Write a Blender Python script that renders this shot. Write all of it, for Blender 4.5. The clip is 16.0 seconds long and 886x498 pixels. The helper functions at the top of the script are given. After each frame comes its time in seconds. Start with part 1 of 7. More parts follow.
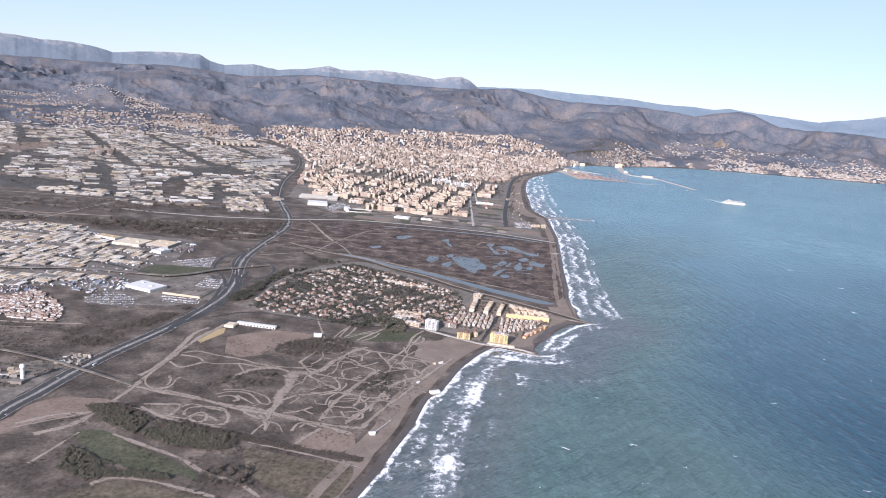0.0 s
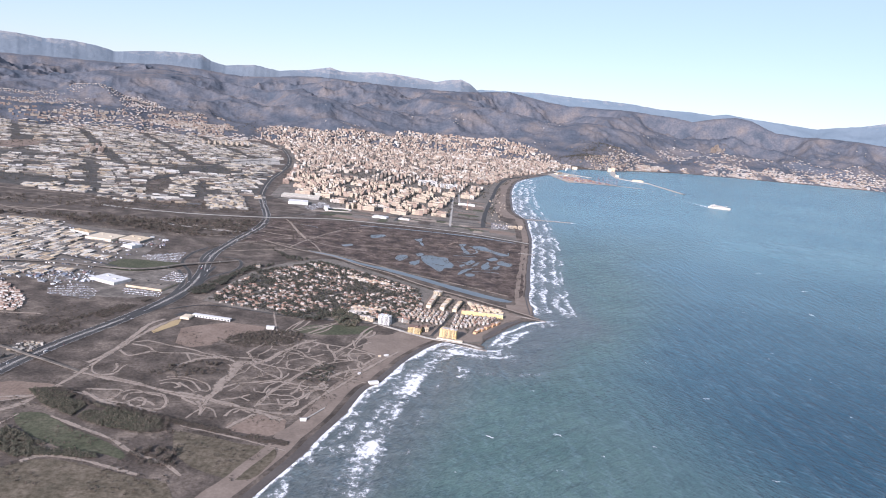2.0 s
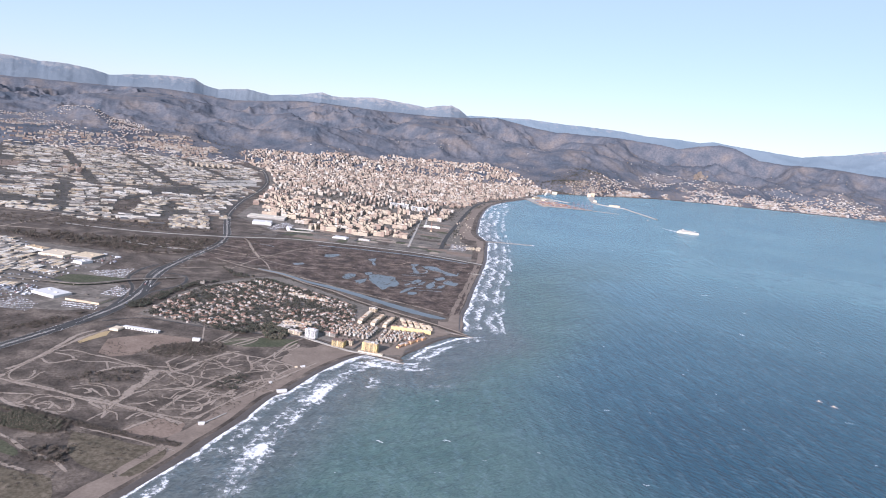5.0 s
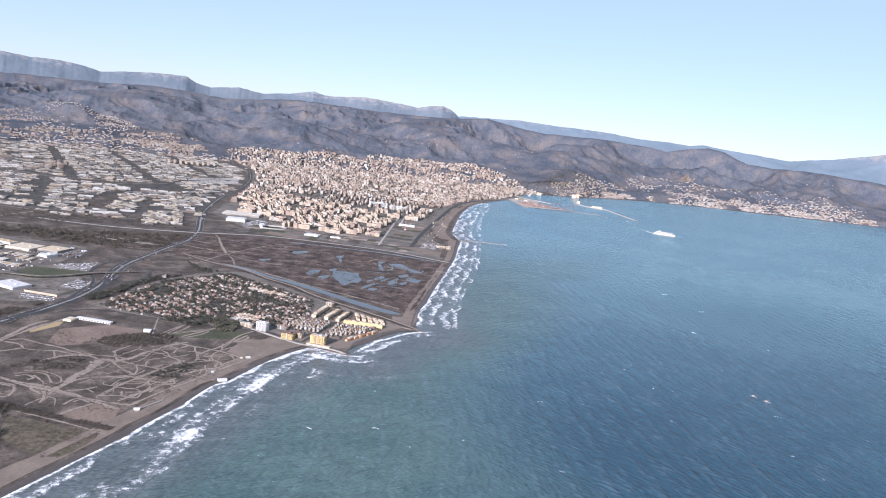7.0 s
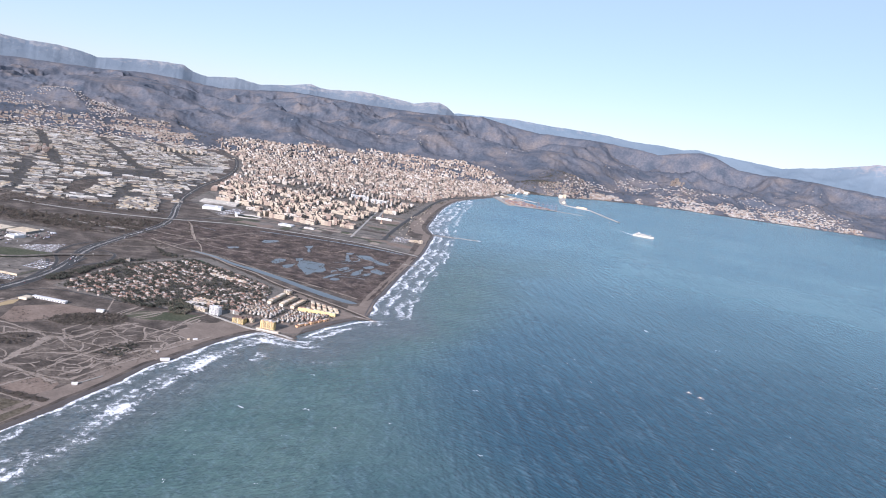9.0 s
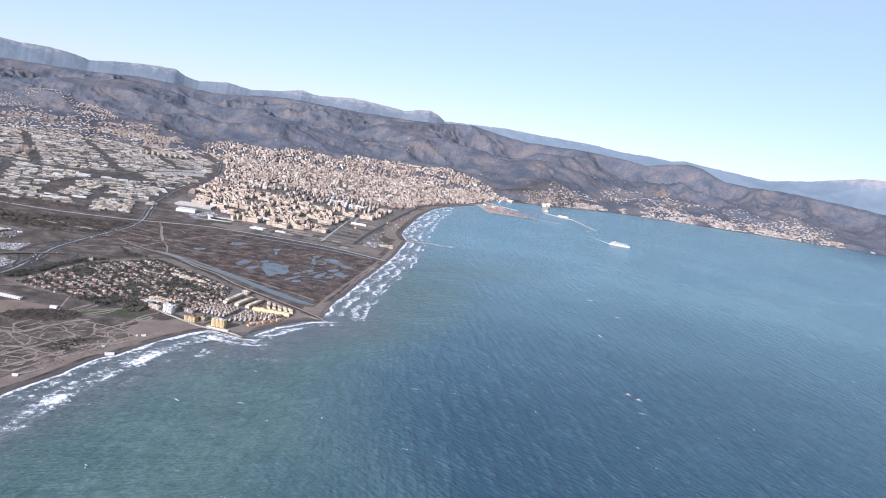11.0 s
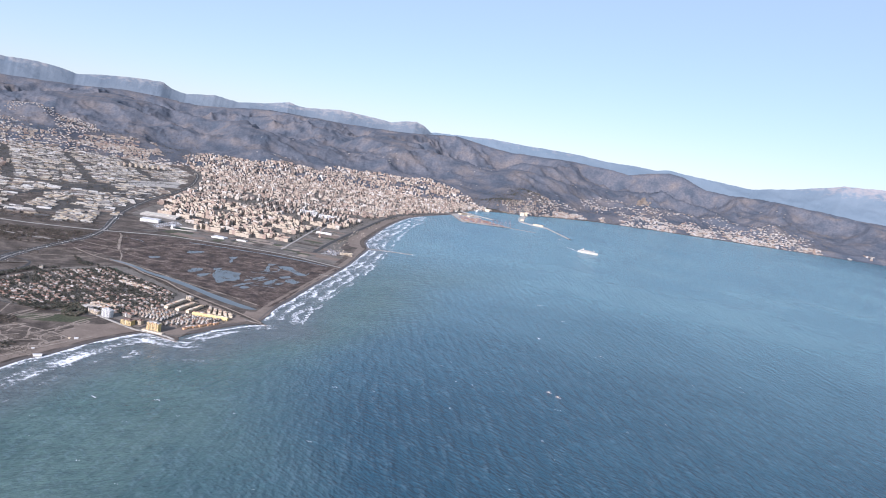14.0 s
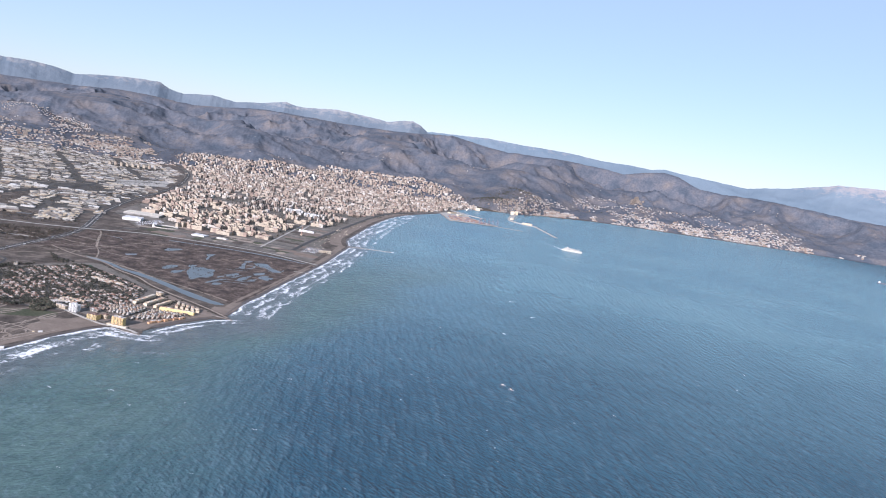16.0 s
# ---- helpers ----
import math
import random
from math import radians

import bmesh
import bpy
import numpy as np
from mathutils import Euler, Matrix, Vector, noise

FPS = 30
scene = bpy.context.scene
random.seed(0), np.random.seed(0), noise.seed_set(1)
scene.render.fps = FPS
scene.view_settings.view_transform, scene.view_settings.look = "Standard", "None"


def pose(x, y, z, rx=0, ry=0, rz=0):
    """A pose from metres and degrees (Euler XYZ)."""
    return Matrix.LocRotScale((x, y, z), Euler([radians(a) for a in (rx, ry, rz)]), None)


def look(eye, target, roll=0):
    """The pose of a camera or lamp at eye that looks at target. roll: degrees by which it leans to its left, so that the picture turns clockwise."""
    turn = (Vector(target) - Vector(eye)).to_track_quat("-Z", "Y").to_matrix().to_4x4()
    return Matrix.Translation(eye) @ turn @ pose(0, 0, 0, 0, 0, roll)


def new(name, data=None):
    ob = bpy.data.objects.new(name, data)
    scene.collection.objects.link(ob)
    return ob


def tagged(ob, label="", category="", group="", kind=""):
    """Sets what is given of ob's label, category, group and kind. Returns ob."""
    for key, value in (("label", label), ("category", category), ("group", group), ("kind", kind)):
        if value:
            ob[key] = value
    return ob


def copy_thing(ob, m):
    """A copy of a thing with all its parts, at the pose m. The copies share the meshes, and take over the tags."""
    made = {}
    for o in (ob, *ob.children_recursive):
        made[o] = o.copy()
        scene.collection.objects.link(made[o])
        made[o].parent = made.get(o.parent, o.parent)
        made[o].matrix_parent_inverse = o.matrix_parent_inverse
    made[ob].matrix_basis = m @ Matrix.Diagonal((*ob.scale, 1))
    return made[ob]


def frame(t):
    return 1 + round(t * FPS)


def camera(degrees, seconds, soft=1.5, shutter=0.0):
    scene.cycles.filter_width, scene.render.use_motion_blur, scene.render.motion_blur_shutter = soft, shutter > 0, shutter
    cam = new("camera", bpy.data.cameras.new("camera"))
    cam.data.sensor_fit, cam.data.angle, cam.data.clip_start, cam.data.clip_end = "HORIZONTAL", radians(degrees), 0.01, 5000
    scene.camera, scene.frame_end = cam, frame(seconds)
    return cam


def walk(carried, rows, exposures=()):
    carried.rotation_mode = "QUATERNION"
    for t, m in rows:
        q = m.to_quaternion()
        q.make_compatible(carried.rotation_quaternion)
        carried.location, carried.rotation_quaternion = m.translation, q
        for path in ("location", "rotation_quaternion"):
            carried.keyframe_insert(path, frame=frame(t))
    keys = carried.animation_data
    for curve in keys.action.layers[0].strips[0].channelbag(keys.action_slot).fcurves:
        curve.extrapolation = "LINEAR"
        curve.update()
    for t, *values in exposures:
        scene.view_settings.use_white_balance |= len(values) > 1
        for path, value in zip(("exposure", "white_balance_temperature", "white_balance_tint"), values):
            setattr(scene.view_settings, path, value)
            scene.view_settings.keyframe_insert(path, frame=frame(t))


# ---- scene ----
import mathutils

geometry_fill = mathutils.geometry.tessellate_polygon

# ---- camera ----
cam = camera(63.11, 16.0, 1.05)
PATH = [
    (0, (0.01, -0.00, 158.55), (-0.008, 98.020, 138.756), 5.17),
    (0.5, (9.16, -3.40, 159.09), (9.031, 94.676, 139.574), 5.36),
    (1, (18.32, -6.82, 159.66), (18.056, 91.274, 140.257), 5.43),
    (1.5, (27.49, -10.27, 160.26), (27.071, 87.809, 140.777), 5.60),
    (2, (36.68, -13.75, 160.89), (36.146, 84.338, 141.414), 5.83),
    (2.5, (45.89, -17.24, 161.56), (45.216, 80.921, 142.483), 6.15),
    (3, (55.11, -20.76, 162.25), (54.343, 77.585, 144.152), 6.39),
    (3.5, (64.34, -24.30, 162.97), (63.584, 74.230, 145.931), 6.40),
    (4, (73.59, -27.87, 163.72), (72.922, 70.774, 147.334), 6.34),
    (6.5, (120.06, -46.07, 167.95), (119.924, 52.647, 151.966), 6.56),
    (7, (129.40, -49.78, 168.89), (129.353, 48.938, 152.911), 6.91),
    (7.5, (138.75, -53.51, 169.85), (138.836, 45.196, 153.832), 7.30),
    (8, (148.12, -57.27, 170.85), (148.323, 41.419, 154.713), 7.77),
    (8.5, (157.50, -61.05, 171.88), (157.793, 37.605, 155.553), 8.23),
    (9, (166.90, -64.86, 172.94), (167.303, 33.795, 156.589), 8.74),
    (11.5, (214.12, -84.25, 178.70), (215.038, 14.662, 163.987), 9.60),
    (12, (223.61, -88.19, 179.94), (224.617, 10.778, 165.680), 9.46),
    (12.5, (233.11, -92.17, 181.22), (234.181, 6.850, 167.271), 9.33),
    (13, (242.63, -96.16, 182.52), (243.794, 2.875, 168.743), 9.21),
    (13.5, (252.16, -100.18, 183.85), (253.428, -1.134, 170.172), 9.18),
    (14, (261.71, -104.23, 185.22), (262.997, -5.169, 171.607), 9.21),
    (14.5, (271.27, -108.30, 186.62), (272.480, -9.232, 173.033), 9.20),
    (15, (280.85, -112.39, 188.04), (281.932, -13.328, 174.419), 9.17),
    (15.5, (290.44, -116.51, 189.50), (291.472, -17.448, 175.845), 9.19),
    (16, (300.05, -120.65, 190.99), (301.063, -21.598, 177.257), 9.18),
]
walk(cam, [(t, look(eye, target, roll)) for t, eye, target, roll in PATH], [(0, 1.0, 5900, 22), (3, 1.0, 5870, 22), (7, 0.97, 5780, 21), (12, 0.93, 5710, 20), (16, 0.90, 5700, 20)])

# ---- world, sun ----
K = 0.25                      # model scale: plan figures below are full-size metres
SUN_EL, SUN_BACK = 22.0, 23.0  # height of the sun, and degrees left of straight behind the first view
world = bpy.data.worlds.new("world")
scene.world = world
world.use_nodes = True
wn = world.node_tree.nodes
sky = wn.new("ShaderNodeTexSky")
sky.sky_type, sky.sun_disc = "NISHITA", False
sky.sun_elevation, sky.sun_rotation = radians(SUN_EL), radians(180 + SUN_BACK)
sky.air_density, sky.dust_density, sky.ozone_density, sky.altitude = 1.0, 0.2, 2.6, 650
wn["Background"].inputs["Strength"].default_value = 0.072
veil = wn.new("ShaderNodeMix")  # thin even haze over the whole sky
veil.data_type = "RGBA"
veil.inputs[0].default_value, veil.inputs[7].default_value = 0.55, (4.8, 5.75, 6.4, 1)
world.node_tree.links.new(sky.outputs[0], veil.inputs[6])
world.node_tree.links.new(veil.outputs[2], wn["Background"].inputs["Color"])
sun = new("sun", bpy.data.lights.new("sun", "SUN"))
sun.data.energy, sun.data.angle, sun.data.color = 5.0, radians(0.6), (1.0, 0.92, 0.83)
sun.matrix_world = look((-math.sin(radians(SUN_BACK)) * 900, -math.cos(radians(SUN_BACK)) * 900, 900 * math.tan(radians(SUN_EL))), (0, 0, 0))


# ---- number helpers ----
def hashed(ix, iy, seed):
    h = (ix.astype(np.int64) * 374761393 + iy.astype(np.int64) * 668265263 + seed * 974711) & 0x7FFFFFFF
    h = ((h ^ (h >> 13)) * 1274126177) & 0x7FFFFFFF
    return ((h ^ (h >> 16)) & 0xFFFF) / 65535.0


def vnoise(x, y, seed=0):
    """Smooth value noise from 0 to 1."""
    x, y = np.asarray(x, float), np.asarray(y, float)
    ix, iy = np.floor(x), np.floor(y)
    fx, fy = x - ix, y - iy
    fx, fy = fx * fx * (3 - 2 * fx), fy * fy * (3 - 2 * fy)
    a, b = hashed(ix, iy, seed), hashed(ix + 1, iy, seed)
    c, d = hashed(ix, iy + 1, seed), hashed(ix + 1, iy + 1, seed)
    return (a * (1 - fx) + b * fx) * (1 - fy) + (c * (1 - fx) + d * fx) * fy


def fbm(x, y, seed=0, octaves=4):
    out, amp, total = 0.0, 1.0, 0.0
    for k in range(octaves):
        out, total = out + amp * vnoise(x * 2**k, y * 2**k, seed + k), total + amp
        amp *= 0.5
    return out / total


def smooth(a, b, x):
    s = np.clip((np.asarray(x, float) - a) / (b - a), 0, 1)
    return s * s * (3 - 2 * s)


def inside(poly, x, y):
    """Whether points lie in a polygon."""
    x, y = np.asarray(x, float), np.asarray(y, float)
    out = np.zeros(x.shape, bool)
    for (x0, y0), (x1, y1) in zip(poly, poly[1:] + poly[:1]):
        if y0 != y1:
            out ^= ((y0 > y) != (y1 > y)) & (x < (x1 - x0) * (y - y0) / (y1 - y0) + x0)
    return out


def glide(points, step):
    """Evenly spaced points on a smooth curve through the given ones."""
    p = np.array(points, float)
    q = np.vstack([2 * p[0] - p[1], p, 2 * p[-1] - p[-2]])
    out = []
    for i in range(1, len(q) - 2):
        n = max(2, int(np.linalg.norm(q[i + 1] - q[i]) / step * 2))
        s = np.linspace(0, 1, n, endpoint=False)[:, None]
        a, b, c, d = q[i - 1], q[i], q[i + 1], q[i + 2]
        out.append(0.5 * (2 * b + (c - a) * s + (2 * a - 5 * b + 4 * c - d) * s**2 + (3 * b - a - 3 * c + d) * s**3))
    out = np.vstack(out + [p[-1:]])
    run = np.r_[0, np.cumsum(np.linalg.norm(np.diff(out, axis=0), axis=1))]
    at = np.arange(0, run[-1], step)
    at = np.linspace(0, run[-1], len(at) + 1)
    return np.stack([np.interp(at, run, out[:, 0]), np.interp(at, run, out[:, 1])], 1)


def sides(line):
    """Unit normals to the right of a line."""
    t = np.gradient(line, axis=0)
    t /= np.linalg.norm(t, axis=1)[:, None] + 1e-9
    return np.stack([t[:, 1], -t[:, 0]], 1)


# ---- materials ----
def node_kit(name):
    m = bpy.data.materials.new(name)
    m.use_nodes = True
    nt = m.node_tree
    return m, nt.nodes, nt.links, nt.nodes["Principled BSDF"]


def noise_node(n, l, coord, scale, detail=6, rough=0.6):
    t = n.new("ShaderNodeTexNoise")
    t.inputs["Scale"].default_value, t.inputs["Detail"].default_value, t.inputs["Roughness"].default_value = scale, detail, rough
    l.new(coord, t.inputs["Vector"])
    return t.outputs["Fac"]


def ramp_node(n, l, fac, stops):
    r = n.new("ShaderNodeValToRGB")
    while len(r.color_ramp.elements) < len(stops):
        r.color_ramp.elements.new(0.5)
    for e, (p, c) in zip(r.color_ramp.elements, stops):
        e.position, e.color = p, (*c, 1)
    l.new(fac, r.inputs["Fac"])
    return r.outputs["Color"]


def mix_node(n, l, fac, a, b, kind="MIX"):
    x = n.new("ShaderNodeMix")
    x.data_type, x.blend_type = "RGBA", kind
    for socket, value in ((x.inputs[0], fac), (x.inputs[6], a), (x.inputs[7], b)):
        if isinstance(value, bpy.types.NodeSocket):
            l.new(value, socket)
        elif isinstance(value, tuple):
            socket.default_value = (*value, 1)
        else:
            socket.default_value = value
    return x.outputs[2]


def bump_node(n, l, height, strength, distance, bsdf):
    b = n.new("ShaderNodeBump")
    b.inputs["Strength"].default_value, b.inputs["Distance"].default_value = strength, distance
    l.new(height, b.inputs["Height"])
    l.new(b.outputs[0], bsdf.inputs["Normal"])


def earth(name, stops, fine, coarse, dark=(0.3, 0.3, 0.3), rough=0.95, relief=1.0, reach=0.6):
    """Soil, scrub, sand or rock: three tones by a coarse noise, broken up by a fine one, with relief. Sizes in full-size metres."""
    m, n, l, b = node_kit(name)
    co = n.new("ShaderNodeTexCoord").outputs["Object"]
    big = noise_node(n, l, co, 1 / (coarse * K), 8, 0.62)
    small = noise_node(n, l, co, 1 / (fine * K), 5, 0.7)
    tone = ramp_node(n, l, big, stops)
    spots = ramp_node(n, l, small, [(0.38, dark), (0.62, (1, 1, 1))])
    l.new(mix_node(n, l, reach, tone, spots, "MULTIPLY"), b.inputs["Base Color"])
    b.inputs["Roughness"].default_value = rough
    b.inputs["Specular IOR Level"].default_value = 0.15
    bump_node(n, l, small, 0.5, relief * K, b)
    return m


def paint(name, tones, rough=0.8, per="object", stain=0.25, grain=9.0, metal=0.0, glazed_dim=0.0):
    """Painted or rendered building surface: one of several tones for each object or island, with stains. The last value
    darkens upright faces in the colour, for windows and to tone down low sun on the walls.
    """
    m, n, l, b = node_kit(name)
    if per == "object":
        fac = n.new("ShaderNodeObjectInfo").outputs["Random"]
    else:
        fac = n.new("ShaderNodeNewGeometry").outputs["Random Per Island"]
    stops = [(k / max(1, len(tones)), c) for k, c in enumerate(tones)]
    r = ramp_node(n, l, fac, stops)
    r.node.color_ramp.interpolation = "CONSTANT"
    co = n.new("ShaderNodeTexCoord").outputs["Object"]
    dirt = ramp_node(n, l, noise_node(n, l, co, 1 / (grain * K), 6, 0.65), [(0.3, (1 - stain,) * 3), (0.7, (1, 1, 1))])
    colour = mix_node(n, l, 1.0, r, dirt, "MULTIPLY")
    # upright faces darker than roofs: windows, plus sunlit glare taken out in the colour
    if glazed_dim:
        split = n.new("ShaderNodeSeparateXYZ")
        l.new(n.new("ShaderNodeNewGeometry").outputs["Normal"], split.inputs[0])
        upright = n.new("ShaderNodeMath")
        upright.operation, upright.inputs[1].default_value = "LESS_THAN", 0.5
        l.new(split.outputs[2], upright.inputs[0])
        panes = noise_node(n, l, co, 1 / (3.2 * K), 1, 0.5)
        face = ramp_node(n, l, panes, [(0.42, (1 - 1.6 * glazed_dim,) * 3), (0.58, (1 - 0.5 * glazed_dim,) * 3)])
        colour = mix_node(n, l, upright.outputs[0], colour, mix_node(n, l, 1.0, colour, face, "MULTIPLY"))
    l.new(colour, b.inputs["Base Color"])
    b.inputs["Roughness"].default_value, b.inputs["Metallic"].default_value = rough, metal
    return m


def water(name, deep, rough, wave, height):
    m, n, l, b = node_kit(name)
    co = n.new("ShaderNodeTexCoord").outputs["Object"]
    big = noise_node(n, l, co, 1 / (wave * 6 * K), 4)
    l.new(mix_node(n, l, big, deep, tuple(c * 1.5 for c in deep)), b.inputs["Base Color"])
    b.inputs["Roughness"].default_value, b.inputs["IOR"].default_value = rough, 1.33
    bump_node(n, l, noise_node(n, l, co, 1 / (wave * K), 4), 0.4, height * K, b)
    return m


def sea_water():
    """Turbid green-grey inshore, blue further out, with long swell, chop and scattered white crests."""
    m, n, l, b = node_kit("sea_water")
    co = n.new("ShaderNodeTexCoord").outputs["Object"]
    at = n.new("ShaderNodeAttribute")
    at.attribute_name = "silt"
    patches = noise_node(n, l, co, 1 / (900 * K), 5, 0.6)
    # paler water: the shallow bay, and sky reflection painted into the base colour
    shoal_sheen = n.new("ShaderNodeAttribute")
    shoal_sheen.attribute_name = "shoal_sheen"
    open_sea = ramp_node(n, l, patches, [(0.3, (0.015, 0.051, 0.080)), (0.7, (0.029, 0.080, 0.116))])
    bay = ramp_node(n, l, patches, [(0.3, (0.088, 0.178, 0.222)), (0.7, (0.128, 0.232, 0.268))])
    deep = mix_node(n, l, shoal_sheen.outputs["Fac"], open_sea, bay)
    silt = ramp_node(n, l, noise_node(n, l, co, 1 / (260 * K), 6, 0.6), [(0.3, (0.056, 0.104, 0.100)), (0.7, (0.094, 0.150, 0.138))])
    churn = n.new("ShaderNodeAttribute")
    churn.attribute_name = "churn"
    mud = ramp_node(n, l, noise_node(n, l, co, 1 / (70 * K), 6, 0.65), [(0.3, (0.076, 0.087, 0.089)), (0.7, (0.127, 0.136, 0.136))])
    body = mix_node(n, l, churn.outputs["Fac"], mix_node(n, l, at.outputs["Fac"], deep, silt), mud)
    b.inputs["IOR"].default_value = 1.33
    b.inputs["Roughness"].default_value = 0.27

    def crests(angle, length, width, detail, rough):
        turn = n.new("ShaderNodeMapping")
        turn.vector_type = "TEXTURE"
        turn.inputs["Rotation"].default_value = (0, 0, radians(angle))
        turn.inputs["Scale"].default_value = (length * K, width * K, 1)
        l.new(co, turn.inputs["Vector"])
        return noise_node(n, l, turn.outputs[0], 1.0, detail, rough)

    def blend(a, weight, b):
        add = n.new("ShaderNodeMath")
        add.operation = "MULTIPLY_ADD"
        add.inputs[1].default_value = weight
        l.new(a, add.inputs[0])
        l.new(b, add.inputs[2])
        return add.outputs[0]

    rollers, chop = crests(-84, 130, 25, 2, 0.5), crests(-44, 26, 8.5, 3, 0.6)
    open_waves = blend(rollers, 2.6, blend(chop, 1.15, crests(-60, 52, 18, 2, 0.5)))
    # lighter crests: aerated water, with the crests' bright highlights painted into the colour
    crest_light = ramp_node(n, l, blend(rollers, 0.6, chop), [(0.80, (0, 0, 0)), (1.08, (0.24, 0.24, 0.24))])
    l.new(mix_node(n, l, crest_light, body, (0.15, 0.22, 0.26)), b.inputs["Base Color"])
    shore_waves = blend(crests(57, 80, 19, 2, 0.45), 2.2, blend(crests(45, 16, 6, 4, 0.6), 0.9, crests(70, 50, 16, 2, 0.5)))
    both = n.new("ShaderNodeMix")
    l.new(at.outputs["Fac"], both.inputs[0])
    l.new(open_waves, both.inputs[2])
    l.new(shore_waves, both.inputs[3])
    swell = n.new("ShaderNodeAttribute")
    swell.attribute_name = "swell"
    tall = n.new("ShaderNodeMath")
    tall.operation = "MULTIPLY"
    l.new(both.outputs[0], tall.inputs[0])
    l.new(swell.outputs["Fac"], tall.inputs[1])
    bump_node(n, l, tall.outputs[0], 1.0, 9.6 * K, b)
    return m


def foam_mat():
    """White surf that breaks up into lace where it thins out."""
    m, n, l, b = node_kit("foam")
    co = n.new("ShaderNodeTexCoord").outputs["Object"]
    at = n.new("ShaderNodeAttribute")
    at.attribute_name = "foam"
    fine = noise_node(n, l, co, 1 / (17 * K), 9, 0.8)
    add = n.new("ShaderNodeMath")
    add.operation = "MULTIPLY_ADD"
    add.inputs[1].default_value = 3.2
    l.new(fine, add.inputs[0])
    l.new(at.outputs["Fac"], add.inputs[2])
    span = n.new("ShaderNodeMapRange")
    span.inputs["From Min"].default_value, span.inputs["From Max"].default_value = 1.88, 2.46
    l.new(add.outputs[0], span.inputs["Value"])
    edge = n.new("ShaderNodeMapRange")
    edge.inputs["From Min"].default_value, edge.inputs["From Max"].default_value = 0.04, 0.3
    l.new(at.outputs["Fac"], edge.inputs["Value"])
    both = n.new("ShaderNodeMath")
    both.operation = "MULTIPLY"
    l.new(span.outputs[0], both.inputs[0])
    l.new(edge.outputs[0], both.inputs[1])
    b.inputs["Base Color"].default_value = (0.82, 0.84, 0.86, 1)
    b.inputs["Roughness"].default_value = 0.8
    l.new(both.outputs[0], b.inputs["Alpha"])
    bump_node(n, l, fine, 0.6, 1.5 * K, b)
    return m


def limestone(name, low, mid, bare, z0, z1):
    """Far mountains: wooded lower slopes, with distance haze painted into their colour, and pale bare rock that
    thickens towards the summits. Heights in full-size metres.
    """
    m, n, l, b = node_kit(name)
    co = n.new("ShaderNodeTexCoord").outputs["Object"]
    big, small = noise_node(n, l, co, 1 / (1100 * K), 8, 0.62), noise_node(n, l, co, 1 / (150 * K), 6, 0.7)
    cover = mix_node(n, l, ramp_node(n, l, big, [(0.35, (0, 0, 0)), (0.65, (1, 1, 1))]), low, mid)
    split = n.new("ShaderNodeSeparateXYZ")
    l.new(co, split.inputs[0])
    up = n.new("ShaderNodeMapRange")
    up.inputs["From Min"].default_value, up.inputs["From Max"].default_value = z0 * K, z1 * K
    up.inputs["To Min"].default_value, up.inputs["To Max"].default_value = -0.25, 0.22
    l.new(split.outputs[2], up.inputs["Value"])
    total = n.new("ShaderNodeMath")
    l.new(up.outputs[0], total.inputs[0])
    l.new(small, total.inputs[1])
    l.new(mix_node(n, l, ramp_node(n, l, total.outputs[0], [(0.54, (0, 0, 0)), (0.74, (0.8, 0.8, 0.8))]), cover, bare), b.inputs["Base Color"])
    b.inputs["Roughness"].default_value, b.inputs["Specular IOR Level"].default_value = 0.95, 0.15
    bump_node(n, l, small, 0.6, 22 * K, b)
    return m


SCRUB = earth("scrub", [(0.34, (0.060, 0.051, 0.044)), (0.50, (0.108, 0.090, 0.077)), (0.66, (0.205, 0.170, 0.142))], 7, 75, (0.55, 0.54, 0.51), reach=0.9)
MARSH = earth("marsh", [(0.36, (0.052, 0.043, 0.040)), (0.5, (0.110, 0.085, 0.074)), (0.62, (0.200, 0.158, 0.134))], 14, 60, (0.36, 0.34, 0.32), reach=0.9)
MEADOW = earth("meadow", [(0.3, (0.060, 0.070, 0.042)), (0.6, (0.098, 0.100, 0.066)), (0.8, (0.15, 0.135, 0.10))], 8, 80)
SAND = earth("sand", [(0.3, (0.158, 0.127, 0.105)), (0.7, (0.238, 0.194, 0.160))], 6, 60, (0.7, 0.7, 0.7), relief=0.4)
WETSAND = earth("wet_sand", [(0.3, (0.078, 0.066, 0.058)), (0.7, (0.115, 0.099, 0.088))], 6, 50, (0.7, 0.7, 0.7), 0.5, 0.3)
DIRT = earth("track_dirt", [(0.3, (0.25, 0.205, 0.165)), (0.7, (0.36, 0.30, 0.245))], 4, 40, (0.6, 0.6, 0.6), relief=0.3)


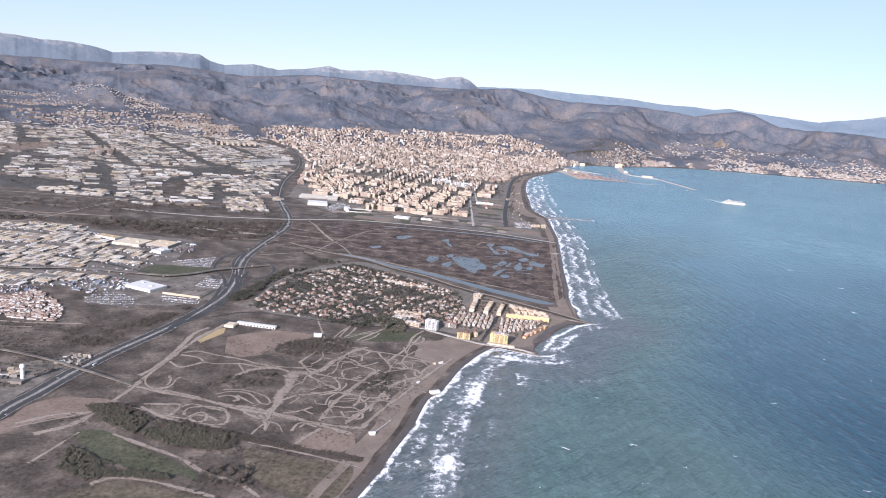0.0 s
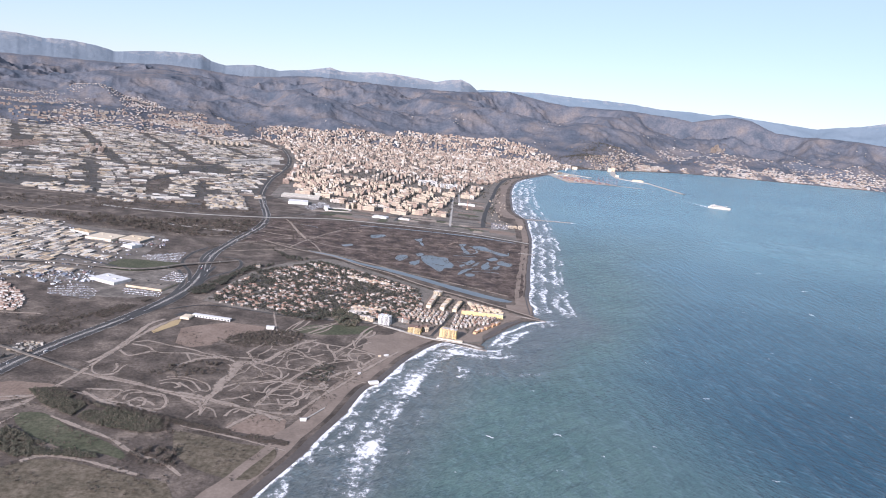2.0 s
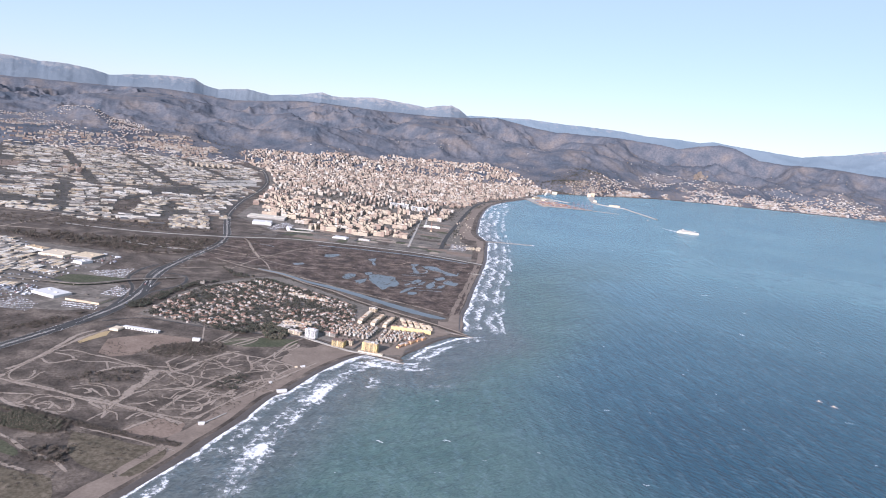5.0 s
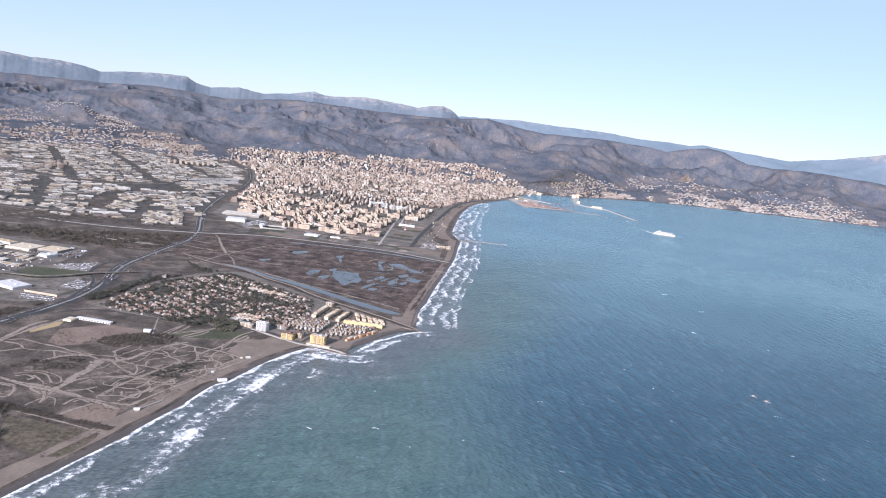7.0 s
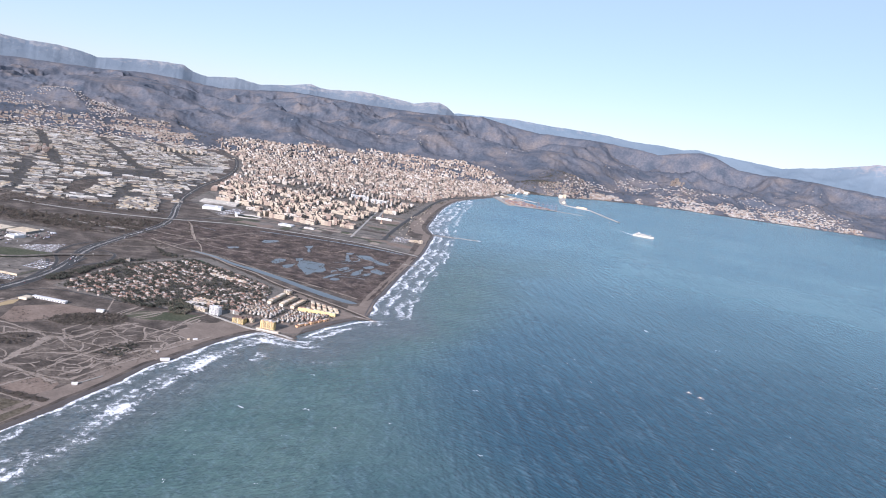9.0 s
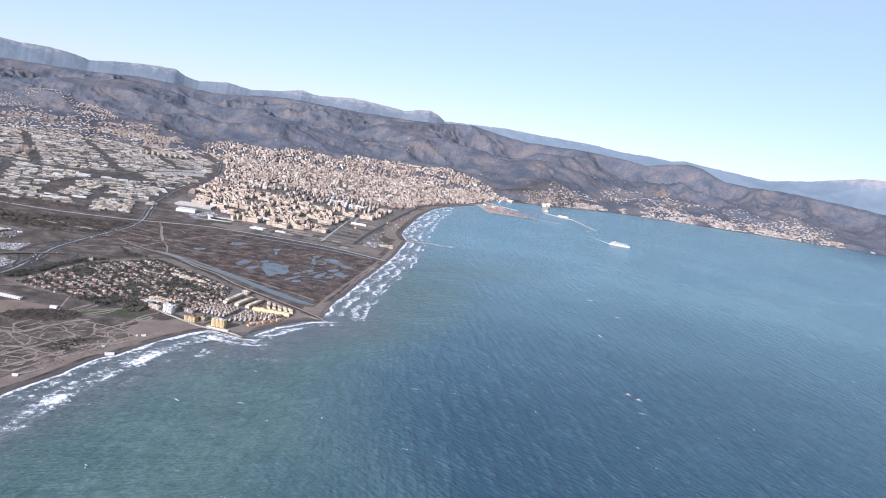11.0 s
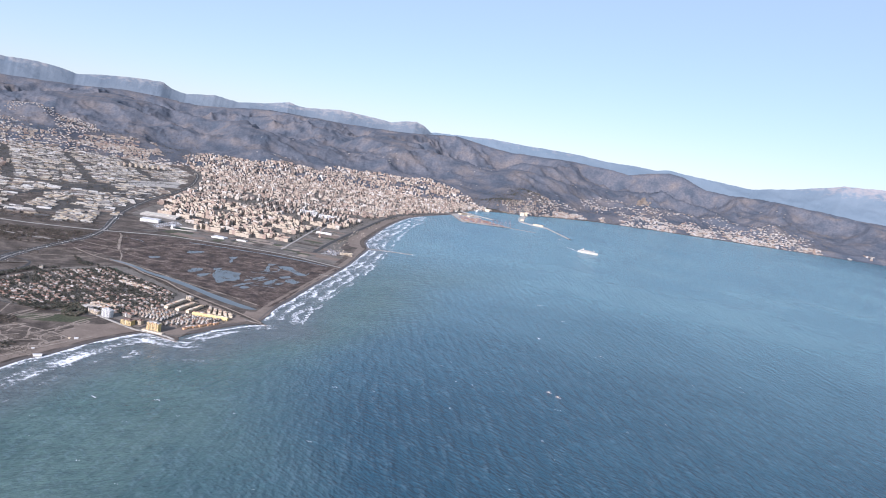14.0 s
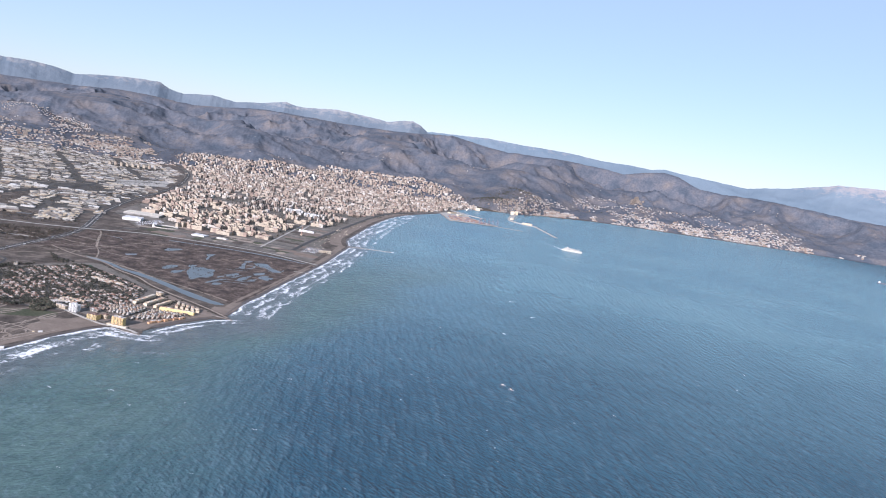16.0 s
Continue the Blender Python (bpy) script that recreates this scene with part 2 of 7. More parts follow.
def trodden_earth():
    """Bare pale soil that thins out into the plants beside it."""
    m = earth("trodden_earth", [(0.3, (0.235, 0.194, 0.160)), (0.7, (0.335, 0.282, 0.235))], 5, 30, (0.6, 0.6, 0.6), relief=0.3)
    n, l = m.node_tree.nodes, m.node_tree.links
    at = n.new("ShaderNodeAttribute")
    at.attribute_name = "trodden"
    add = n.new("ShaderNodeMath")
    add.operation, add.inputs[1].default_value = "MULTIPLY_ADD", 1.5
    l.new(noise_node(n, l, n.new("ShaderNodeTexCoord").outputs["Object"], 1 / (9 * K), 6, 0.7), add.inputs[0])
    l.new(at.outputs["Fac"], add.inputs[2])
    span = n.new("ShaderNodeMapRange")
    span.inputs["From Min"].default_value, span.inputs["From Max"].default_value, span.inputs["To Max"].default_value = 1.0, 1.5, 0.92
    l.new(add.outputs[0], span.inputs["Value"])
    l.new(span.outputs[0], n["Principled BSDF"].inputs["Alpha"])
    return m


TRACK = trodden_earth()
CLAY = earth("red_clay", [(0.3, (0.175, 0.132, 0.105)), (0.7, (0.25, 0.195, 0.158))], 7, 70, (0.55, 0.55, 0.55))
ESTATE = earth("estate_ground", [(0.3, (0.052, 0.050, 0.047)), (0.52, (0.085, 0.080, 0.073)), (0.78, (0.16, 0.145, 0.128))], 16, 55, (0.5, 0.5, 0.5))
YARD = earth("yard", [(0.3, (0.095, 0.085, 0.075)), (0.5, (0.155, 0.138, 0.120)), (0.75, (0.27, 0.24, 0.205))], 14, 60, (0.45, 0.45, 0.45))
TOWNFLOOR = earth("town_floor", [(0.3, (0.115, 0.105, 0.09)), (0.6, (0.20, 0.178, 0.155)), (0.8, (0.27, 0.235, 0.205))], 12, 90, (0.4, 0.4, 0.4))
ASPHALT = earth("asphalt", [(0.3, (0.042, 0.042, 0.043)), (0.7, (0.072, 0.072, 0.070))], 5, 60, (0.75, 0.75, 0.75), 0.85, 0.1)
CONCRETE = earth("concrete", [(0.3, (0.30, 0.28, 0.25)), (0.7, (0.42, 0.40, 0.36))], 5, 40, (0.75, 0.75, 0.75), 0.85, 0.2)
ROCKFILL = earth("rockfill", [(0.3, (0.16, 0.14, 0.12)), (0.7, (0.30, 0.27, 0.24))], 4, 18, (0.35, 0.35, 0.35), 0.9, 1.5)
# hillside scrub tones are shifted towards blue: distance haze painted into the colour
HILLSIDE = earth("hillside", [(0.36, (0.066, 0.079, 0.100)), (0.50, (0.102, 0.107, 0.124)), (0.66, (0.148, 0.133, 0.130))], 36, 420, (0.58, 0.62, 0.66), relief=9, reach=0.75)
# first two tones of each range are pale blue: haze painted into the slopes
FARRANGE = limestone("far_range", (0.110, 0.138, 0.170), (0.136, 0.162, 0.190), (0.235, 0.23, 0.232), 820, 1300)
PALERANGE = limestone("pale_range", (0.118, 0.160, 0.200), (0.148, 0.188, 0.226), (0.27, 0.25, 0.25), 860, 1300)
BAREROCK = earth("bare_rock", [(0.3, (0.133, 0.108, 0.091)), (0.7, (0.196, 0.168, 0.14))], 25, 120, (0.5, 0.5, 0.5), relief=6)
SEA = sea_water()
FOAM = foam_mat()
POND = water("pond_water", (0.078, 0.092, 0.094), 0.30, 20, 0.12)
LEAF = paint("leaves", [(0.030, 0.035, 0.024), (0.042, 0.045, 0.031), (0.052, 0.047, 0.036), (0.036, 0.040, 0.030)], 0.9, "island", 0.4, 4)
BARE = paint("bare_brush", [(0.060, 0.050, 0.040), (0.075, 0.058, 0.046), (0.05, 0.048, 0.034)], 0.9, "island", 0.4, 4)
BARK = paint("bark", [(0.12, 0.09, 0.07)], 0.9)
WHITEWALL = paint("white_wall", [(0.42, 0.40, 0.365), (0.36, 0.335, 0.30), (0.44, 0.43, 0.41), (0.34, 0.29, 0.235), (0.30, 0.22, 0.17)], 0.85, glazed_dim=0.12)
TILE = paint("roof_tiles", [(0.230, 0.128, 0.093), (0.272, 0.170, 0.128), (0.187, 0.119, 0.093), (0.357, 0.281, 0.230), (0.468, 0.425, 0.383)], 0.85, "object", 0.35, 5)
TOWNWALL = paint("town_wall", [(0.417, 0.353, 0.264), (0.448, 0.388, 0.299), (0.308, 0.236, 0.185), (0.453, 0.419, 0.368), (0.357, 0.285, 0.217), (0.436, 0.368, 0.275), (0.278, 0.202, 0.160)], 0.85, "object", 0.2, 10, glazed_dim=0.10)
TOWNROOF = paint("town_roof", [(0.195, 0.136, 0.105), (0.266, 0.225, 0.184), (0.166, 0.126, 0.099), (0.305, 0.265, 0.220)], 0.9, "object", 0.35, 14)
CITYSTUFF = paint("far_town", [(0.403, 0.335, 0.267), (0.275, 0.207, 0.167), (0.467, 0.419, 0.355), (0.182, 0.146, 0.125), (0.423, 0.355, 0.283), (0.323, 0.243, 0.195), (0.531, 0.499, 0.451), (0.364, 0.296, 0.236), (0.145, 0.125, 0.109)], 0.9, "island", 0.2, 14, glazed_dim=0.24)
WORKSTUFF = paint("far_works", [(0.52, 0.45, 0.35), (0.16, 0.145, 0.125), (0.62, 0.57, 0.49), (0.30, 0.28, 0.25), (0.42, 0.335, 0.235), (0.10, 0.095, 0.09), (0.66, 0.63, 0.58), (0.22, 0.175, 0.14), (0.48, 0.43, 0.35), (0.36, 0.335, 0.30)], 0.7, "island", 0.3, 18, glazed_dim=0.35)
SHEDROOF = paint("shed_roof", [(0.56, 0.445, 0.30), (0.22, 0.18, 0.14), (0.60, 0.54, 0.44), (0.45, 0.335, 0.205), (0.12, 0.11, 0.095), (0.60, 0.49, 0.335), (0.30, 0.23, 0.16), (0.42, 0.38, 0.33), (0.17, 0.145, 0.125), (0.62, 0.58, 0.50), (0.50, 0.40, 0.27)], 0.6, "object", 0.3, 12)
SHEDWALL = paint("shed_wall", [(0.21, 0.197, 0.178), (0.25, 0.24, 0.222), (0.17, 0.152, 0.13)], 0.7)
YELLOW = paint("yellow_render", [(0.58, 0.44, 0.20)], 0.85, "object", 0.2, 6)
CREAM = paint("cream_render", [(0.525, 0.427, 0.300), (0.540, 0.458, 0.345)], 0.85, "object", 0.2, 6)
ORANGE = paint("orange_render", [(0.56, 0.34, 0.19)], 0.85, "object", 0.2, 6)
WHITE = paint("white_paint", [(0.575, 0.565, 0.545)], 0.6, "object", 0.2, 6)
WINDOW = paint("window_glass", [(0.06, 0.07, 0.08)], 0.2)
VEHICLE = paint("car_paint", [(0.75, 0.75, 0.75), (0.10, 0.10, 0.11), (0.5, 0.5, 0.52), (0.35, 0.06, 0.05), (0.08, 0.12, 0.25), (0.8, 0.8, 0.8)], 0.35)
CARSTUFF = paint("parked_paint", [(0.52, 0.53, 0.54), (0.08, 0.08, 0.09), (0.34, 0.35, 0.36), (0.16, 0.10, 0.09), (0.12, 0.14, 0.19), (0.66, 0.67, 0.68), (0.20, 0.21, 0.22)], 0.35, "island")
WOODLEAF = paint("wood_leaves", [(0.040, 0.045, 0.028), (0.058, 0.060, 0.038), (0.112, 0.093, 0.066), (0.048, 0.057, 0.034), (0.145, 0.120, 0.092), (0.036, 0.040, 0.028), (0.068, 0.064, 0.044)], 0.9, "island", 0.4, 4)
DRYGRASS = earth("dry_grass", [(0.3, (0.090, 0.080, 0.058)), (0.55, (0.140, 0.118, 0.088)), (0.78, (0.21, 0.175, 0.14))], 9, 45, (0.45, 0.44, 0.4), reach=0.8)
TERRACEROOF = paint("terrace_roof", [(0.42, 0.32, 0.215), (0.46, 0.38, 0.28), (0.34, 0.215, 0.15), (0.50, 0.45, 0.37)], 0.85, "object", 0.3, 5)
PITCH = earth("pitch_grass", [(0.3, (0.045, 0.085, 0.055)), (0.7, (0.070, 0.115, 0.075))], 6, 40, (0.7, 0.7, 0.7))
RUBBER = paint("rubber", [(0.03, 0.03, 0.03)], 0.8)
STEEL = paint("crane_steel", [(0.16, 0.12, 0.13), (0.16, 0.19, 0.25)], 0.6)
HULL = paint("dark_hull", [(0.10, 0.11, 0.14)], 0.5)
BOXES = paint("containers", [(0.20, 0.10, 0.08), (0.26, 0.18, 0.13), (0.14, 0.16, 0.20), (0.34, 0.30, 0.27), (0.20, 0.13, 0.11)], 0.6, "island")


# ---- mesh helpers: all in full-size metres, scaled once here ----
def mesh_of(name, verts, faces, mat, kwargs_smooth=False):
    me = bpy.data.meshes.new(name)
    me.from_pydata((np.asarray(verts, float).reshape(-1, 3) * K).tolist(), [], faces)
    me.materials.append(mat)
    if kwargs_smooth:
        me.shade_smooth()
    me.update()
    return me


class Geo:
    """Gathers faces of one mesh."""

    def __init__(self):
        self.v, self.f = [], []

    def add(self, verts, faces):
        n = len(self.v)
        self.v += [tuple(p) for p in verts]
        self.f += [tuple(n + i for i in f) for f in faces]
        return self

    def box(self, cx, cy, z0, sx, sy, h, turn=0.0, top=1.0):
        """A box with its centre on the ground plan; top under 1 tapers it."""
        c, s = math.cos(radians(turn)), math.sin(radians(turn))
        ring = [(-sx / 2, -sy / 2), (sx / 2, -sy / 2), (sx / 2, sy / 2), (-sx / 2, sy / 2)]
        v = [(cx + x * c - y * s, cy + x * s + y * c, z0) for x, y in ring]
        v += [(cx + x * top * c - y * top * s, cy + x * top * s + y * top * c, z0 + h) for x, y in ring]
        return self.add(v, [(3, 2, 1, 0), (4, 5, 6, 7), (0, 1, 5, 4), (1, 2, 6, 5), (2, 3, 7, 6), (3, 0, 4, 7)])

    def gable(self, cx, cy, z0, sx, sy, h, turn=0.0, hip=0.0, over=0.6):
        """A pitched roof with its ridge along x; hip draws the ridge's ends in."""
        c, s = math.cos(radians(turn)), math.sin(radians(turn))
        a, b = sx / 2 + over, sy / 2 + over
        pts = [(-a, -b, 0), (a, -b, 0), (a, b, 0), (-a, b, 0), (-a + hip, 0, h), (a - hip, 0, h)]
        v = [(cx + x * c - y * s, cy + x * s + y * c, z0 + z) for x, y, z in pts]
        return self.add(v, [(3, 2, 1, 0), (0, 1, 5, 4), (2, 3, 4, 5), (1, 2, 5), (3, 0, 4)])

    def drum(self, cx, cy, z0, r0, r1, h, n=14):
        ang = [2 * math.pi * k / n for k in range(n)]
        v = [(cx + r0 * math.cos(a), cy + r0 * math.sin(a), z0) for a in ang] + [(cx + r1 * math.cos(a), cy + r1 * math.sin(a), z0 + h) for a in ang]
        f = [(k, (k + 1) % n, n + (k + 1) % n, n + k) for k in range(n)] + [tuple(range(n - 1, -1, -1)), tuple(range(n, 2 * n))]
        return self.add(v, f)

    def beam(self, p, q, w):
        """A square bar from p to q."""
        p, q = Vector(p), Vector(q)
        t = (q - p).normalized()
        a = t.orthogonal().normalized() * w / 2
        b = t.cross(a)
        v = [p + a + b, p - a + b, p - a - b, p + a - b, q + a + b, q - a + b, q - a - b, q + a - b]
        return self.add(v, [(0, 1, 2, 3), (7, 6, 5, 4), (0, 4, 5, 1), (1, 5, 6, 2), (2, 6, 7, 3), (3, 7, 4, 0)])

    def mesh(self, name, mat):
        return mesh_of(name, self.v, self.f, mat)


class Cloud:
    """Gathers many boxes of one mesh from arrays."""

    def __init__(self):
        self.v = []

    def boxes(self, x, y, z, sx, sy, h, turn, top=1.0):
        x, y, z, sx, sy, h, turn = np.broadcast_arrays(*(np.asarray(k, float) for k in (x, y, z, sx, sy, h, turn)))
        c, s = np.cos(np.radians(turn)), np.sin(np.radians(turn))
        corners = []
        for up, k in ((0, 1.0), (1, top)):
            for u, w in ((-0.5, -0.5), (0.5, -0.5), (0.5, 0.5), (-0.5, 0.5)):
                px, py = u * sx * k, w * sy * k
                corners.append(np.stack([x + px * c - py * s, y + px * s + py * c, z + up * h], -1))
        self.v.append(np.stack(corners, 1).reshape(-1, 3))
        return self

    def mesh(self, name, mat):
        v = np.vstack(self.v)
        base = np.arange(len(v) // 8)[:, None, None] * 8
        f = base + np.array([(4, 5, 6, 7), (0, 1, 5, 4), (1, 2, 6, 5), (2, 3, 7, 6), (3, 0, 4, 7)])[None]
        return mesh_of(name, v, f.reshape(-1, 4).tolist(), mat)


def lots(poly, turn, du, dv, seed, skip=0.08, gap=0.0, patch=160.0, jitter=0.12, street=0):
    """Places of buildings in a quarter: a jittered grid turned by so many degrees, with empty patches and streets."""
    r = np.random.default_rng(seed)
    xs, ys = [p[0] for p in poly], [p[1] for p in poly]
    cx, cy, half = (min(xs) + max(xs)) / 2, (min(ys) + max(ys)) / 2, math.hypot(max(xs) - min(xs), max(ys) - min(ys)) / 2
    u, v = np.meshgrid(np.arange(-half, half, du), np.arange(-half, half, dv))
    col, row = np.meshgrid(np.arange(u.shape[1]), np.arange(u.shape[0]))
    u, v = u + row % 2 * du * 0.3 + r.normal(0, du * jitter, u.shape), v + r.normal(0, dv * jitter, u.shape)
    c, s = math.cos(radians(turn)), math.sin(radians(turn))
    x, y = cx + u * c - v * s, cy + u * s + v * c
    keep = inside(poly, x, y) & (r.random(x.shape) > skip) & (fbm(x / patch, y / patch, seed + 3, 3) > gap)
    if street:
        keep &= (col % street > 0)
    return x[keep], y[keep], r


def part(name, geo, mat, parent, label=""):
    ob = new(name, geo.mesh(name, mat))
    ob.parent = parent
    return tagged(ob, label)


def thing(name, label, category, group="", at=(0, 0, 0), turn=0.0):
    ob = new(name)
    ob.matrix_basis = pose(at[0] * K, at[1] * K, at[2] * K, 0, 0, turn)
    return tagged(ob, label, category, group)


def place(ob, x, y, z=1.2, turn=0.0):
    return copy_thing(ob, pose(x * K, y * K, z * K, 0, 0, turn))


def sheet(name, poly, z, mat, label, category="ground", kind="structure", wobble=0.0, sharp=False):
    """A flat piece of ground with a closed outline; wobble roughens its edge."""
    p = np.array(poly, float)
    if wobble:
        loop = np.vstack([p, p[:1]])
        ring = glide(loop, 14) if not sharp else np.vstack([np.linspace(a, b, max(2, int(np.hypot(*(b - a)) / 10)), endpoint=False) for a, b in zip(loop, loop[1:])])
        n = sides(ring)
        off = (fbm(ring[:, 0] / 45, ring[:, 1] / 45, 5, 3) - 0.5) * 2 * wobble
        p = ring + n * off[:, None]
    from_3d = [Vector((x, y, 0)) for x, y in p]
    tris = geometry_fill([from_3d])
    me = mesh_of(name, np.c_[p, np.full(len(p), z)], [tuple(t) for t in tris], mat)
    bm = bmesh.new()
    bm.from_mesh(me)
    bmesh.ops.recalc_face_normals(bm, faces=bm.faces)
    if bm.faces and sum(f.normal.z * f.calc_area() for f in bm.faces) < 0:
        bmesh.ops.reverse_faces(bm, faces=bm.faces)
    bm.to_mesh(me)
    bm.free()
    return tagged(new(name, me), label, category, kind=kind)


def strip(name, points, width, z, mat, label, category, step=12.0, ragged=0.15, kind="structure", heights=None, thick=0.0):
    """A road, track or bank along a smooth line."""
    line = glide(points, step)
    n = sides(line)
    half = width / 2 * (1 + ragged * 2 * (fbm(line[:, 0] / 30, line[:, 1] / 30, 9, 2) - 0.5))
    if heights is None:
        zz = np.full(len(line), z)
    else:
        zz = np.interp(np.linspace(0, 1, len(line)), np.linspace(0, 1, len(heights)), heights) + z
    left, right = line - n * half[:, None], line + n * half[:, None]
    v = np.vstack([np.c_[left, zz], np.c_[right, zz]])
    m = len(line)
    f = [(i, m + i, m + i + 1, i + 1) for i in range(m - 1)]
    if thick:
        v = np.vstack([v, v - [0, 0, thick]])
        o = 2 * m
        for i in range(m - 1):
            f += [(o + i, i, i + 1, o + i + 1), (m + i, o + m + i, o + m + i + 1, m + i + 1)]
    return tagged(new(name, mesh_of(name, v, f, mat)), label, category, kind=kind)


def worn(name, points, width, z, label, step=8.0, ragged=0.5):
    """A track trodden into the ground: its sides break up into the scrub."""
    line = glide(points, step)
    n, k = sides(line), len(line)
    half = width * 0.8 * (1 + ragged * 2 * (fbm(line[:, 0] / 30, line[:, 1] / 30, 9, 2) - 0.5))
    v = np.vstack([np.c_[line + n * (half * o)[:, None], np.full(k, z)] for o in (-1.2, -0.3, 0.3, 1.2)])
    f = [(o * k + i, (o + 1) * k + i, (o + 1) * k + i + 1, o * k + i + 1) for o in range(3) for i in range(k - 1)]
    me = mesh_of(name, v, f, TRACK)
    me.attributes.new("trodden", "FLOAT", "POINT").data.foreach_set("value", np.repeat([0, 1, 1, 0], k).astype(np.float32))
    return tagged(new(name, me), label, "track", kind="structure")


# ---- coast, sea, land ----
COAST_A = [(-700, -1500), (-480, -300), (-330, 300), (-215, 700), (-138, 956), (-88, 1117), (-62, 1223), (-34, 1330), (-8, 1470), (22, 1530), (63, 1670), (112, 1790), (158, 1862)]
POINT = [(158, 1862), (205, 1853), (268, 1830), (280, 1850), (268, 1872), (288, 1925), (318, 1985), (362, 2072), (406, 2140), (463, 2170), (470, 2180), (446, 2225)]
COAST_B = [(446, 2225), (452, 2452), (473, 2618), (500, 2907), (540, 3269), (560, 3470), (584, 3723), (596, 4000), (612, 4300), (614, 4390)]
COAST_C = [(614, 4390), (575, 4560), (560, 4760), (580, 5150), (600, 5525), (652, 6154), (745, 6794), (880, 7260), (1100, 7800), (1290, 8280)]
COAST_D = [(1290, 8280), (1430, 8900), (1700, 9350), (2000, 9640), (2290, 9720), (2640, 10150), (3050, 10450), (3500, 10760), (4060, 10900), (4500, 11020), (5010, 11080), (5640, 11180), (6160, 11230), (6880, 11330), (7880, 11400), (8800, 11480), (10500, 11900)]
coast = [tuple(p) for p in np.vstack([glide(COAST_A, 20), np.array(POINT[1:]), glide(COAST_B, 20)[1:], glide(COAST_C, 25)[1:], glide(COAST_D, 60)[1:]])]

gx = np.unique(np.r_[np.arange(-1500, 1320, 40), np.arange(1320, 3000, 140), np.arange(3000, 18001, 600)])
gy = np.unique(np.r_[np.arange(-6000, 0, 300), np.arange(0, 4800, 60), np.arange(4800, 14001, 300)])
X, Y = np.meshgrid(gx, gy)
shore = glide(COAST_A + POINT[1:] + COAST_B[1:] + COAST_C[1:], 40)
near = np.min(np.hypot(X.ravel()[:, None] - shore[None, :, 0], Y.ravel()[:, None] - shore[None, :, 1]), 1).reshape(X.shape)
edge = np.interp(Y, [-6000, 800, 1100, 1440, 1940, 2650, 3300, 4100, 5000], [300, 700, 690, 620, 650, 950, 1050, 1500, 1700]) + 420 * (fbm(X / 520, Y / 520, 21, 4) - 0.5)
silt = smooth(edge + 330, edge - 180, X) * (0.88 + 0.22 * smooth(900, 100, near)) * smooth(5200, 2700, Y)
silt = np.maximum(silt, 0.25 * smooth(700, 100, near))
m, w = X.size, len(gx)
idx = np.arange(m).reshape(X.shape)
quads = np.stack([idx[:-1, :-1], idx[:-1, 1:], idx[1:, 1:], idx[1:, :-1]], -1).reshape(-1, 4)
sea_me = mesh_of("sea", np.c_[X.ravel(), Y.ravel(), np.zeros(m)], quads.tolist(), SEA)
sea_me.attributes.new("silt", "FLOAT", "POINT").data.foreach_set("value", silt.ravel().astype(np.float32))
sea_me.attributes.new("swell", "FLOAT", "POINT").data.foreach_set("value", (0.60 + 0.66 * smooth(700, 1700, near)).ravel().astype(np.float32))
churn = smooth(300, 120, near) * smooth(3000, 2100, Y) + smooth(190, 60, near) * smooth(2100, 3000, Y) * smooth(6500, 5000, Y)
sea_me.attributes.new("churn", "FLOAT", "POINT").data.foreach_set("value", (0.85 * churn).ravel().astype(np.float32))
# grows with distance and to the right, where reflected sky is painted in
shoal_sheen = np.clip(smooth(1100, 4600, Y - 0.12 * X + 500 * (fbm(X / 900, Y / 900, 33, 3) - 0.5)) * smooth(9000, 4500, X) + 0.30 * smooth(1300, 2600, X) * smooth(900, 2000, Y), 0, 1)
sea_me.attributes.new("shoal_sheen", "FLOAT", "POINT").data.foreach_set("value", shoal_sheen.ravel().astype(np.float32))
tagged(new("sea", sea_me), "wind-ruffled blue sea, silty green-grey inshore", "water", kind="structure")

sheet("ground", coast + [(13000, 19000), (-14000, 19000), (-14000, -1500)], 1.0, SCRUB, "dry brown coastal plain with low scrub", "ground")


def shore_band(name, line, inner, outer, z_in, z_out, mat, label):
    """Sand that slopes from the plain into the water. Widths on the landward and seaward side."""
    n = sides(line)
    k = len(line)
    wi = np.interp(np.linspace(0, 1, k), np.linspace(0, 1, len(inner)), inner) * (0.85 + 0.3 * fbm(line[:, 0] / 60, line[:, 1] / 60, 3, 3))
    a, b = line - n * wi[:, None], line + n * outer
    v = np.vstack([np.c_[a, np.full(k, z_in)], np.c_[line, np.full(k, (z_in + z_out) / 2 + 0.3)], np.c_[b, np.full(k, z_out)]])
    f = [(o + i, o + k + i, o + k + i + 1, o + i + 1) for i in range(k - 1) for o in (0, k)]
    return tagged(new(name, mesh_of(name, v, f, mat)), label, "beach", kind="structure")


line_a, line_b, line_c = glide(COAST_A, 12), glide(COAST_B, 12), glide(COAST_C, 12)
shore_band("beach", line_a, [60, 60, 65, 70, 70], 10, 1.5, -0.6, SAND, "grey-brown sand beach below the scrubland")
shore_band("beach", line_b, [44, 50, 42, 46, 46, 80], 8, 1.5, -0.6, SAND, "pale sand spit in front of the lagoons")
shore_band("beach", line_c, [120, 130, 110, 90, 70, 50], 8, 1.5, -0.6, SAND, "broad town beach below the promenade")
for ln in (line_a, line_b, line_c):
    shore_band("wet_sand", ln, [9, 12, 8, 12, 9], 12, 1.9, -0.4, WETSAND, "dark wet sand along the waterline")
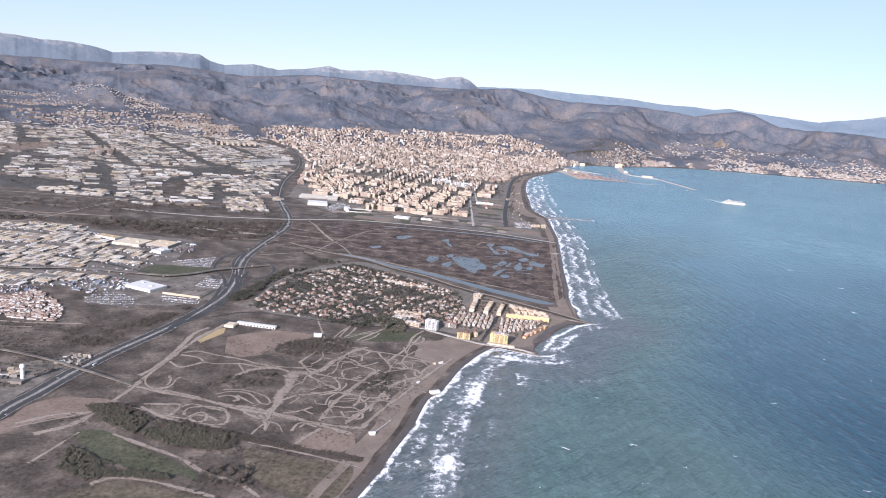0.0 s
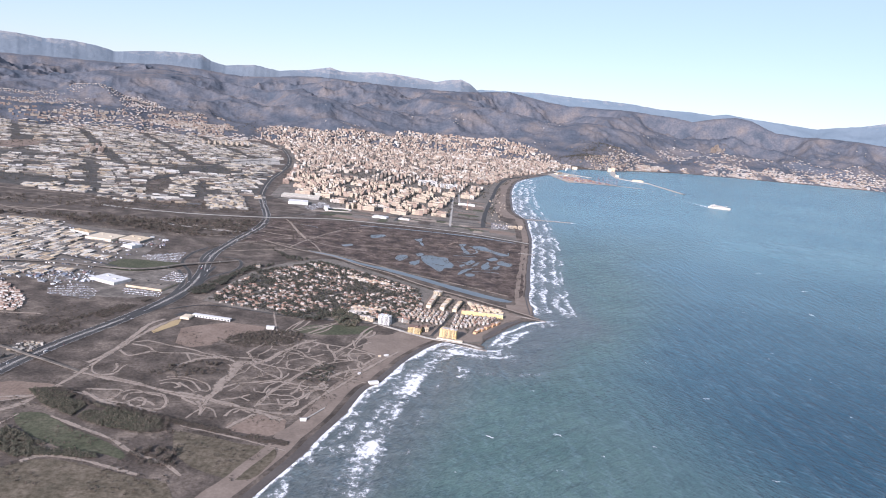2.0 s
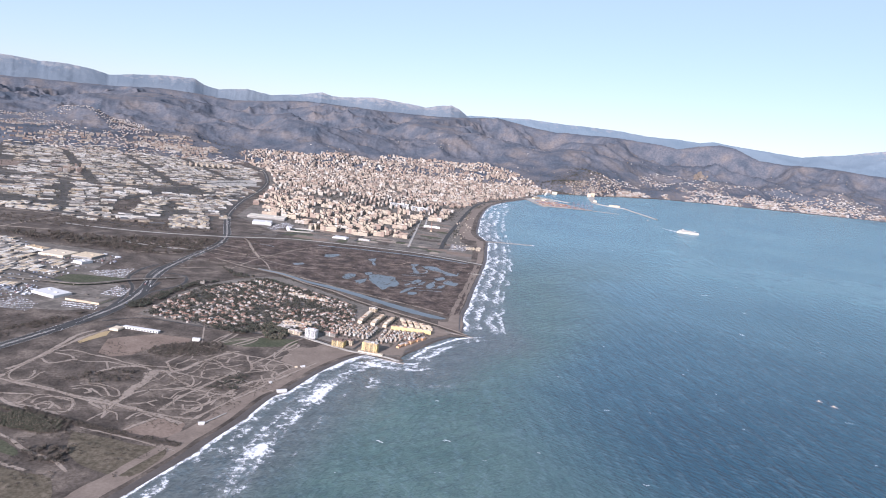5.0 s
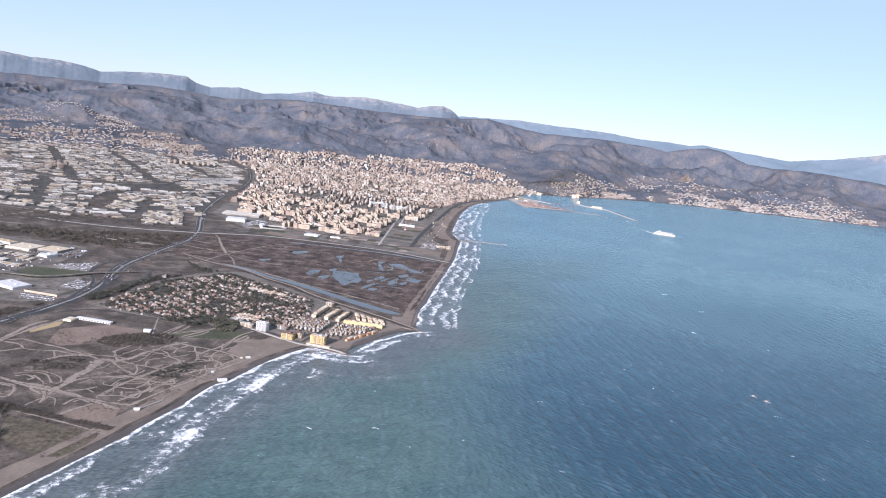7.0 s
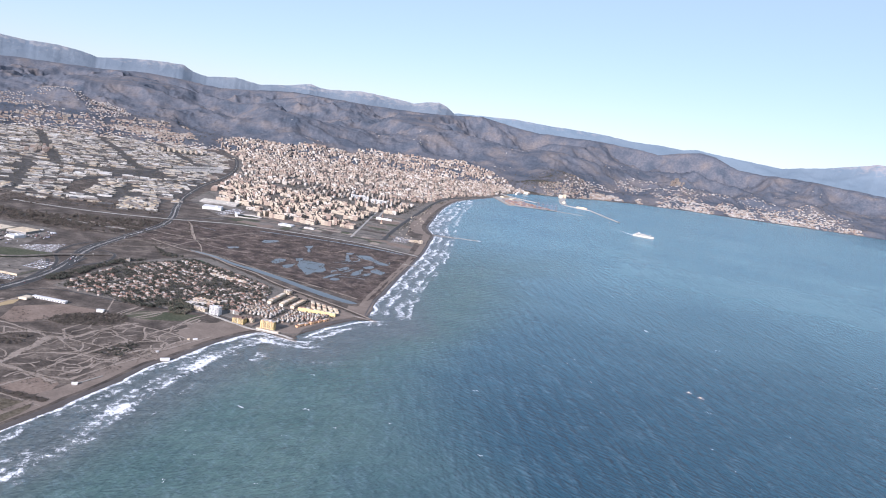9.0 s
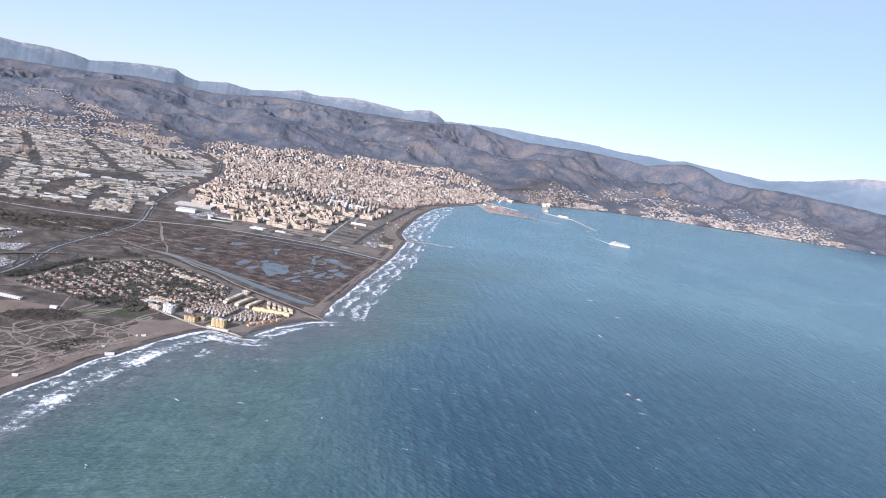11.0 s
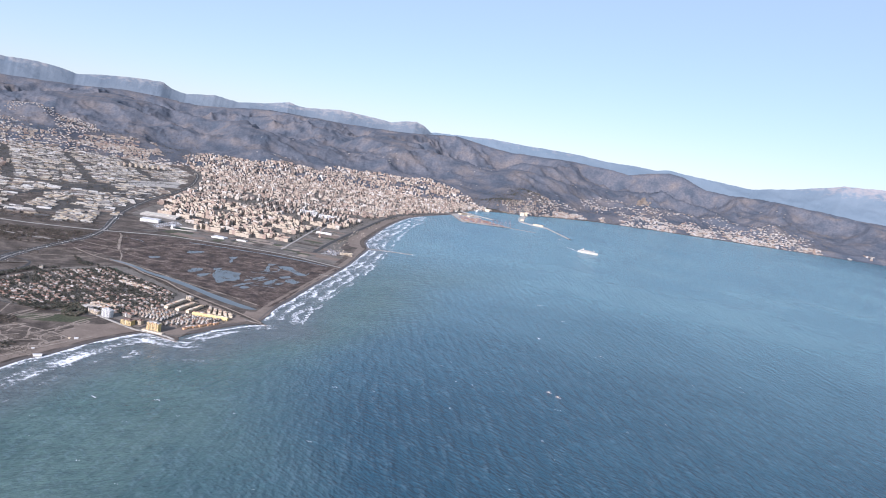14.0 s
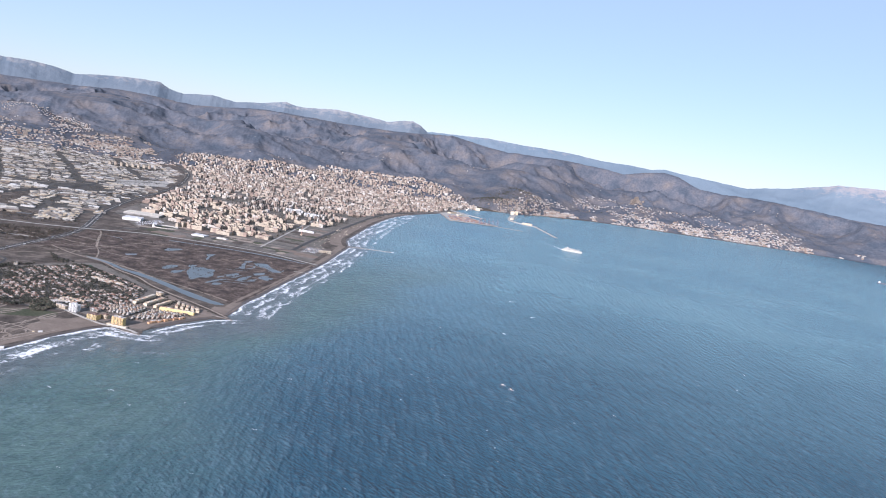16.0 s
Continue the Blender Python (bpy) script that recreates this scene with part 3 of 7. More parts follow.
line_p = glide([(285, 1925), (318, 1985), (362, 2072), (406, 2140)], 10)
shore_band("beach", line_p, [12, 22, 26, 14], 8, 1.6, -0.6, WETSAND, "narrow dark beach beside the settlement")


def surf(line, span, lines, seed, gain, wild=34.0, length=170.0):
    """A sheet of foam off a shore: swash at the edge, breakers at the given distances (distance, width, weight)."""
    n = sides(line)
    across = np.arange(-7, span, 4.0)
    k, c = len(line), len(across)
    run = np.arange(k) * 6.0
    for _ in range(40):
        n[1:-1] = (n[:-2] + n[1:-1] + n[2:]) / 3
    n /= np.linalg.norm(n, axis=1)[:, None]
    U, V = np.meshgrid(run, across, indexing="ij")
    P = line[:, None, :] + n[:, None, :] * V[..., None]
    foam = 0.78 * smooth(1, 0, np.abs(V - 6 - 9 * (vnoise(U / 60, V * 0, seed) - 0.5) * 2) / (7 + 15 * vnoise(U / 90, V * 0, seed + 1)))
    for d, wd, wt in lines:
        if isinstance(d, tuple):
            d = np.interp(U / run[-1], np.linspace(0, 1, len(d)), d)
        tag = int(np.mean(d))
        mid = d + wild * (fbm(U / length, V / 500, seed + tag, 4) - 0.5) * 2
        body = np.where(V > mid, smooth(1, 0, (V - mid) / (wd * 0.5)), smooth(1, 0, (mid - V) / (wd * 1.3)) * 0.8)
        broken = smooth(0.34, 0.60, fbm(U / 120, V / 70, seed + 7 + tag, 4))
        foam = np.maximum(foam, 0.74 * wt * body * (0.40 + 0.62 * broken))
    lace = smooth(0.42, 0.75, fbm(U / 55, V / 26, seed + 30, 4)) * smooth(span, span * 0.55, V) * 0.37
    foam = np.maximum(foam, lace) * gain * smooth(span, span - 25, V) * smooth(-7, -2, V)
    ends = smooth(0, 60, U) * smooth(0, 60, run[-1] - U)
    foam = np.clip(foam, 0, 1.2) * ends
    z = 0.45 + 1.1 * np.clip(foam, 0, 1) * smooth(0, 40, V)
    idx = np.arange(k * c).reshape(k, c)
    q = np.stack([idx[:-1, :-1], idx[:-1, 1:], idx[1:, 1:], idx[1:, :-1]], -1).reshape(-1, 4)
    keep = np.max(foam.ravel()[q], 1) > 0.12
    me = mesh_of("surf", np.c_[P.reshape(-1, 2), z.ravel()], q[keep].tolist(), FOAM, True)
    me.attributes.new("foam", "FLOAT", "POINT").data.foreach_set("value", foam.ravel().astype(np.float32))
    tagged(new("surf", me), "white breakers and foam rolling onto the beach", "surf", kind="stuff")


surf(glide(COAST_A[2:] + [(215, 1850), (300, 1830), (350, 1880)], 6), 250, [((46, 44, 40, 36, 32, 28, 20, 16, 14), 24, 0.82), ((112, 104, 100, 92, 80, 64, 50, 40, 34), 20, 0.62), ((172, 168, 160, 148, 134, 108, 92, 78, 58, 44), 50, 1.22)], 11, 1.0)
surf(glide([(286, 1838), (300, 1915), (345, 2015), (400, 2105), (470, 2160), (540, 2190)], 6), 90, [(14, 14, 0.75), ((40, 52, 44, 40), 26, 1.0)], 50, 1.0, 16.0, 60.0)
surf(glide([(462, 2200)] + COAST_B[1:], 6), 170, [(16, 18, 0.95), (58, 32, 1.0), (104, 34, 0.96), (138, 22, 0.84)], 80, 1.0, 22.0, 64.0)
surf(glide(COAST_C[:8], 6), 230, [(28, 30, 0.9), (75, 40, 0.95), (130, 42, 0.95), (185, 32, 0.8)], 120, 1.0, 26.0, 70.0)

# whitecaps out at sea
rng = np.random.default_rng(5)
caps = Geo()
for _ in range(120):
    d, a = rng.uniform(900, 5200), radians(rng.uniform(-5, 44))
    x, y = 300 + d * math.sin(a), d * math.cos(a)
    if np.min(np.hypot(shore[:, 0] - x, shore[:, 1] - y)) < 230 or bool(inside(coast + [(-14000, 11900), (-14000, -1500)], x, y)):
        continue
    s = rng.uniform(1.5, 4) * (2.6 if rng.random() < 0.05 else 1)
    for _ in range(rng.integers(2, 5)):
        ox, oy, t = rng.normal(0, s), rng.normal(0, s * 0.5), radians(-30 + rng.normal(0, 14))
        ring = [(math.cos(q) * s * rng.uniform(0.5, 1), math.sin(q) * s * 0.32 * rng.uniform(0.5, 1)) for q in np.linspace(0, 6.28, 7, endpoint=False)]
        caps.add([(x + ox + p * math.cos(t) - q * math.sin(t), y + oy + p * math.sin(t) + q * math.cos(t), 0.6) for p, q in ring], [tuple(range(7))])
CAPMAT = paint("crest_foam", [(0.72, 0.76, 0.78), (0.5, 0.58, 0.6)], 0.8, "island")
tagged(new("whitecaps", caps.mesh("whitecaps", CAPMAT)), "scattered white wave crests on the open sea", "wave crests", kind="stuff")

# ---- hills ----
FOOT = [(-75, 8800), (-40, 8800), (-20, 8900), (-8, 9300), (4, 9800), (9, 10200), (12, 9950), (13.3, 10000), (14.4, 10620), (17.1, 11380), (19.7, 11620), (23.2, 12120), (26.8, 12640), (30.9, 13260), (37, 14300), (60, 15500)]
CREST = [(-75, 0.9), (-31.9, 0.52), (-28.6, 0.62), (-25.1, 0.68), (-21.4, 0.90), (-19.4, 0.84), (-16.2, 0.62), (-13.4, 0.92), (-10.9, 1.20), (-7.4, 1.15), (-4.8, 1.09), (-0.4, 1.14), (2, 1.3), (4.1, 1.54), (5.2, 1.33), (8.3, 0.92), (12.6, 0.99), (16.7, 0.85), (17.9, 0.67), (19.1, 0.94), (20.8, 1.25), (22, 1.11), (22.6, 0.84), (23.7, 0.43), (25.2, 0.34), (28, 0.41), (30.3, 0.30), (34, 0.05), (60, -0.3)]
RC = 16200.0
BUMPS = [(1790, 10050, 420, 260, 118), (2300, 10600, 420, 300, 85), (-4700, 9700, 620, 340, 95), (4840, 13250, 260, 240, 120), (-1500, 10300, 500, 300, 70), (-3300, 10900, 700, 400, 120)]

HILL = np.array(BUMPS)


def folded(x, y, seed, wave, octaves):
    """Ridged noise from 0 to 1: sharp crests with branching spurs and rounded valleys."""
    out, amp, total, carry = 0.0, 1.0, 0.0, 1.0
    for k in range(octaves):
        turn = 0.6 + 0.9 * k
        u, v = (x * math.cos(turn) - y * math.sin(turn)) / wave, (x * math.sin(turn) + y * math.cos(turn)) / wave
        crest = (1 - np.abs(2 * vnoise(u, v, seed + k) - 1)) ** 1.6
        out, total = out + amp * crest * carry, total + amp
        carry, amp, wave = 0.3 + 0.7 * crest, amp * 0.54, wave * 0.51
    return np.clip(1.45 * out / total, 0, 1)


def relief(x, y):
    """Height of the land above the sea."""
    x, y = np.asarray(x, float), np.asarray(y, float)
    r, a = np.hypot(x, y), np.degrees(np.arctan2(x, y))
    foot = np.interp(a, [p[0] for p in FOOT], [p[1] for p in FOOT])
    foot = foot + 420 * (fbm(a / 2.1, a * 0, 55, 3) - 0.5) * smooth(10, 5, a)
    rise = np.tan(np.radians(np.interp(a, [p[0] for p in CREST], [p[1] for p in CREST])))
    top = 634 + RC * rise + 30 * (fbm(a * 1.6, a * 0, 77, 5) - 0.5)
    s = (r - foot) / (RC - foot)
    wx, wy = x + 700 * (fbm(x / 1700, y / 1700, 40, 3) - 0.5), y + 700 * (fbm(x / 1700, y / 1700, 44, 3) - 0.5)
    ridge = folded(wx, wy * 0.8, 60, 2500, 6)
    prof = 0.14 * smooth(0, 0.10, s) + 0.44 * smooth(0.02, 0.42, s) + 0.42 * smooth(0.25, 1.0, s)
    win = smooth(0.0, 0.14, s) * smooth(1.0, 0.92, s)
    ridge = 0.62 * ridge + 0.38 * folded(wx + 900, wy, 90, 1050, 5)
    z = np.minimum(top * prof, (634 + r * rise) * 0.985) * (1 - 0.86 * win * (1 - np.clip(1.15 * ridge, 0, 1)))
    z = np.maximum(z, 12 * smooth(0, 0.03, s))
    z = np.where(s > 1, top * (1 - 0.5 * smooth(1, 1.35, s)), z)
    dx, dy = (x[..., None] - HILL[:, 0]) / HILL[:, 2], (y[..., None] - HILL[:, 1]) / HILL[:, 3]
    z = z + (HILL[:, 4] * np.exp(-dx * dx - dy * dy)).sum(-1) * smooth(-0.01, 0.03, s)
    return np.where(s > 0, z, 0) + 0.9


ang = np.radians(np.arange(-46, 42.01, 0.065))
rad = np.r_[np.linspace(8300, 16200, 176), np.linspace(16260, 17400, 6)]
A, R = np.meshgrid(ang, rad)
hx, hy = R * np.sin(A), R * np.cos(A)
hz = relief(hx, hy)
idx = np.arange(A.size).reshape(A.shape)
q = np.stack([idx[:-1, :-1], idx[1:, :-1], idx[1:, 1:], idx[:-1, 1:]], -1).reshape(-1, 4)
q = q[np.max(hz.ravel()[q], 1) > 0.95]
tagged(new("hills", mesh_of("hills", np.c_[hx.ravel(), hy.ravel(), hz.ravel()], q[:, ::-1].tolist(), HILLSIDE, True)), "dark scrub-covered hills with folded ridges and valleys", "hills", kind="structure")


def far_range(pts, r0, seed, label, rough, mat):
    """A distant range: its crest at the given bearings and heights of the eye's angle, with a front slope of ribs and gullies."""
    a = np.arange(pts[0][0], pts[-1][0], 0.07)
    el = np.interp(a, [p[0] + 0.9 for p in pts], [p[1] + 0.18 for p in pts])
    top = 634 + r0 * np.tan(np.radians(el)) + rough * (fbm(a * 2.2, a * 0, seed, 6) - 0.5)
    rows, n_rows = [], 30
    for s in np.linspace(0, 1, n_rows):
        r = r0 - 1900 * (1 - s)
        x, y = r * np.sin(np.radians(a)), r * np.cos(np.radians(a))
        cut = np.sin(np.pi * min(1, 0.04 + 0.96 * s)) ** 0.7 * (1 - folded(x, y * 0.6, seed + 9, 900, 5))
        rows.append(np.c_[x, y, top * (0.25 + 0.75 * s**0.9) * (1 - 0.09 * cut)])
    n = len(a)
    f = [(k * n + i, k * n + i + 1, (k + 1) * n + i + 1, (k + 1) * n + i) for k in range(n_rows - 1) for i in range(n - 1)]
    tagged(new("mountain_range", mesh_of("mountain_range", np.vstack(rows), f, mat, True)), label, "mountains", kind="structure")


far_range([(-50, 1.6), (-31.9, 1.74), (-30.3, 1.61), (-28.6, 1.65), (-26.9, 1.47), (-26, 1.23), (-24.4, 1.48), (-21.8, 1.68), (-20.2, 1.72), (-19.5, 1.32), (-18.5, 1.10), (-16.5, 1.38), (-14.6, 1.14), (-12.2, 1.47), (-10.8, 1.80), (-10, 1.62), (-9.2, 1.58), (-7, 1.82), (-4.9, 1.76), (-2.7, 1.54), (-1.6, 1.80), (-0.7, 1.92), (0, 1.68), (0.6, 1.22), (2, 0.6)], 18900, 140, "limestone mountains far behind the hills, tinted blue-grey as haze", 30, FARRANGE)
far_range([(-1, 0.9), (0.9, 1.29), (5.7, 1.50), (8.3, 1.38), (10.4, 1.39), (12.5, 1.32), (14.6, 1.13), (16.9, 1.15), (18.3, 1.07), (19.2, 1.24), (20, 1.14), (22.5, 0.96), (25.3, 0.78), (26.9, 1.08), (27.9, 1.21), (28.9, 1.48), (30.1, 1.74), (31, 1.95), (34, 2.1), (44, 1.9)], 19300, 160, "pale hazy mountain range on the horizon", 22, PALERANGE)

# ---- flats, marsh, lagoons ----
MARSH_POLY = [(-735, 2900), (-500, 2930), (-300, 2850), (-179, 2760), (-67, 2717), (43, 2648), (146, 2574), (245, 2512), (372, 2427), (410, 2400), (440, 2515), (462, 2781), (496, 3111), (520, 3375), (530, 3492), (240, 3590), (-111, 3660), (-542, 3590), (-790, 3520), (-745, 3200)]
sheet("marsh", MARSH_POLY, 1.25, MARSH, "reddish-brown salt marsh between the river arms", wobble=10)
LEVEE = [(-640, 2960), (-480, 2850), (-300, 2770), (-173, 2662), (-62, 2594), (43, 2489), (142, 2414), (235, 2350), (324, 2290), (408, 2226), (464, 2176)]
sheet("river", [(-420, 2862), (-300, 2812), (-178, 2724), (-66, 2674), (43, 2604), (145, 2529), (243, 2464), (366, 2388), (392, 2370), (354, 2351), (239, 2409), (144, 2480), (43, 2558), (-64, 2628), (-175, 2692), (-300, 2776), (-420, 2846)], 1.5, POND, "still grey-blue river arm beside a levee", "water", wobble=4)
sheet("river", [(-300, 3586), (-100, 3600), (123, 3604), (323, 3580), (470, 3530), (478, 3512), (323, 3556), (123, 3582), (-100, 3580), (-300, 3570)], 1.5, POND, "narrow channel under the northern levee", "water", wobble=3)
sheet("sandbar", [(365, 2325), (395, 2330), (410, 2420), (450, 2440), (448, 2240), (420, 2215), (372, 2270)], 1.45, SAND, "bare sandbar closing the river mouth", wobble=6)


def lagoon(*outline):
    sheet("lagoon", list(outline), 1.5, POND, "shallow blue-grey lagoon with ragged reedy edges", "water", wobble=9)


lagoon((41, 2971), (77, 3010), (113, 2991), (149, 2995), (159, 2943), (184, 2868), (177, 2804), (149, 2783), (125, 2715), (104, 2755), (75, 2813), (55, 2857), (41, 2915))
lagoon((-63, 2882), (-50, 2955), (-19, 2957), (-24, 2877), (-39, 2839), (-55, 2843))
lagoon((0, 2824), (18, 2873), (41, 2904), (37, 2818), (19, 2780))
lagoon((16, 3007), (40, 3041), (48, 3009), (29, 2966))
lagoon((-10, 3346), (25, 3392), (25, 3292), (42, 3218), (32, 3200), (12, 3286))
lagoon((204, 3335), (240, 3352), (222, 3275), (239, 3191), (251, 3134), (231, 3138), (215, 3232))
lagoon((251, 3316), (319, 3333), (365, 3261), (434, 3178), (394, 3161), (336, 3222), (286, 3252))
lagoon((204, 2755), (227, 2814), (258, 2826), (231, 2756), (198, 2687))
lagoon((229, 2727), (263, 2740), (267, 2704), (237, 2684))
lagoon((256, 2866), (277, 2938), (291, 2966), (274, 2894))
lagoon((305, 2928), (329, 2993), (332, 2897), (316, 2839), (295, 2861))
lagoon((322, 3046), (364, 3111), (371, 3056), (343, 3010))
lagoon((367, 3008), (395, 3043), (415, 3006), (439, 3005), (423, 2934), (396, 2944), (374, 2956))
lagoon((349, 2904), (376, 2936), (365, 2869), (345, 2861))
lagoon((229, 2918), (257, 2996), (266, 2955), (239, 2890))
lagoon((203, 2865), (228, 2896), (212, 2818))
lagoon((-229, 3340), (-165, 3387), (-154, 3333), (-211, 3276))
lagoon((-314, 3039), (-277, 3082), (-264, 3050), (-298, 3009))
for x, y, r in ((132, 2826, 9), (92, 2915, 6), (153, 2887, 6), (377, 2991, 6), (64, 2925, 5)):
    sheet("islet", [(x + r * u, y + r * v) for u, v in ((-1, 0), (-0.3, 0.9), (0.8, 0.6), (1.1, -0.2), (0.2, -0.8))], 1.58, MARSH, "small reedy islet in the lagoon", wobble=3)

# bare fields, pitches, yards
sheet("clay_field", [(-529, 1750), (-504, 1781), (-424, 1842), (-326, 1832), (-323, 1795), (-379, 1748), (-402, 1694), (-415, 1649), (-457, 1619), (-499, 1639)], 1.3, CLAY, "bare reddish clay playing field", wobble=2, sharp=True)
sheet("court", [(-599, 1717), (-572, 1808), (-555, 1823), (-546, 1778), (-577, 1693)], 1.36, paint("ochre_earth", [(0.36, 0.27, 0.14)]), "ochre earth court beside the sports centre", sharp=True)
sheet("court", [(-587, 1854), (-570, 1896), (-534, 1880), (-534, 1830)], 1.36, ASPHALT, "dark hard court beside the sports centre", sharp=True)
sheet("meadow", [(-628, 1187), (-599, 1200), (-561, 1194), (-504, 1157), (-444, 1131), (-382, 1096), (-363, 1066), (-412, 1075), (-459, 1076), (-493, 1089), (-527, 1102), (-580, 1132)], 1.3, MEADOW, "olive-green rough meadow", wobble=4)
sheet("meadow", [(-560, 960), (-524, 1016), (-490, 1040), (-445, 1040), (-395, 1030), (-347, 1018), (-260, 1000), (-230, 900), (-330, 800), (-470, 780)], 1.28, DRYGRASS, "brown-green rough grass behind the beach", wobble=6)
sheet("meadow", [(-1001, 2271), (-990, 2401), (-882, 2428), (-771, 2420), (-877, 2264)], 1.33, MEADOW, "dark green waste field under the viaduct", wobble=2)
sheet("sand_flat", [(-743, 1160), (-699, 1222), (-634, 1260), (-613, 1317), (-684, 1337), (-760, 1293), (-782, 1221)], 1.34, CLAY, "bare sandy ground beside the motorway", wobble=12)
sheet("bare_field", [(-330, 1191), (-251, 1178), (-188, 1165), (-126, 1150), (-139, 1049), (-222, 1055), (-291, 1106)], 1.3, DRYGRASS, "dry brown field below the ditch", wobble=7)
sheet("works_ground", [(-960, 1400), (-873, 1488), (-779, 1549), (-742, 1455), (-760, 1331), (-814, 1253), (-960, 1260)], 1.31, YARD, "grey yard around the water tower", wobble=3)
sheet("meadow", [(-280, 1800), (-200, 1890), (-60, 1930), (-40, 1880), (-120, 1830)], 1.3, MEADOW, "dark grass field beside the settlement", wobble=8)
sheet("pitch", [(-379, 2605), (-312, 2690), (-272, 2645), (-322, 2566)], 1.45, PITCH, "green sports pitch at the settlement's edge")
sheet("sand_flat", [(-60, 1830), (40, 1900), (100, 1885), (60, 1790), (0, 1700), (-40, 1720)], 1.32, SAND, "pale sandy flat behind the beach", wobble=24)
sheet("sand_flat", [(-235, 1228), (-194, 1290), (-134, 1284), (-135, 1230), (-176, 1188)], 1.33, CLAY, "bare trampled ground near a beach hut", wobble=14)
sheet("town_ground", [(-1105, 5512), (-960, 4300), (-560, 3780), (-111, 3760), (240, 3690), (500, 3600), (520, 4100), (440, 4250), (440, 4700), (480, 5440), (560, 6200), (680, 6900), (800, 7300), (1200, 8150), (1420, 8900), (1690, 9370), (1500, 10300), (-2300, 9300), (-1500, 7000)], 1.3, TOWNFLOOR, "paved and dusty town ground between buildings", wobble=0)
sheet("works_ground", [(-2900, 4300), (-2350, 3760), (-1630, 3690), (-1010, 3990), (-1150, 5000), (-1330, 5800), (-1700, 7300), (-2500, 8500), (-5600, 8700), (-6200, 7600)], 1.28, ESTATE, "dusty grey yards of an industrial estate", wobble=0)
sheet("works_ground", [(-2600, 2150), (-1330, 2080), (-1000, 2040), (-850, 1945), (-690, 2040), (-740, 2300), (-960, 2480), (-950, 2500), (-980, 2700), (-1040, 2850), (-1390, 2890), (-1680, 2950), (-2600, 2700)], 1.28, YARD, "dusty grey yards of an industrial estate", wobble=12)
sheet("settlement_ground", [(50, 1985), (128, 2400), (240, 2330), (400, 2200), (352, 2108), (278, 1965), (258, 1890), (150, 1890)], 1.42, SAND, "pale paved ground between seaside terraces", wobble=5)
sheet("settlement_ground", [(-565, 2014), (-515, 2461), (-310, 2735), (-60, 2555), (160, 2375), (400, 2215), (355, 2110), (280, 1960), (262, 1880), (150, 1880), (94, 1917), (-2, 1965), (-268, 1935), (-438, 1975)], 1.3, TOWNFLOOR, "garden and street ground of a seaside settlement", wobble=6)

sheet("bare_field", [(-3570, 5699), (-3581, 6022), (-3473, 6211), (-3219, 5779), (-3245, 5453), (-3314, 5288)], 1.32, CLAY, "dusty bare field inside the estate", sharp=True)
strip("street", [(-3271, 5219), (-2878, 5255), (-2417, 5156), (-1973, 5390), (-1659, 5621)], 40, 1.5, TOWNFLOOR, "wide pale highway corridor behind the sheds", "road", 40, 0.3)

# vacant plots between the levee and the town
rng = np.random.default_rng(26)
for k in range(84):
    x, y = (rng.uniform(-620, 440), rng.uniform(3720, 4090)) if k < 56 else (rng.uniform(160, 330), rng.uniform(4150, 4950))
    a, b, t = rng.uniform(20, 70), rng.uniform(14, 50), radians(-8 + rng.normal(0, 4))
    c, s_ = math.cos(t), math.sin(t)
    sheet("vacant_plot", [(x + u * a * c - v * b * s_, y + u * a * s_ + v * b * c) for u, v in ((-1, -1), (1, -1), (1, 1), (-1, 1))], 1.42 + 0.004 * k, (DIRT, MEADOW, YARD, CLAY, SCRUB)[k % 5], "vacant dusty plot beside the town", wobble=2)

# tracks worn into the scrub
laid = 0


def track(width, *points):
    """One track; each lies a little above the last where they cross."""
    global laid
    worn("dirt_track", list(points), width * 1.15, 1.38 + 0.0025 * laid, "pale dirt track worn through dark scrub", 6 if width < 6 else 8, 0.6)
    laid += 1


track(4.6, (-257, 1810), (-240, 1929))
track(5.75, (-206, 1815), (-143, 1937))
track(5.75, (-108, 1684), (-72, 1791), (-60, 1884), (-34, 1949))
track(5.75, (-304, 1259), (-310, 1315), (-334, 1341))
track(5.75, (-256, 1268), (-247, 1304), (-212, 1296))
track(7, (-237, 1218), (-221, 1257), (-202, 1289))
track(4.025, (-257, 1800), (-241, 1837), (-201, 1878), (-144, 1935))
track(4.025, (-267, 1811), (-260, 1861), (-245, 1916))
track(4.025, (-39, 1900), (-52, 1848), (-64, 1799), (-68, 1754))
track(4.025, (-67, 1844), (-36, 1829))
track(5.175, (-495, 1287), (-494, 1313), (-473, 1345), (-435, 1334), (-398, 1326), (-383, 1298), (-382, 1273), (-400, 1264), (-434, 1267), (-455, 1283), (-444, 1298), (-422, 1297), (-401, 1282))
track(4.025, (-607, 1316), (-569, 1305), (-505, 1285), (-459, 1277))
track(4.025, (-323, 1337), (-308, 1301), (-317, 1274), (-324, 1241))
track(4.025, (-318, 1299), (-289, 1292), (-270, 1259))
track(4.025, (-642, 1071), (-629, 1133), (-619, 1189))
track(5.75, (-561, 1194), (-485, 1160), (-414, 1129), (-363, 1093), (-299, 1068), (-253, 1033))
track(5.75, (-518, 1026), (-494, 1052), (-440, 1052), (-380, 1038), (-320, 1022))
track(4.025, (-737, 1183), (-697, 1219), (-657, 1252))
track(4.6, (-321, 1210), (-255, 1194), (-191, 1179), (-107, 1153))
track(4.025, (-346, 1993), (-288, 1805))
track(9, (-626, 1405), (-499, 1385), (-393, 1346), (-286, 1327), (-200, 1300), (-144, 1276))
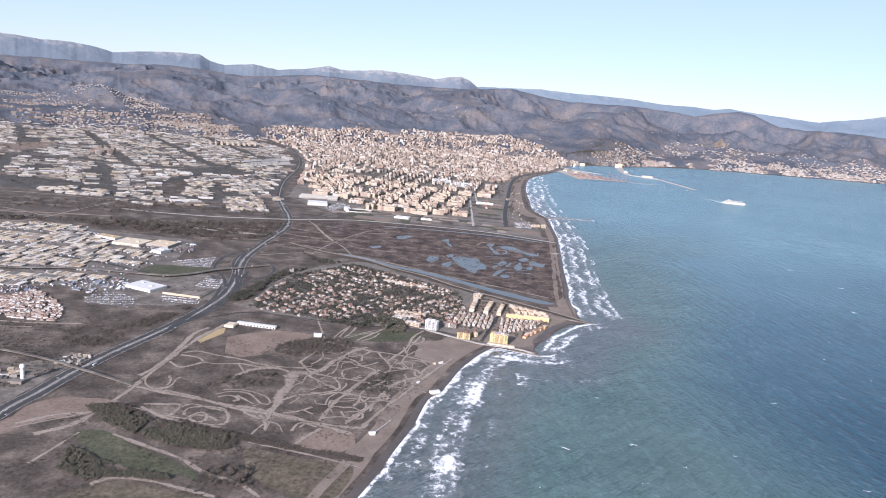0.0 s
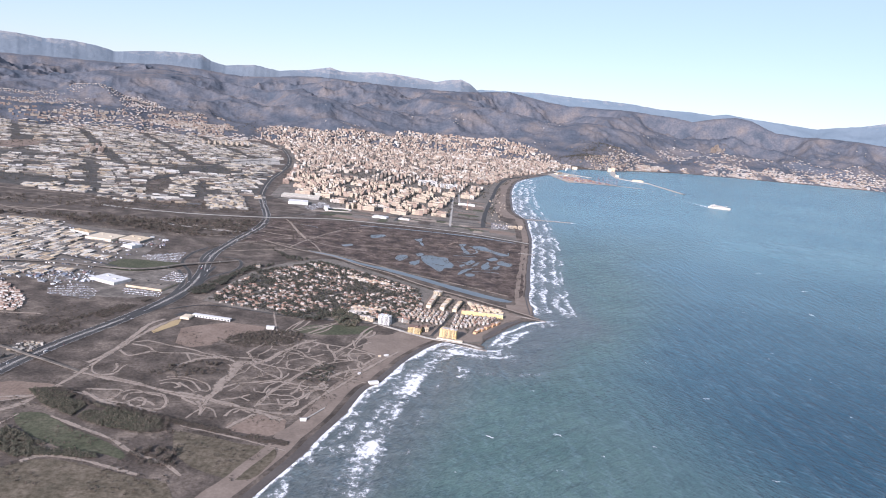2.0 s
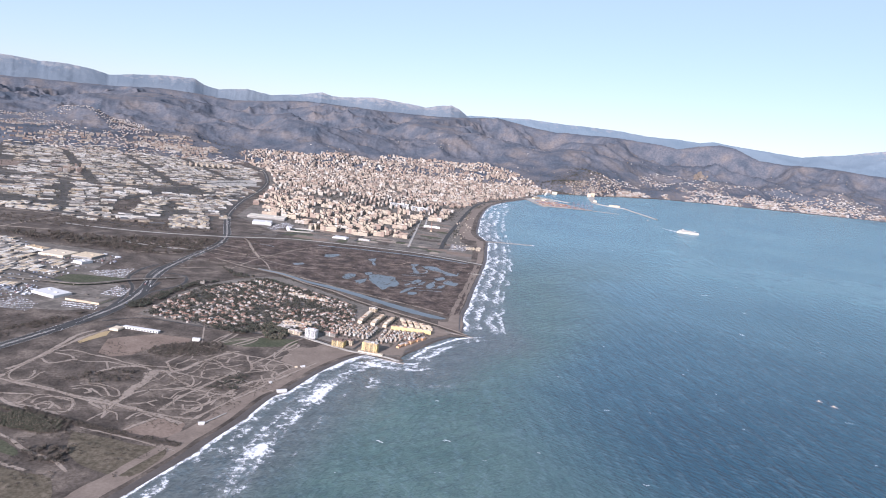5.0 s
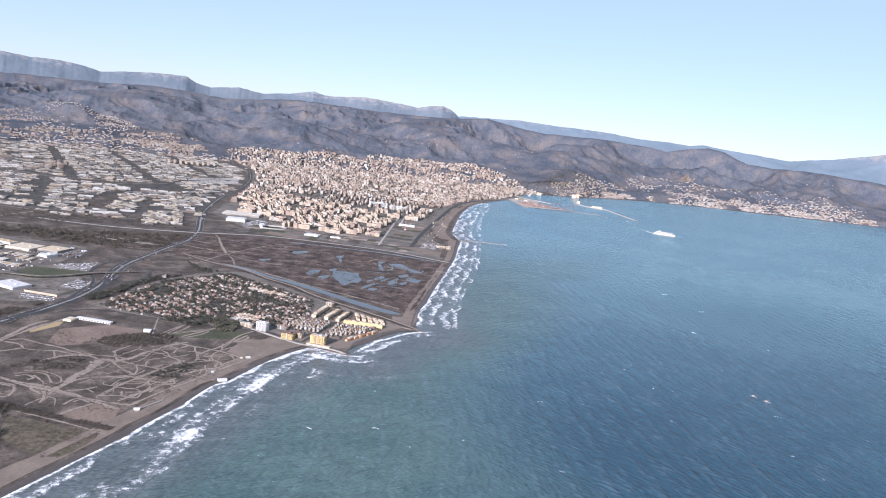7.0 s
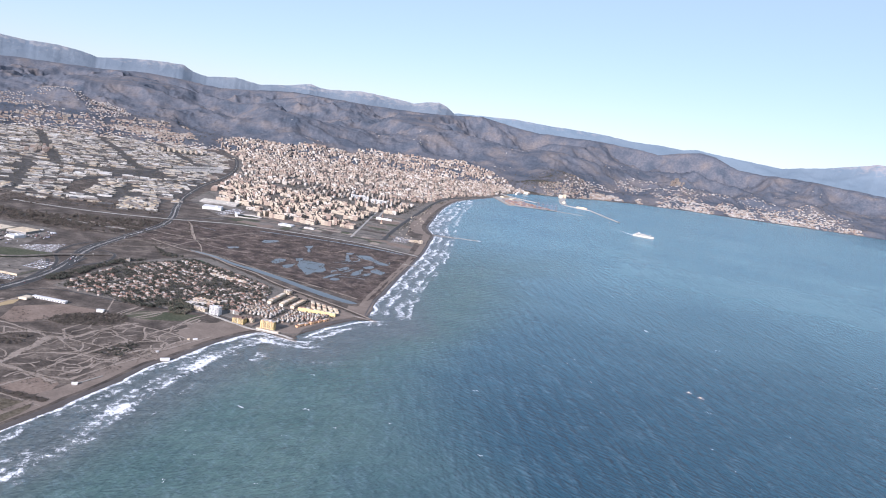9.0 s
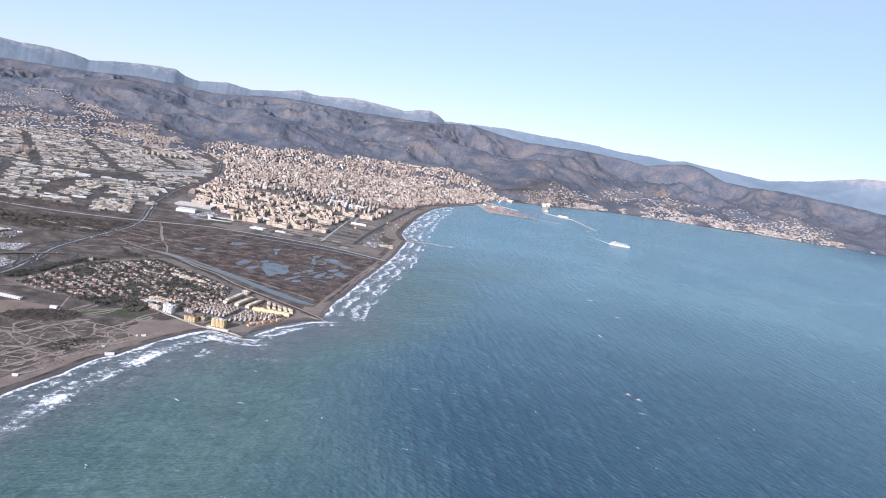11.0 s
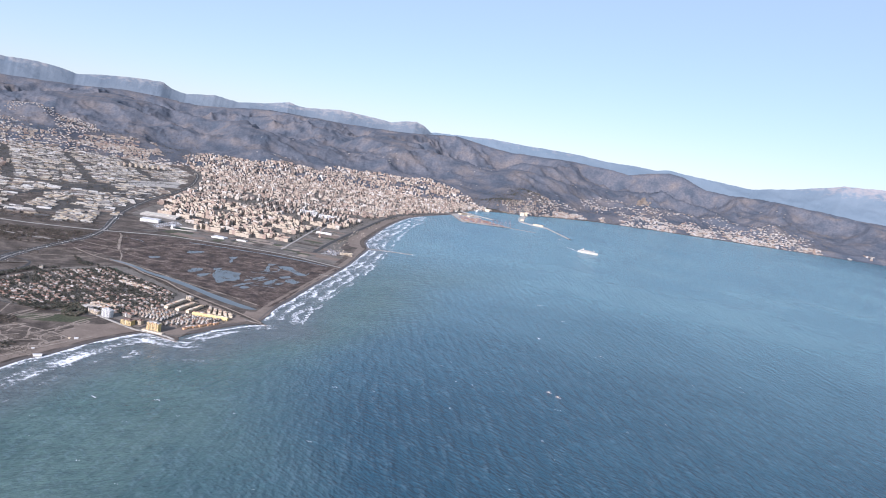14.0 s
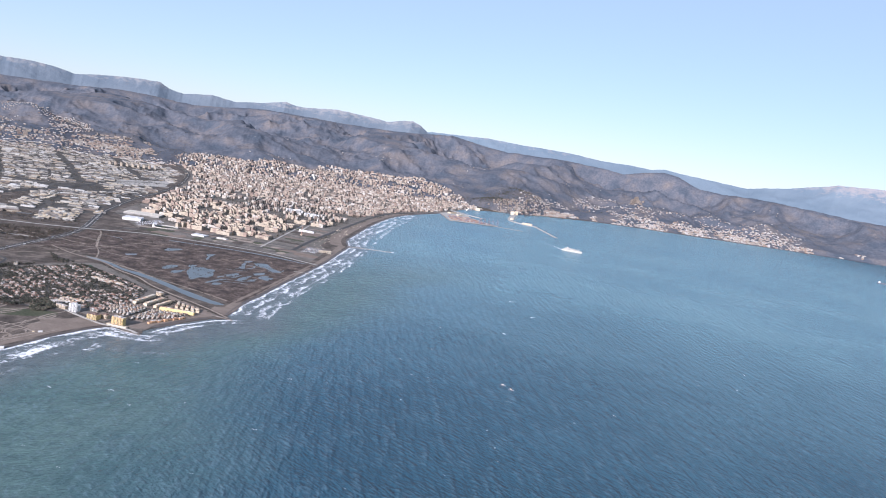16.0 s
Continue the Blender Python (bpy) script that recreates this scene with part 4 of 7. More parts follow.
track(9, (-688, 1167), (-640, 1230), (-616, 1388), (-611, 1519), (-594, 1722), (-563, 1850))
track(8, (-740, 1200), (-690, 1250), (-640, 1270), (-616, 1330))
track(11, (-651, 3490), (-560, 3260), (-487, 3093))
track(6, (-487, 3093), (-420, 2980), (-350, 2800))
track(8, (-900, 3250), (-760, 3300), (-560, 3260))
track(6, (-700, 2900), (-600, 2950), (-480, 2920))
track(9.45, (-628, 1461), (-616, 1515), (-611, 1583), (-612, 1650), (-614, 1759), (-596, 1812))
track(8.4, (-599, 1401), (-533, 1384), (-470, 1372), (-407, 1355), (-349, 1351), (-288, 1332), (-228, 1313), (-171, 1305), (-127, 1306))
track(6.3, (-600, 1556), (-566, 1528), (-541, 1552), (-525, 1571), (-500, 1566), (-445, 1580), (-411, 1574), (-370, 1570))
track(6, (-592, 1603), (-549, 1595), (-525, 1571))
track(6.3, (-594, 1615), (-563, 1635), (-504, 1619), (-446, 1607), (-401, 1588), (-347, 1583), (-296, 1589), (-268, 1585))
track(10.5, (-439, 1497), (-423, 1528), (-395, 1564), (-358, 1573), (-315, 1555), (-277, 1564))
track(4.8, (-447, 1576), (-423, 1535))
track(15.75, (-314, 1563), (-313, 1521), (-309, 1473), (-315, 1424), (-311, 1382), (-316, 1345))
track(6, (-304, 1403), (-281, 1432), (-243, 1450), (-199, 1482))
track(10.5, (-282, 1556), (-256, 1588), (-239, 1648), (-224, 1684), (-203, 1731), (-172, 1770))
track(6, (-317, 1628), (-297, 1596), (-281, 1571), (-264, 1561))
track(6, (-316, 1621), (-300, 1680), (-288, 1709))
track(6.3, (-277, 1786), (-230, 1767), (-184, 1753), (-154, 1744), (-96, 1735), (-37, 1717), (6, 1692))
track(6.3, (-224, 1684), (-194, 1668), (-169, 1636), (-148, 1626), (-132, 1608), (-120, 1585))
track(6.3, (-264, 1561), (-223, 1550), (-183, 1545), (-143, 1535), (-91, 1527), (-40, 1519), (-8, 1510))
track(6, (-139, 1736), (-129, 1709), (-112, 1681), (-99, 1646), (-75, 1644), (-40, 1642), (-26, 1619))
track(4.8, (-161, 1742), (-172, 1714), (-204, 1689))
track(7.35, (-212, 1321), (-199, 1406), (-179, 1471), (-157, 1541), (-142, 1580), (-124, 1621))
track(7.35, (-162, 1319), (-136, 1378), (-118, 1424), (-100, 1489), (-80, 1543), (-56, 1576), (-25, 1598))
track(6, (-235, 1443), (-197, 1467), (-146, 1457), (-121, 1453), (-87, 1477))
track(4.8, (-280, 1546), (-234, 1506), (-201, 1482), (-204, 1514), (-223, 1550))
track(4.8, (-258, 1468), (-227, 1501), (-199, 1482))
track(4.8, (-255, 1453), (-226, 1460), (-201, 1482))
track(4.8, (-175, 1627), (-205, 1601), (-207, 1575), (-190, 1544), (-160, 1565))
track(4.2, (-179, 1391), (-156, 1396), (-136, 1378), (-132, 1351), (-148, 1343), (-166, 1350), (-178, 1374))
track(4.2, (-209, 1362), (-196, 1393), (-173, 1392))
track(4.2, (-209, 1335), (-177, 1347), (-149, 1348))
track(4.2, (-186, 1439), (-144, 1439), (-130, 1407), (-142, 1382), (-170, 1371))
track(4.8, (-120, 1387), (-114, 1440), (-85, 1461))
track(4.8, (-79, 1795), (-65, 1743), (-48, 1773), (-30, 1795))
track(4.8, (-75, 1810), (-51, 1826), (-32, 1854), (-31, 1888))
track(4.8, (-65, 1743), (-75, 1691), (-62, 1655), (-40, 1642))
track(4.8, (-90, 1667), (-64, 1694), (-30, 1703), (-10, 1676))
track(4.8, (-26, 1626), (-10, 1668), (6, 1688))
track(4.8, (-40, 1642), (-38, 1605), (-11, 1587))
track(4.8, (-112, 1681), (-101, 1716), (-96, 1735))
track(4.8, (-57, 1583), (-42, 1552), (-46, 1518))
track(6.3, (-127, 1306), (-106, 1370), (-83, 1432), (-60, 1483), (-35, 1553), (-6, 1624), (27, 1697), (48, 1743))
track(4.8, (-615, 1461), (-597, 1420), (-570, 1402), (-547, 1420), (-547, 1458), (-543, 1472))
track(4.8, (-569, 1476), (-555, 1446), (-555, 1424))
track(5.4, (-443, 1401), (-417, 1422), (-380, 1419), (-355, 1392), (-344, 1374), (-355, 1363))
track(5.4, (-436, 1427), (-397, 1436), (-349, 1417), (-328, 1392), (-327, 1375), (-342, 1377))
track(4.8, (-435, 1388), (-416, 1402), (-396, 1394), (-391, 1384), (-400, 1376))
track(4.8, (-400, 1405), (-377, 1387), (-356, 1369))
track(6, (-561, 1326), (-524, 1332), (-495, 1338), (-490, 1317), (-495, 1287), (-515, 1283), (-540, 1304))
track(6, (-470, 1293), (-474, 1318), (-458, 1335), (-414, 1339), (-393, 1317), (-383, 1286), (-390, 1267), (-430, 1259))
track(4.8, (-461, 1282), (-444, 1312), (-429, 1302), (-424, 1277), (-439, 1267))
track(7.35, (-561, 1313), (-515, 1283), (-489, 1271), (-442, 1261), (-387, 1255))
track(4.8, (-330, 1323), (-310, 1288), (-306, 1265))
track(4.8, (-313, 1345), (-311, 1301))
track(4.8, (-358, 1343), (-363, 1329), (-325, 1305))
track(4.8, (-244, 1285), (-231, 1305), (-192, 1300))
track(4.2, (-241, 1819), (-199, 1869), (-157, 1901))
track(4.8, (-259, 1768), (-230, 1870), (-222, 1923))
track(4.2, (-192, 1814), (-166, 1850), (-153, 1893))
# a mesh of small footpaths between the larger tracks
MAZE = [(-343, 1566), (-258, 1760), (-94, 1718), (6, 1672), (-40, 1519), (-83, 1432), (-129, 1321), (-219, 1328), (-289, 1339)]
rng = np.random.default_rng(909)
nodes = {}
for a in range(-9, 10):
    for b in range(-12, 13):
        x, y = -120 + a * 27 + b * 8 + rng.normal(0, 7), 1580 + b * 36 - a * 8 + rng.normal(0, 10)
        if inside(MAZE, x, y):
            nodes[a, b] = (float(x), float(y))
for (a, b), (x, y) in nodes.items():
    for step in ((1, 0), (0, 1), (1, 1)):
        end = nodes.get((a + step[0], b + step[1]))
        if end and rng.random() < (0.42, 0.5, 0.16)[step[0] * 2 + step[1] - 1 if step != (1, 0) else 0]:
            track(rng.uniform(2.2, 4.2), (x, y), ((x + end[0]) / 2 + rng.normal(0, 5), (y + end[1]) / 2 + rng.normal(0, 5)), end)
# creeks and pale flats of the marsh
rng = np.random.default_rng(14)
for k in range(34):
    x, y, h = rng.uniform(-650, 430), rng.uniform(2450, 3500), rng.uniform(-0.4, 0.5)
    pts = []
    for _ in range(rng.integers(4, 8)):
        pts.append((x, y))
        x, y, h = x + 38 * math.cos(h), y + 30 * math.sin(h), h + rng.normal(0, 0.6)
    if all(inside(MARSH_POLY, px, py) for px, py in pts):
        if k % 3 == 0:
            strip("creek", pts, rng.uniform(4, 9), 1.42 + 0.006 * k, POND, "narrow winding creek in the marsh", "water", 8, 0.9)
        else:
            strip("salt_flat", pts, rng.uniform(4, 12), 1.42 + 0.006 * k, CLAY, "bare pale strip of dried mud in the marsh", "ground", 8, 1.0)
for pts, wd, mt, nm, lb in (([(-2600, 2760), (-1900, 2960), (-1400, 3030), (-1050, 3130), (-780, 3240)], 60, BARE, "riverbed", "dark overgrown river bed"), ([(-2600, 3010), (-1950, 3200), (-1500, 3350), (-1080, 3540), (-820, 3640)], 40, BARE, "riverbed", "dark overgrown ditch beside the levee"),
                            ([(-1050, 3130), (-880, 3190), (-740, 3170), (-560, 3120), (-420, 3160)], 10, DIRT, "dirt_track", "pale dirt track along the river"), ([(-1000, 2920), (-850, 2960), (-700, 3000)], 8, DIRT, "dirt_track", "pale dirt track near the motorway"),
                            ([(-2600, 3560), (-2000, 3640), (-1500, 3640), (-1050, 3880)], 9, DIRT, "dirt_track", "pale service track below the sheds"), ([(-1450, 1450), (-1200, 1640), (-1000, 1700)], 7, DIRT, "dirt_track", "pale farm track"), ([(-700, 2700), (-560, 2800), (-400, 2850), (-200, 2760), (0, 2640), (200, 2540), (380, 2440)], 7, DIRT, "dirt_track", "pale path beside the river arm")):
    strip(nm, pts, wd, 1.4 if mt is BARE else 1.66, mt, lb, "ground" if mt is BARE else "track", 10, 0.8)

for i, (pts, wd) in enumerate((([(-2004, 3184), (-1876, 3141), (-1754, 3081)], 9), ([(-701, 3075), (-596, 3046), (-479, 3077)], 8), ([(-522, 2771), (-475, 3053), (-369, 3390), (-248, 3567)], 7), ([(-1151, 3157), (-1018, 3138), (-848, 3097)], 16), ([(-1813, 2878), (-1734, 2982), (-1710, 3209), (-1683, 3471), (-1635, 3742)], 10), ([(-479, 3077), (-344, 2988), (-198, 2971)], 7), ([(-783, 2764), (-699, 2872), (-563, 2888)], 6))):
    worn("dirt_track", pts, wd, 1.72 + 0.01 * i, "pale dirt track across the river flats", 12)

# ---- levees, roads ----
strip("levee_road", LEVEE, 9, 4.6, DIRT, "pale earth road along the river levee", "road", ragged=0.15)
strip("levee_road", [(-1555, 3399), (-1422, 3386), (-1242, 3391), (-1057, 3421), (-800, 3505), (-512, 3646), (-368, 3675), (-67, 3680), (114, 3677), (294, 3639), (557, 3527)], 20, 3.6, CONCRETE, "pale concrete path on the northern levee", "road", ragged=0.12)
strip("levee_wall", [(-1555, 3399), (-1422, 3386), (-1242, 3391), (-1057, 3421), (-800, 3505), (-512, 3646), (-368, 3675), (-67, 3680), (114, 3677), (294, 3639), (557, 3527)], 46, 1.8, BARE, "dark overgrown bank of the northern levee", "bank", ragged=0.3)
strip("dirt_track", [(-1147, 3120), (-1065, 3097), (-955, 3079), (-865, 3078), (-776, 3093)], 15, 2.7, CONCRETE, "pale gravel bar along the upper river", "road", 10, ragged=0.5)
strip("dirt_track", [(-679, 3528), (-635, 3447), (-558, 3259), (-483, 3093)], 9, 2.75, DIRT, "pale causeway across the marsh", "road", 10, ragged=0.2)
strip("levee_road", [(-2400, 2960), (-1950, 3085), (-1780, 3140), (-1500, 3200)], 13, 2.6, DIRT, "pale earth road along the upper river", "road", ragged=0.3)
strip("levee_wall", LEVEE, 26, 1.75, BARE, "dark overgrown bank of the levee", "bank", ragged=0.3)
MWAY = [(-800, 900), (-790, 1228), (-777, 1322), (-764, 1447), (-741, 1578), (-691, 1787), (-658, 1985), (-652, 2142), (-676, 2315), (-710, 2464), (-738, 2640), (-742, 2934), (-737, 3281), (-790, 3584), (-900, 3927), (-1020, 4347), (-1150, 5037), (-1217, 5627), (-1322, 6327), (-1500, 7050), (-1792, 7942), (-2150, 8560)]
way = glide(MWAY, 30)
nrm = sides(way)
for off, lab in ((-11, "northbound"), (11, "southbound")):
    strip("motorway", [tuple(p) for p in way + nrm * off], 15, 2.0, ASPHALT, "grey asphalt motorway carriageway", "road", 15, 0.0)
strip("central_reserve", [tuple(p) for p in way], 3.0, 2.1, CONCRETE, "pale strip between the motorway carriageways", "road", 15, 0.2)
strip("verge", [tuple(p) for p in way], 50, 1.72, SCRUB, "dark scrubby verge along the motorway", "road", 15, 0.25)
for off in (-18.6, -3.6, 3.6, 18.6):
    strip("edge_line", [tuple(p) for p in way[:110] + nrm[:110] * off], 0.6, 2.08, WHITE, "white painted edge line of the motorway", "road marking", 15, 0.0)
RAMPS = [[(-688, 1779), (-675, 1906), (-669, 2030), (-686, 2175), (-721, 2265), (-763, 2336)], [(-675, 2208), (-722, 2327), (-763, 2394), (-797, 2468), (-811, 2606), (-792, 2719)], [(-655, 2259), (-706, 2417), (-745, 2508), (-764, 2626), (-759, 2756)], [(-664, 1836), (-637, 1981), (-636, 2138), (-638, 2266), (-618, 2327), (-590, 2403), (-590, 2480), (-620, 2560), (-669, 2587), (-709, 2580)], [(-627, 2108), (-636, 2208), (-657, 2312), (-667, 2432)],
         [(-740, 3600), (-600, 3760), (-480, 3900)], [(-960, 4050), (-860, 4300), (-700, 4420), (-560, 4470)], [(-1010, 4300), (-1150, 4420), (-1400, 4500), (-1800, 4450)], [(-1280, 5700), (-1180, 6000), (-1230, 6400), (-1420, 6900)]]
for i, pts in enumerate(RAMPS):
    strip("verge", pts, 16, 1.76 + 0.02 * i, YARD, "dusty verge of a slip road", "road", 10, 0.3)
    strip("slip_road", pts, 11, 2.14 + 0.025 * i, ASPHALT, "curving grey slip road of the interchange", "road", 10, 0.0)
strip("viaduct", [(-2200, 2080), (-1800, 2130), (-1377, 2190), (-1231, 2240), (-1096, 2262), (-877, 2272), (-760, 2405), (-697, 2467), (-620, 2550)], 14, 0, YARD, "concrete viaduct crossing the motorway", "bridge", 15, 0.0, heights=[3, 6, 9, 10, 10, 9, 9, 9, 4], thick=1.8)
strip("overpass", [(-1010, 1545), (-835, 1490), (-772, 1464), (-699, 1437), (-621, 1411)], 8, 0, YARD, "concrete overpass across the motorway", "bridge", 10, 0.0, heights=[2, 7, 8, 7, 2], thick=1.4)
piers = Geo()
for x, y in ((-1300, 2214), (-1160, 2252), (-1020, 2268), (-900, 2270), (-800, 2345), (-728, 2436), (-672, 2495)):
    piers.box(x, y, 1, 4, 3, 7.6)
tagged(new("bridge_piers", piers.mesh("bridge_piers", CONCRETE)), "square concrete piers under the viaduct", "bridge", kind="structure")
for i, (pts, wd, mt) in enumerate((([(333, 3900), (350, 4250), (379, 4629), (454, 5424), (541, 6285), (660, 6950), (860, 7420), (1150, 7950)], 26, ASPHALT), ([(-111, 3790), (100, 3800), (333, 3900), (420, 4050)], 14, ASPHALT), ([(-560, 3830), (-300, 3960), (-60, 3990), (330, 4020)], 14, ASPHALT),
                    ([(150, 3830), (170, 8600), (200, 4700)], 12, CONCRETE), ([(-150, 3830), (-110, 4300), (-40, 5000), (40, 6000)], 16, ASPHALT), ([(-480, 3950), (-430, 4500), (-350, 5400), (-260, 6400)], 16, ASPHALT), ([(-3400, 4700), (-2600, 4650), (-1900, 4600), (-1100, 4500)], 18, ASPHALT),
                    ([(-2400, 2480), (-1700, 2460), (-1250, 2400), (-960, 2300)], 12, ASPHALT), ([(-3900, 5600), (-2800, 5500), (-2000, 5600), (-1250, 5650)], 18, ASPHALT), ([(-620, 1900), (-520, 1975), (-260, 1945), (-10, 1955), (80, 1895), (150, 1872)], 7, ASPHALT),
                    ([(-515, 2420), (-350, 2250), (-180, 2100), (-20, 1990)], 8, ASPHALT), ([(-480, 2050), (-300, 2180), (-120, 2330), (-40, 2470)], 8, ASPHALT), ([(128, 1900), (160, 2030), (190, 2160), (225, 2300)], 9, ASPHALT), ([(-900, 1750), (-1100, 1720), (-1400, 1760)], 7, DIRT), ([(-1500, 1600), (-1200, 1570), (-1000, 1545)], 10, ASPHALT))):
    strip("street", pts, wd, 1.75 + 0.025 * i, mt, "grey street or avenue between built-up blocks", "road", 15, 0.05)
strip("hedge_bank", [(-460, 1262), (-326, 1220), (-217, 1200), (-111, 1180)], 17, 1.7, BARE, "dark ditch and hedge line across the scrub", "hedge", 8, 0.5)
strip("promenade", [(-44, 1969), (34, 1925), (116, 1882), (224, 1862), (268, 1836)], 9, 2.4, CONCRETE, "pale promenade wall in front of the hotel", "pavement", 8, 0.1, thick=3)
strip("groyne", [(210, 1846), (268, 1829), (284, 1826)], 9, 2.2, ROCKFILL, "short rock groyne beside the hotel", "breakwater", 6, 0.4, thick=4)
strip("groyne", [(395, 2200), (432, 2186), (470, 2172), (486, 2166)], 10, 2.4, ROCKFILL, "rock jetty at the river mouth", "breakwater", 6, 0.4, thick=4)
strip("groyne", [(600, 4392), (732, 4412), (860, 4430), (905, 4440)], 17, 2.2, ROCKFILL, "long low rock groyne awash with foam", "breakwater", 8, 0.6, thick=3)
strip("groyne", [(480, 3262), (560, 3266)], 7, 1.9, CONCRETE, "short outfall groyne on the spit", "breakwater", 6, 0.3, thick=3)
surf(glide([(960, 4452), (905, 4430), (850, 4420), (740, 4404), (640, 4388)], 6), 56, [(12, 16, 1.0), (34, 16, 0.8)], 170, 1.1)


# ---- hotel, towers, apartment rows of the settlement ----
def slab_block(name, label, category, x, y, turn, length, depth, floors, wall, roofs, stripes, group=""):
    """A block of flats: body, a balcony slab and window band for each floor, stair towers, roof house."""
    ob = thing(name, label, category, group, (x, y, 1.3), turn)
    h = floors * 3.1 + 1
    body = part("wall", Geo().box(0, 0, 0, length, depth, h), wall, ob)
    part("roof", Geo().box(0, 0, h, length + 0.8, depth + 0.8, 0.7).box(length * 0.15, 0, h + 0.7, length * 0.22, depth * 0.5, 3), roofs, ob)
    for k in range(floors):
        z = 1.2 + k * 3.1
        part("balcony", Geo().box(0, -depth / 2 - 0.9, z + 2.4, length * 0.96, 1.8, 0.9).box(length / 2 + 0.5, 0, z + 2.4, 1.0, depth * 0.7, 0.9), wall, ob)
        part("window_band", Geo().box(0, 0, z + 0.4, length * 0.9, depth + 0.4, 1.5), WINDOW, body)
    for u in stripes:
        part("stair_tower", Geo().box(u * length, -depth / 2 - 1.0, 0, length * 0.07, 3.0, h + 2.5), stripes[u], ob, "vertical rendered stair tower")
    return ob


hotel = slab_block("hotel", "tall yellow seaside hotel with orange stair towers", "hotel", 178, 1893, -12, 42, 18, 9, YELLOW, TILE, {-0.34: ORANGE, -0.02: ORANGE, 0.3: ORANGE})
part("podium", Geo().box(6, -14, 0, 74, 12, 4.5), CREAM, hotel)
part("wing", Geo().box(-20, 14, 0, 18, 20, 24).box(-20, 14, 24, 10, 12, 3), YELLOW, hotel)
white_tower = slab_block("apartment_tower", "white ten-storey apartment tower with balconies", "apartment building", -12, 1970, -22, 35, 18, 8, WHITE, WHITE, {-0.25: WHITE, 0.1: WHITE})
slab_block("apartment_building", "low yellow apartment building beside the beach", "apartment building", 80, 1922, -10, 36, 26, 5, YELLOW, TILE, {0.0: CREAM})
slab_block("apartment_building", "cream mid-rise flats with a tiled roof", "apartment building", 108, 1946, -10, 22, 18, 4, CREAM, TILE, {0.2: CREAM})
slab_block("apartment_building", "cream terraced flats beside the white tower", "apartment building", -66, 1990, -24, 44, 14, 3, CREAM, TILE, {0.0: CREAM})
slab_block("apartment_building", "white low flats among gardens", "apartment building", -108, 2022, -24, 40, 14, 3, WHITEWALL, TILE, {0.0: WHITE})
slab_block("apartment_building", "white low flats behind the tower", "apartment building", 40, 2010, -20, 40, 14, 3, WHITEWALL, TILE, {0.0: WHITE})
slab_block("apartment_building", "cream square flats near the levee", "apartment building", 132, 2358, -28, 26, 16, 4, CREAM, TILE, {0.0: CREAM})


def terrace_row(label, x0, y0, x1, y1, depth, height, wall, units, roof=None):
    """A terrace: a stepped body with a unit and a gabled roof for each house."""
    length, turn = math.hypot(x1 - x0, y1 - y0), math.degrees(math.atan2(y1 - y0, x1 - x0))
    ob = thing("terrace_row", label, "houses", "terraces near the beach", ((x0 + x1) / 2, (y0 + y1) / 2, 1.3), turn)
    step = length / units
    wild = 1.0 if depth < 11 else 0.3
    for i in range(units):
        if wall is WHITEWALL and depth < 8 and (i * 5 + int(abs(x0))) % 6 == 0:
            continue  # a patio between two houses
        u, jog, up = -length / 2 + (i + 0.5) * step, ((i * 7 % 5) - 2) * wild, (i * 3 % 4) * 0.6 * wild + (i % 3) * 0.4
        body = part("wall", Geo().box(u, jog, 0, step * 0.98, depth, height + up), wall, ob)
        if wall is WHITEWALL and i % 3:
            part("roof", Geo().box(u, jog, height + up, step * 0.8, depth * 0.9, 0.4).box(u, jog + depth * 0.2, height + up + 0.4, step * 0.5, depth * 0.35, 2.4), roof or TERRACEROOF, ob)
        else:
            part("roof", Geo().gable(u, jog, height + up, depth * 0.8, step, 1.6, 90, 1.0, 0.1), roof or TERRACEROOF, ob)
        part("window_band", Geo().box(u, jog - depth / 2, 1.2, step * 0.5, 0.3, 1.6), WINDOW, body)
    return ob


terrace_row("long cream apartment terrace with red tiled roof", 106, 2180, 126, 2318, 15, 11, CREAM, 9)
terrace_row("long cream apartment terrace with red tiled roof", 150, 2172, 174, 2290, 15, 11, CREAM, 9)
terrace_row("long orange apartment terrace with red tiled roof", 190, 2166, 210, 2270, 13, 10, CREAM, 9)
terrace_row("long yellow apartment terrace facing the sea", 214, 2160, 346, 2150, 15, 12, YELLOW, 10)
for k in range(5):
    terrace_row("short yellow stepped terrace beside the levee", 240 + k * 22, 2286 - k * 14, 256 + k * 22, 2206 - k * 4, 10, 8, CREAM, 5)
for k in range(8):
    terrace_row("white townhouse terrace with red roofs", 52 + k * 14, 2040 - k * 4, 72 + k * 14, 2150 - k * 1.5, 7.5, 4.6, WHITEWALL, 15, (TERRACEROOF, WHITEWALL)[k % 2])
for k in range(9):
    terrace_row("white townhouse terrace around small gardens", 184 + k * 13.5, 1975 + k * 12, 202 + k * 15, 2130 + k * 1.5, 7, 4.6, WHITEWALL, max(6, 18 - k), (WHITEWALL, TERRACEROOF, TILE)[k % 3])
terrace_row("white apartment row behind the levee", -150, 2440, -40, 2412, 12, 9, WHITEWALL, 10)
terrace_row("white garden flats in a stepped row", -128, 2052, -48, 2060, 13, 8, WHITEWALL, 7)
terrace_row("white garden flats in a stepped row", -124, 2098, -34, 2088, 13, 8, WHITEWALL, 7)
terrace_row("orange-brown terrace along the sea wall", 250, 1962, 330, 2090, 10, 6, ORANGE, 12, TILE)
terrace_row("white terrace in front of the levee", -196, 2470, -92, 2402, 12, 8, WHITEWALL, 9)


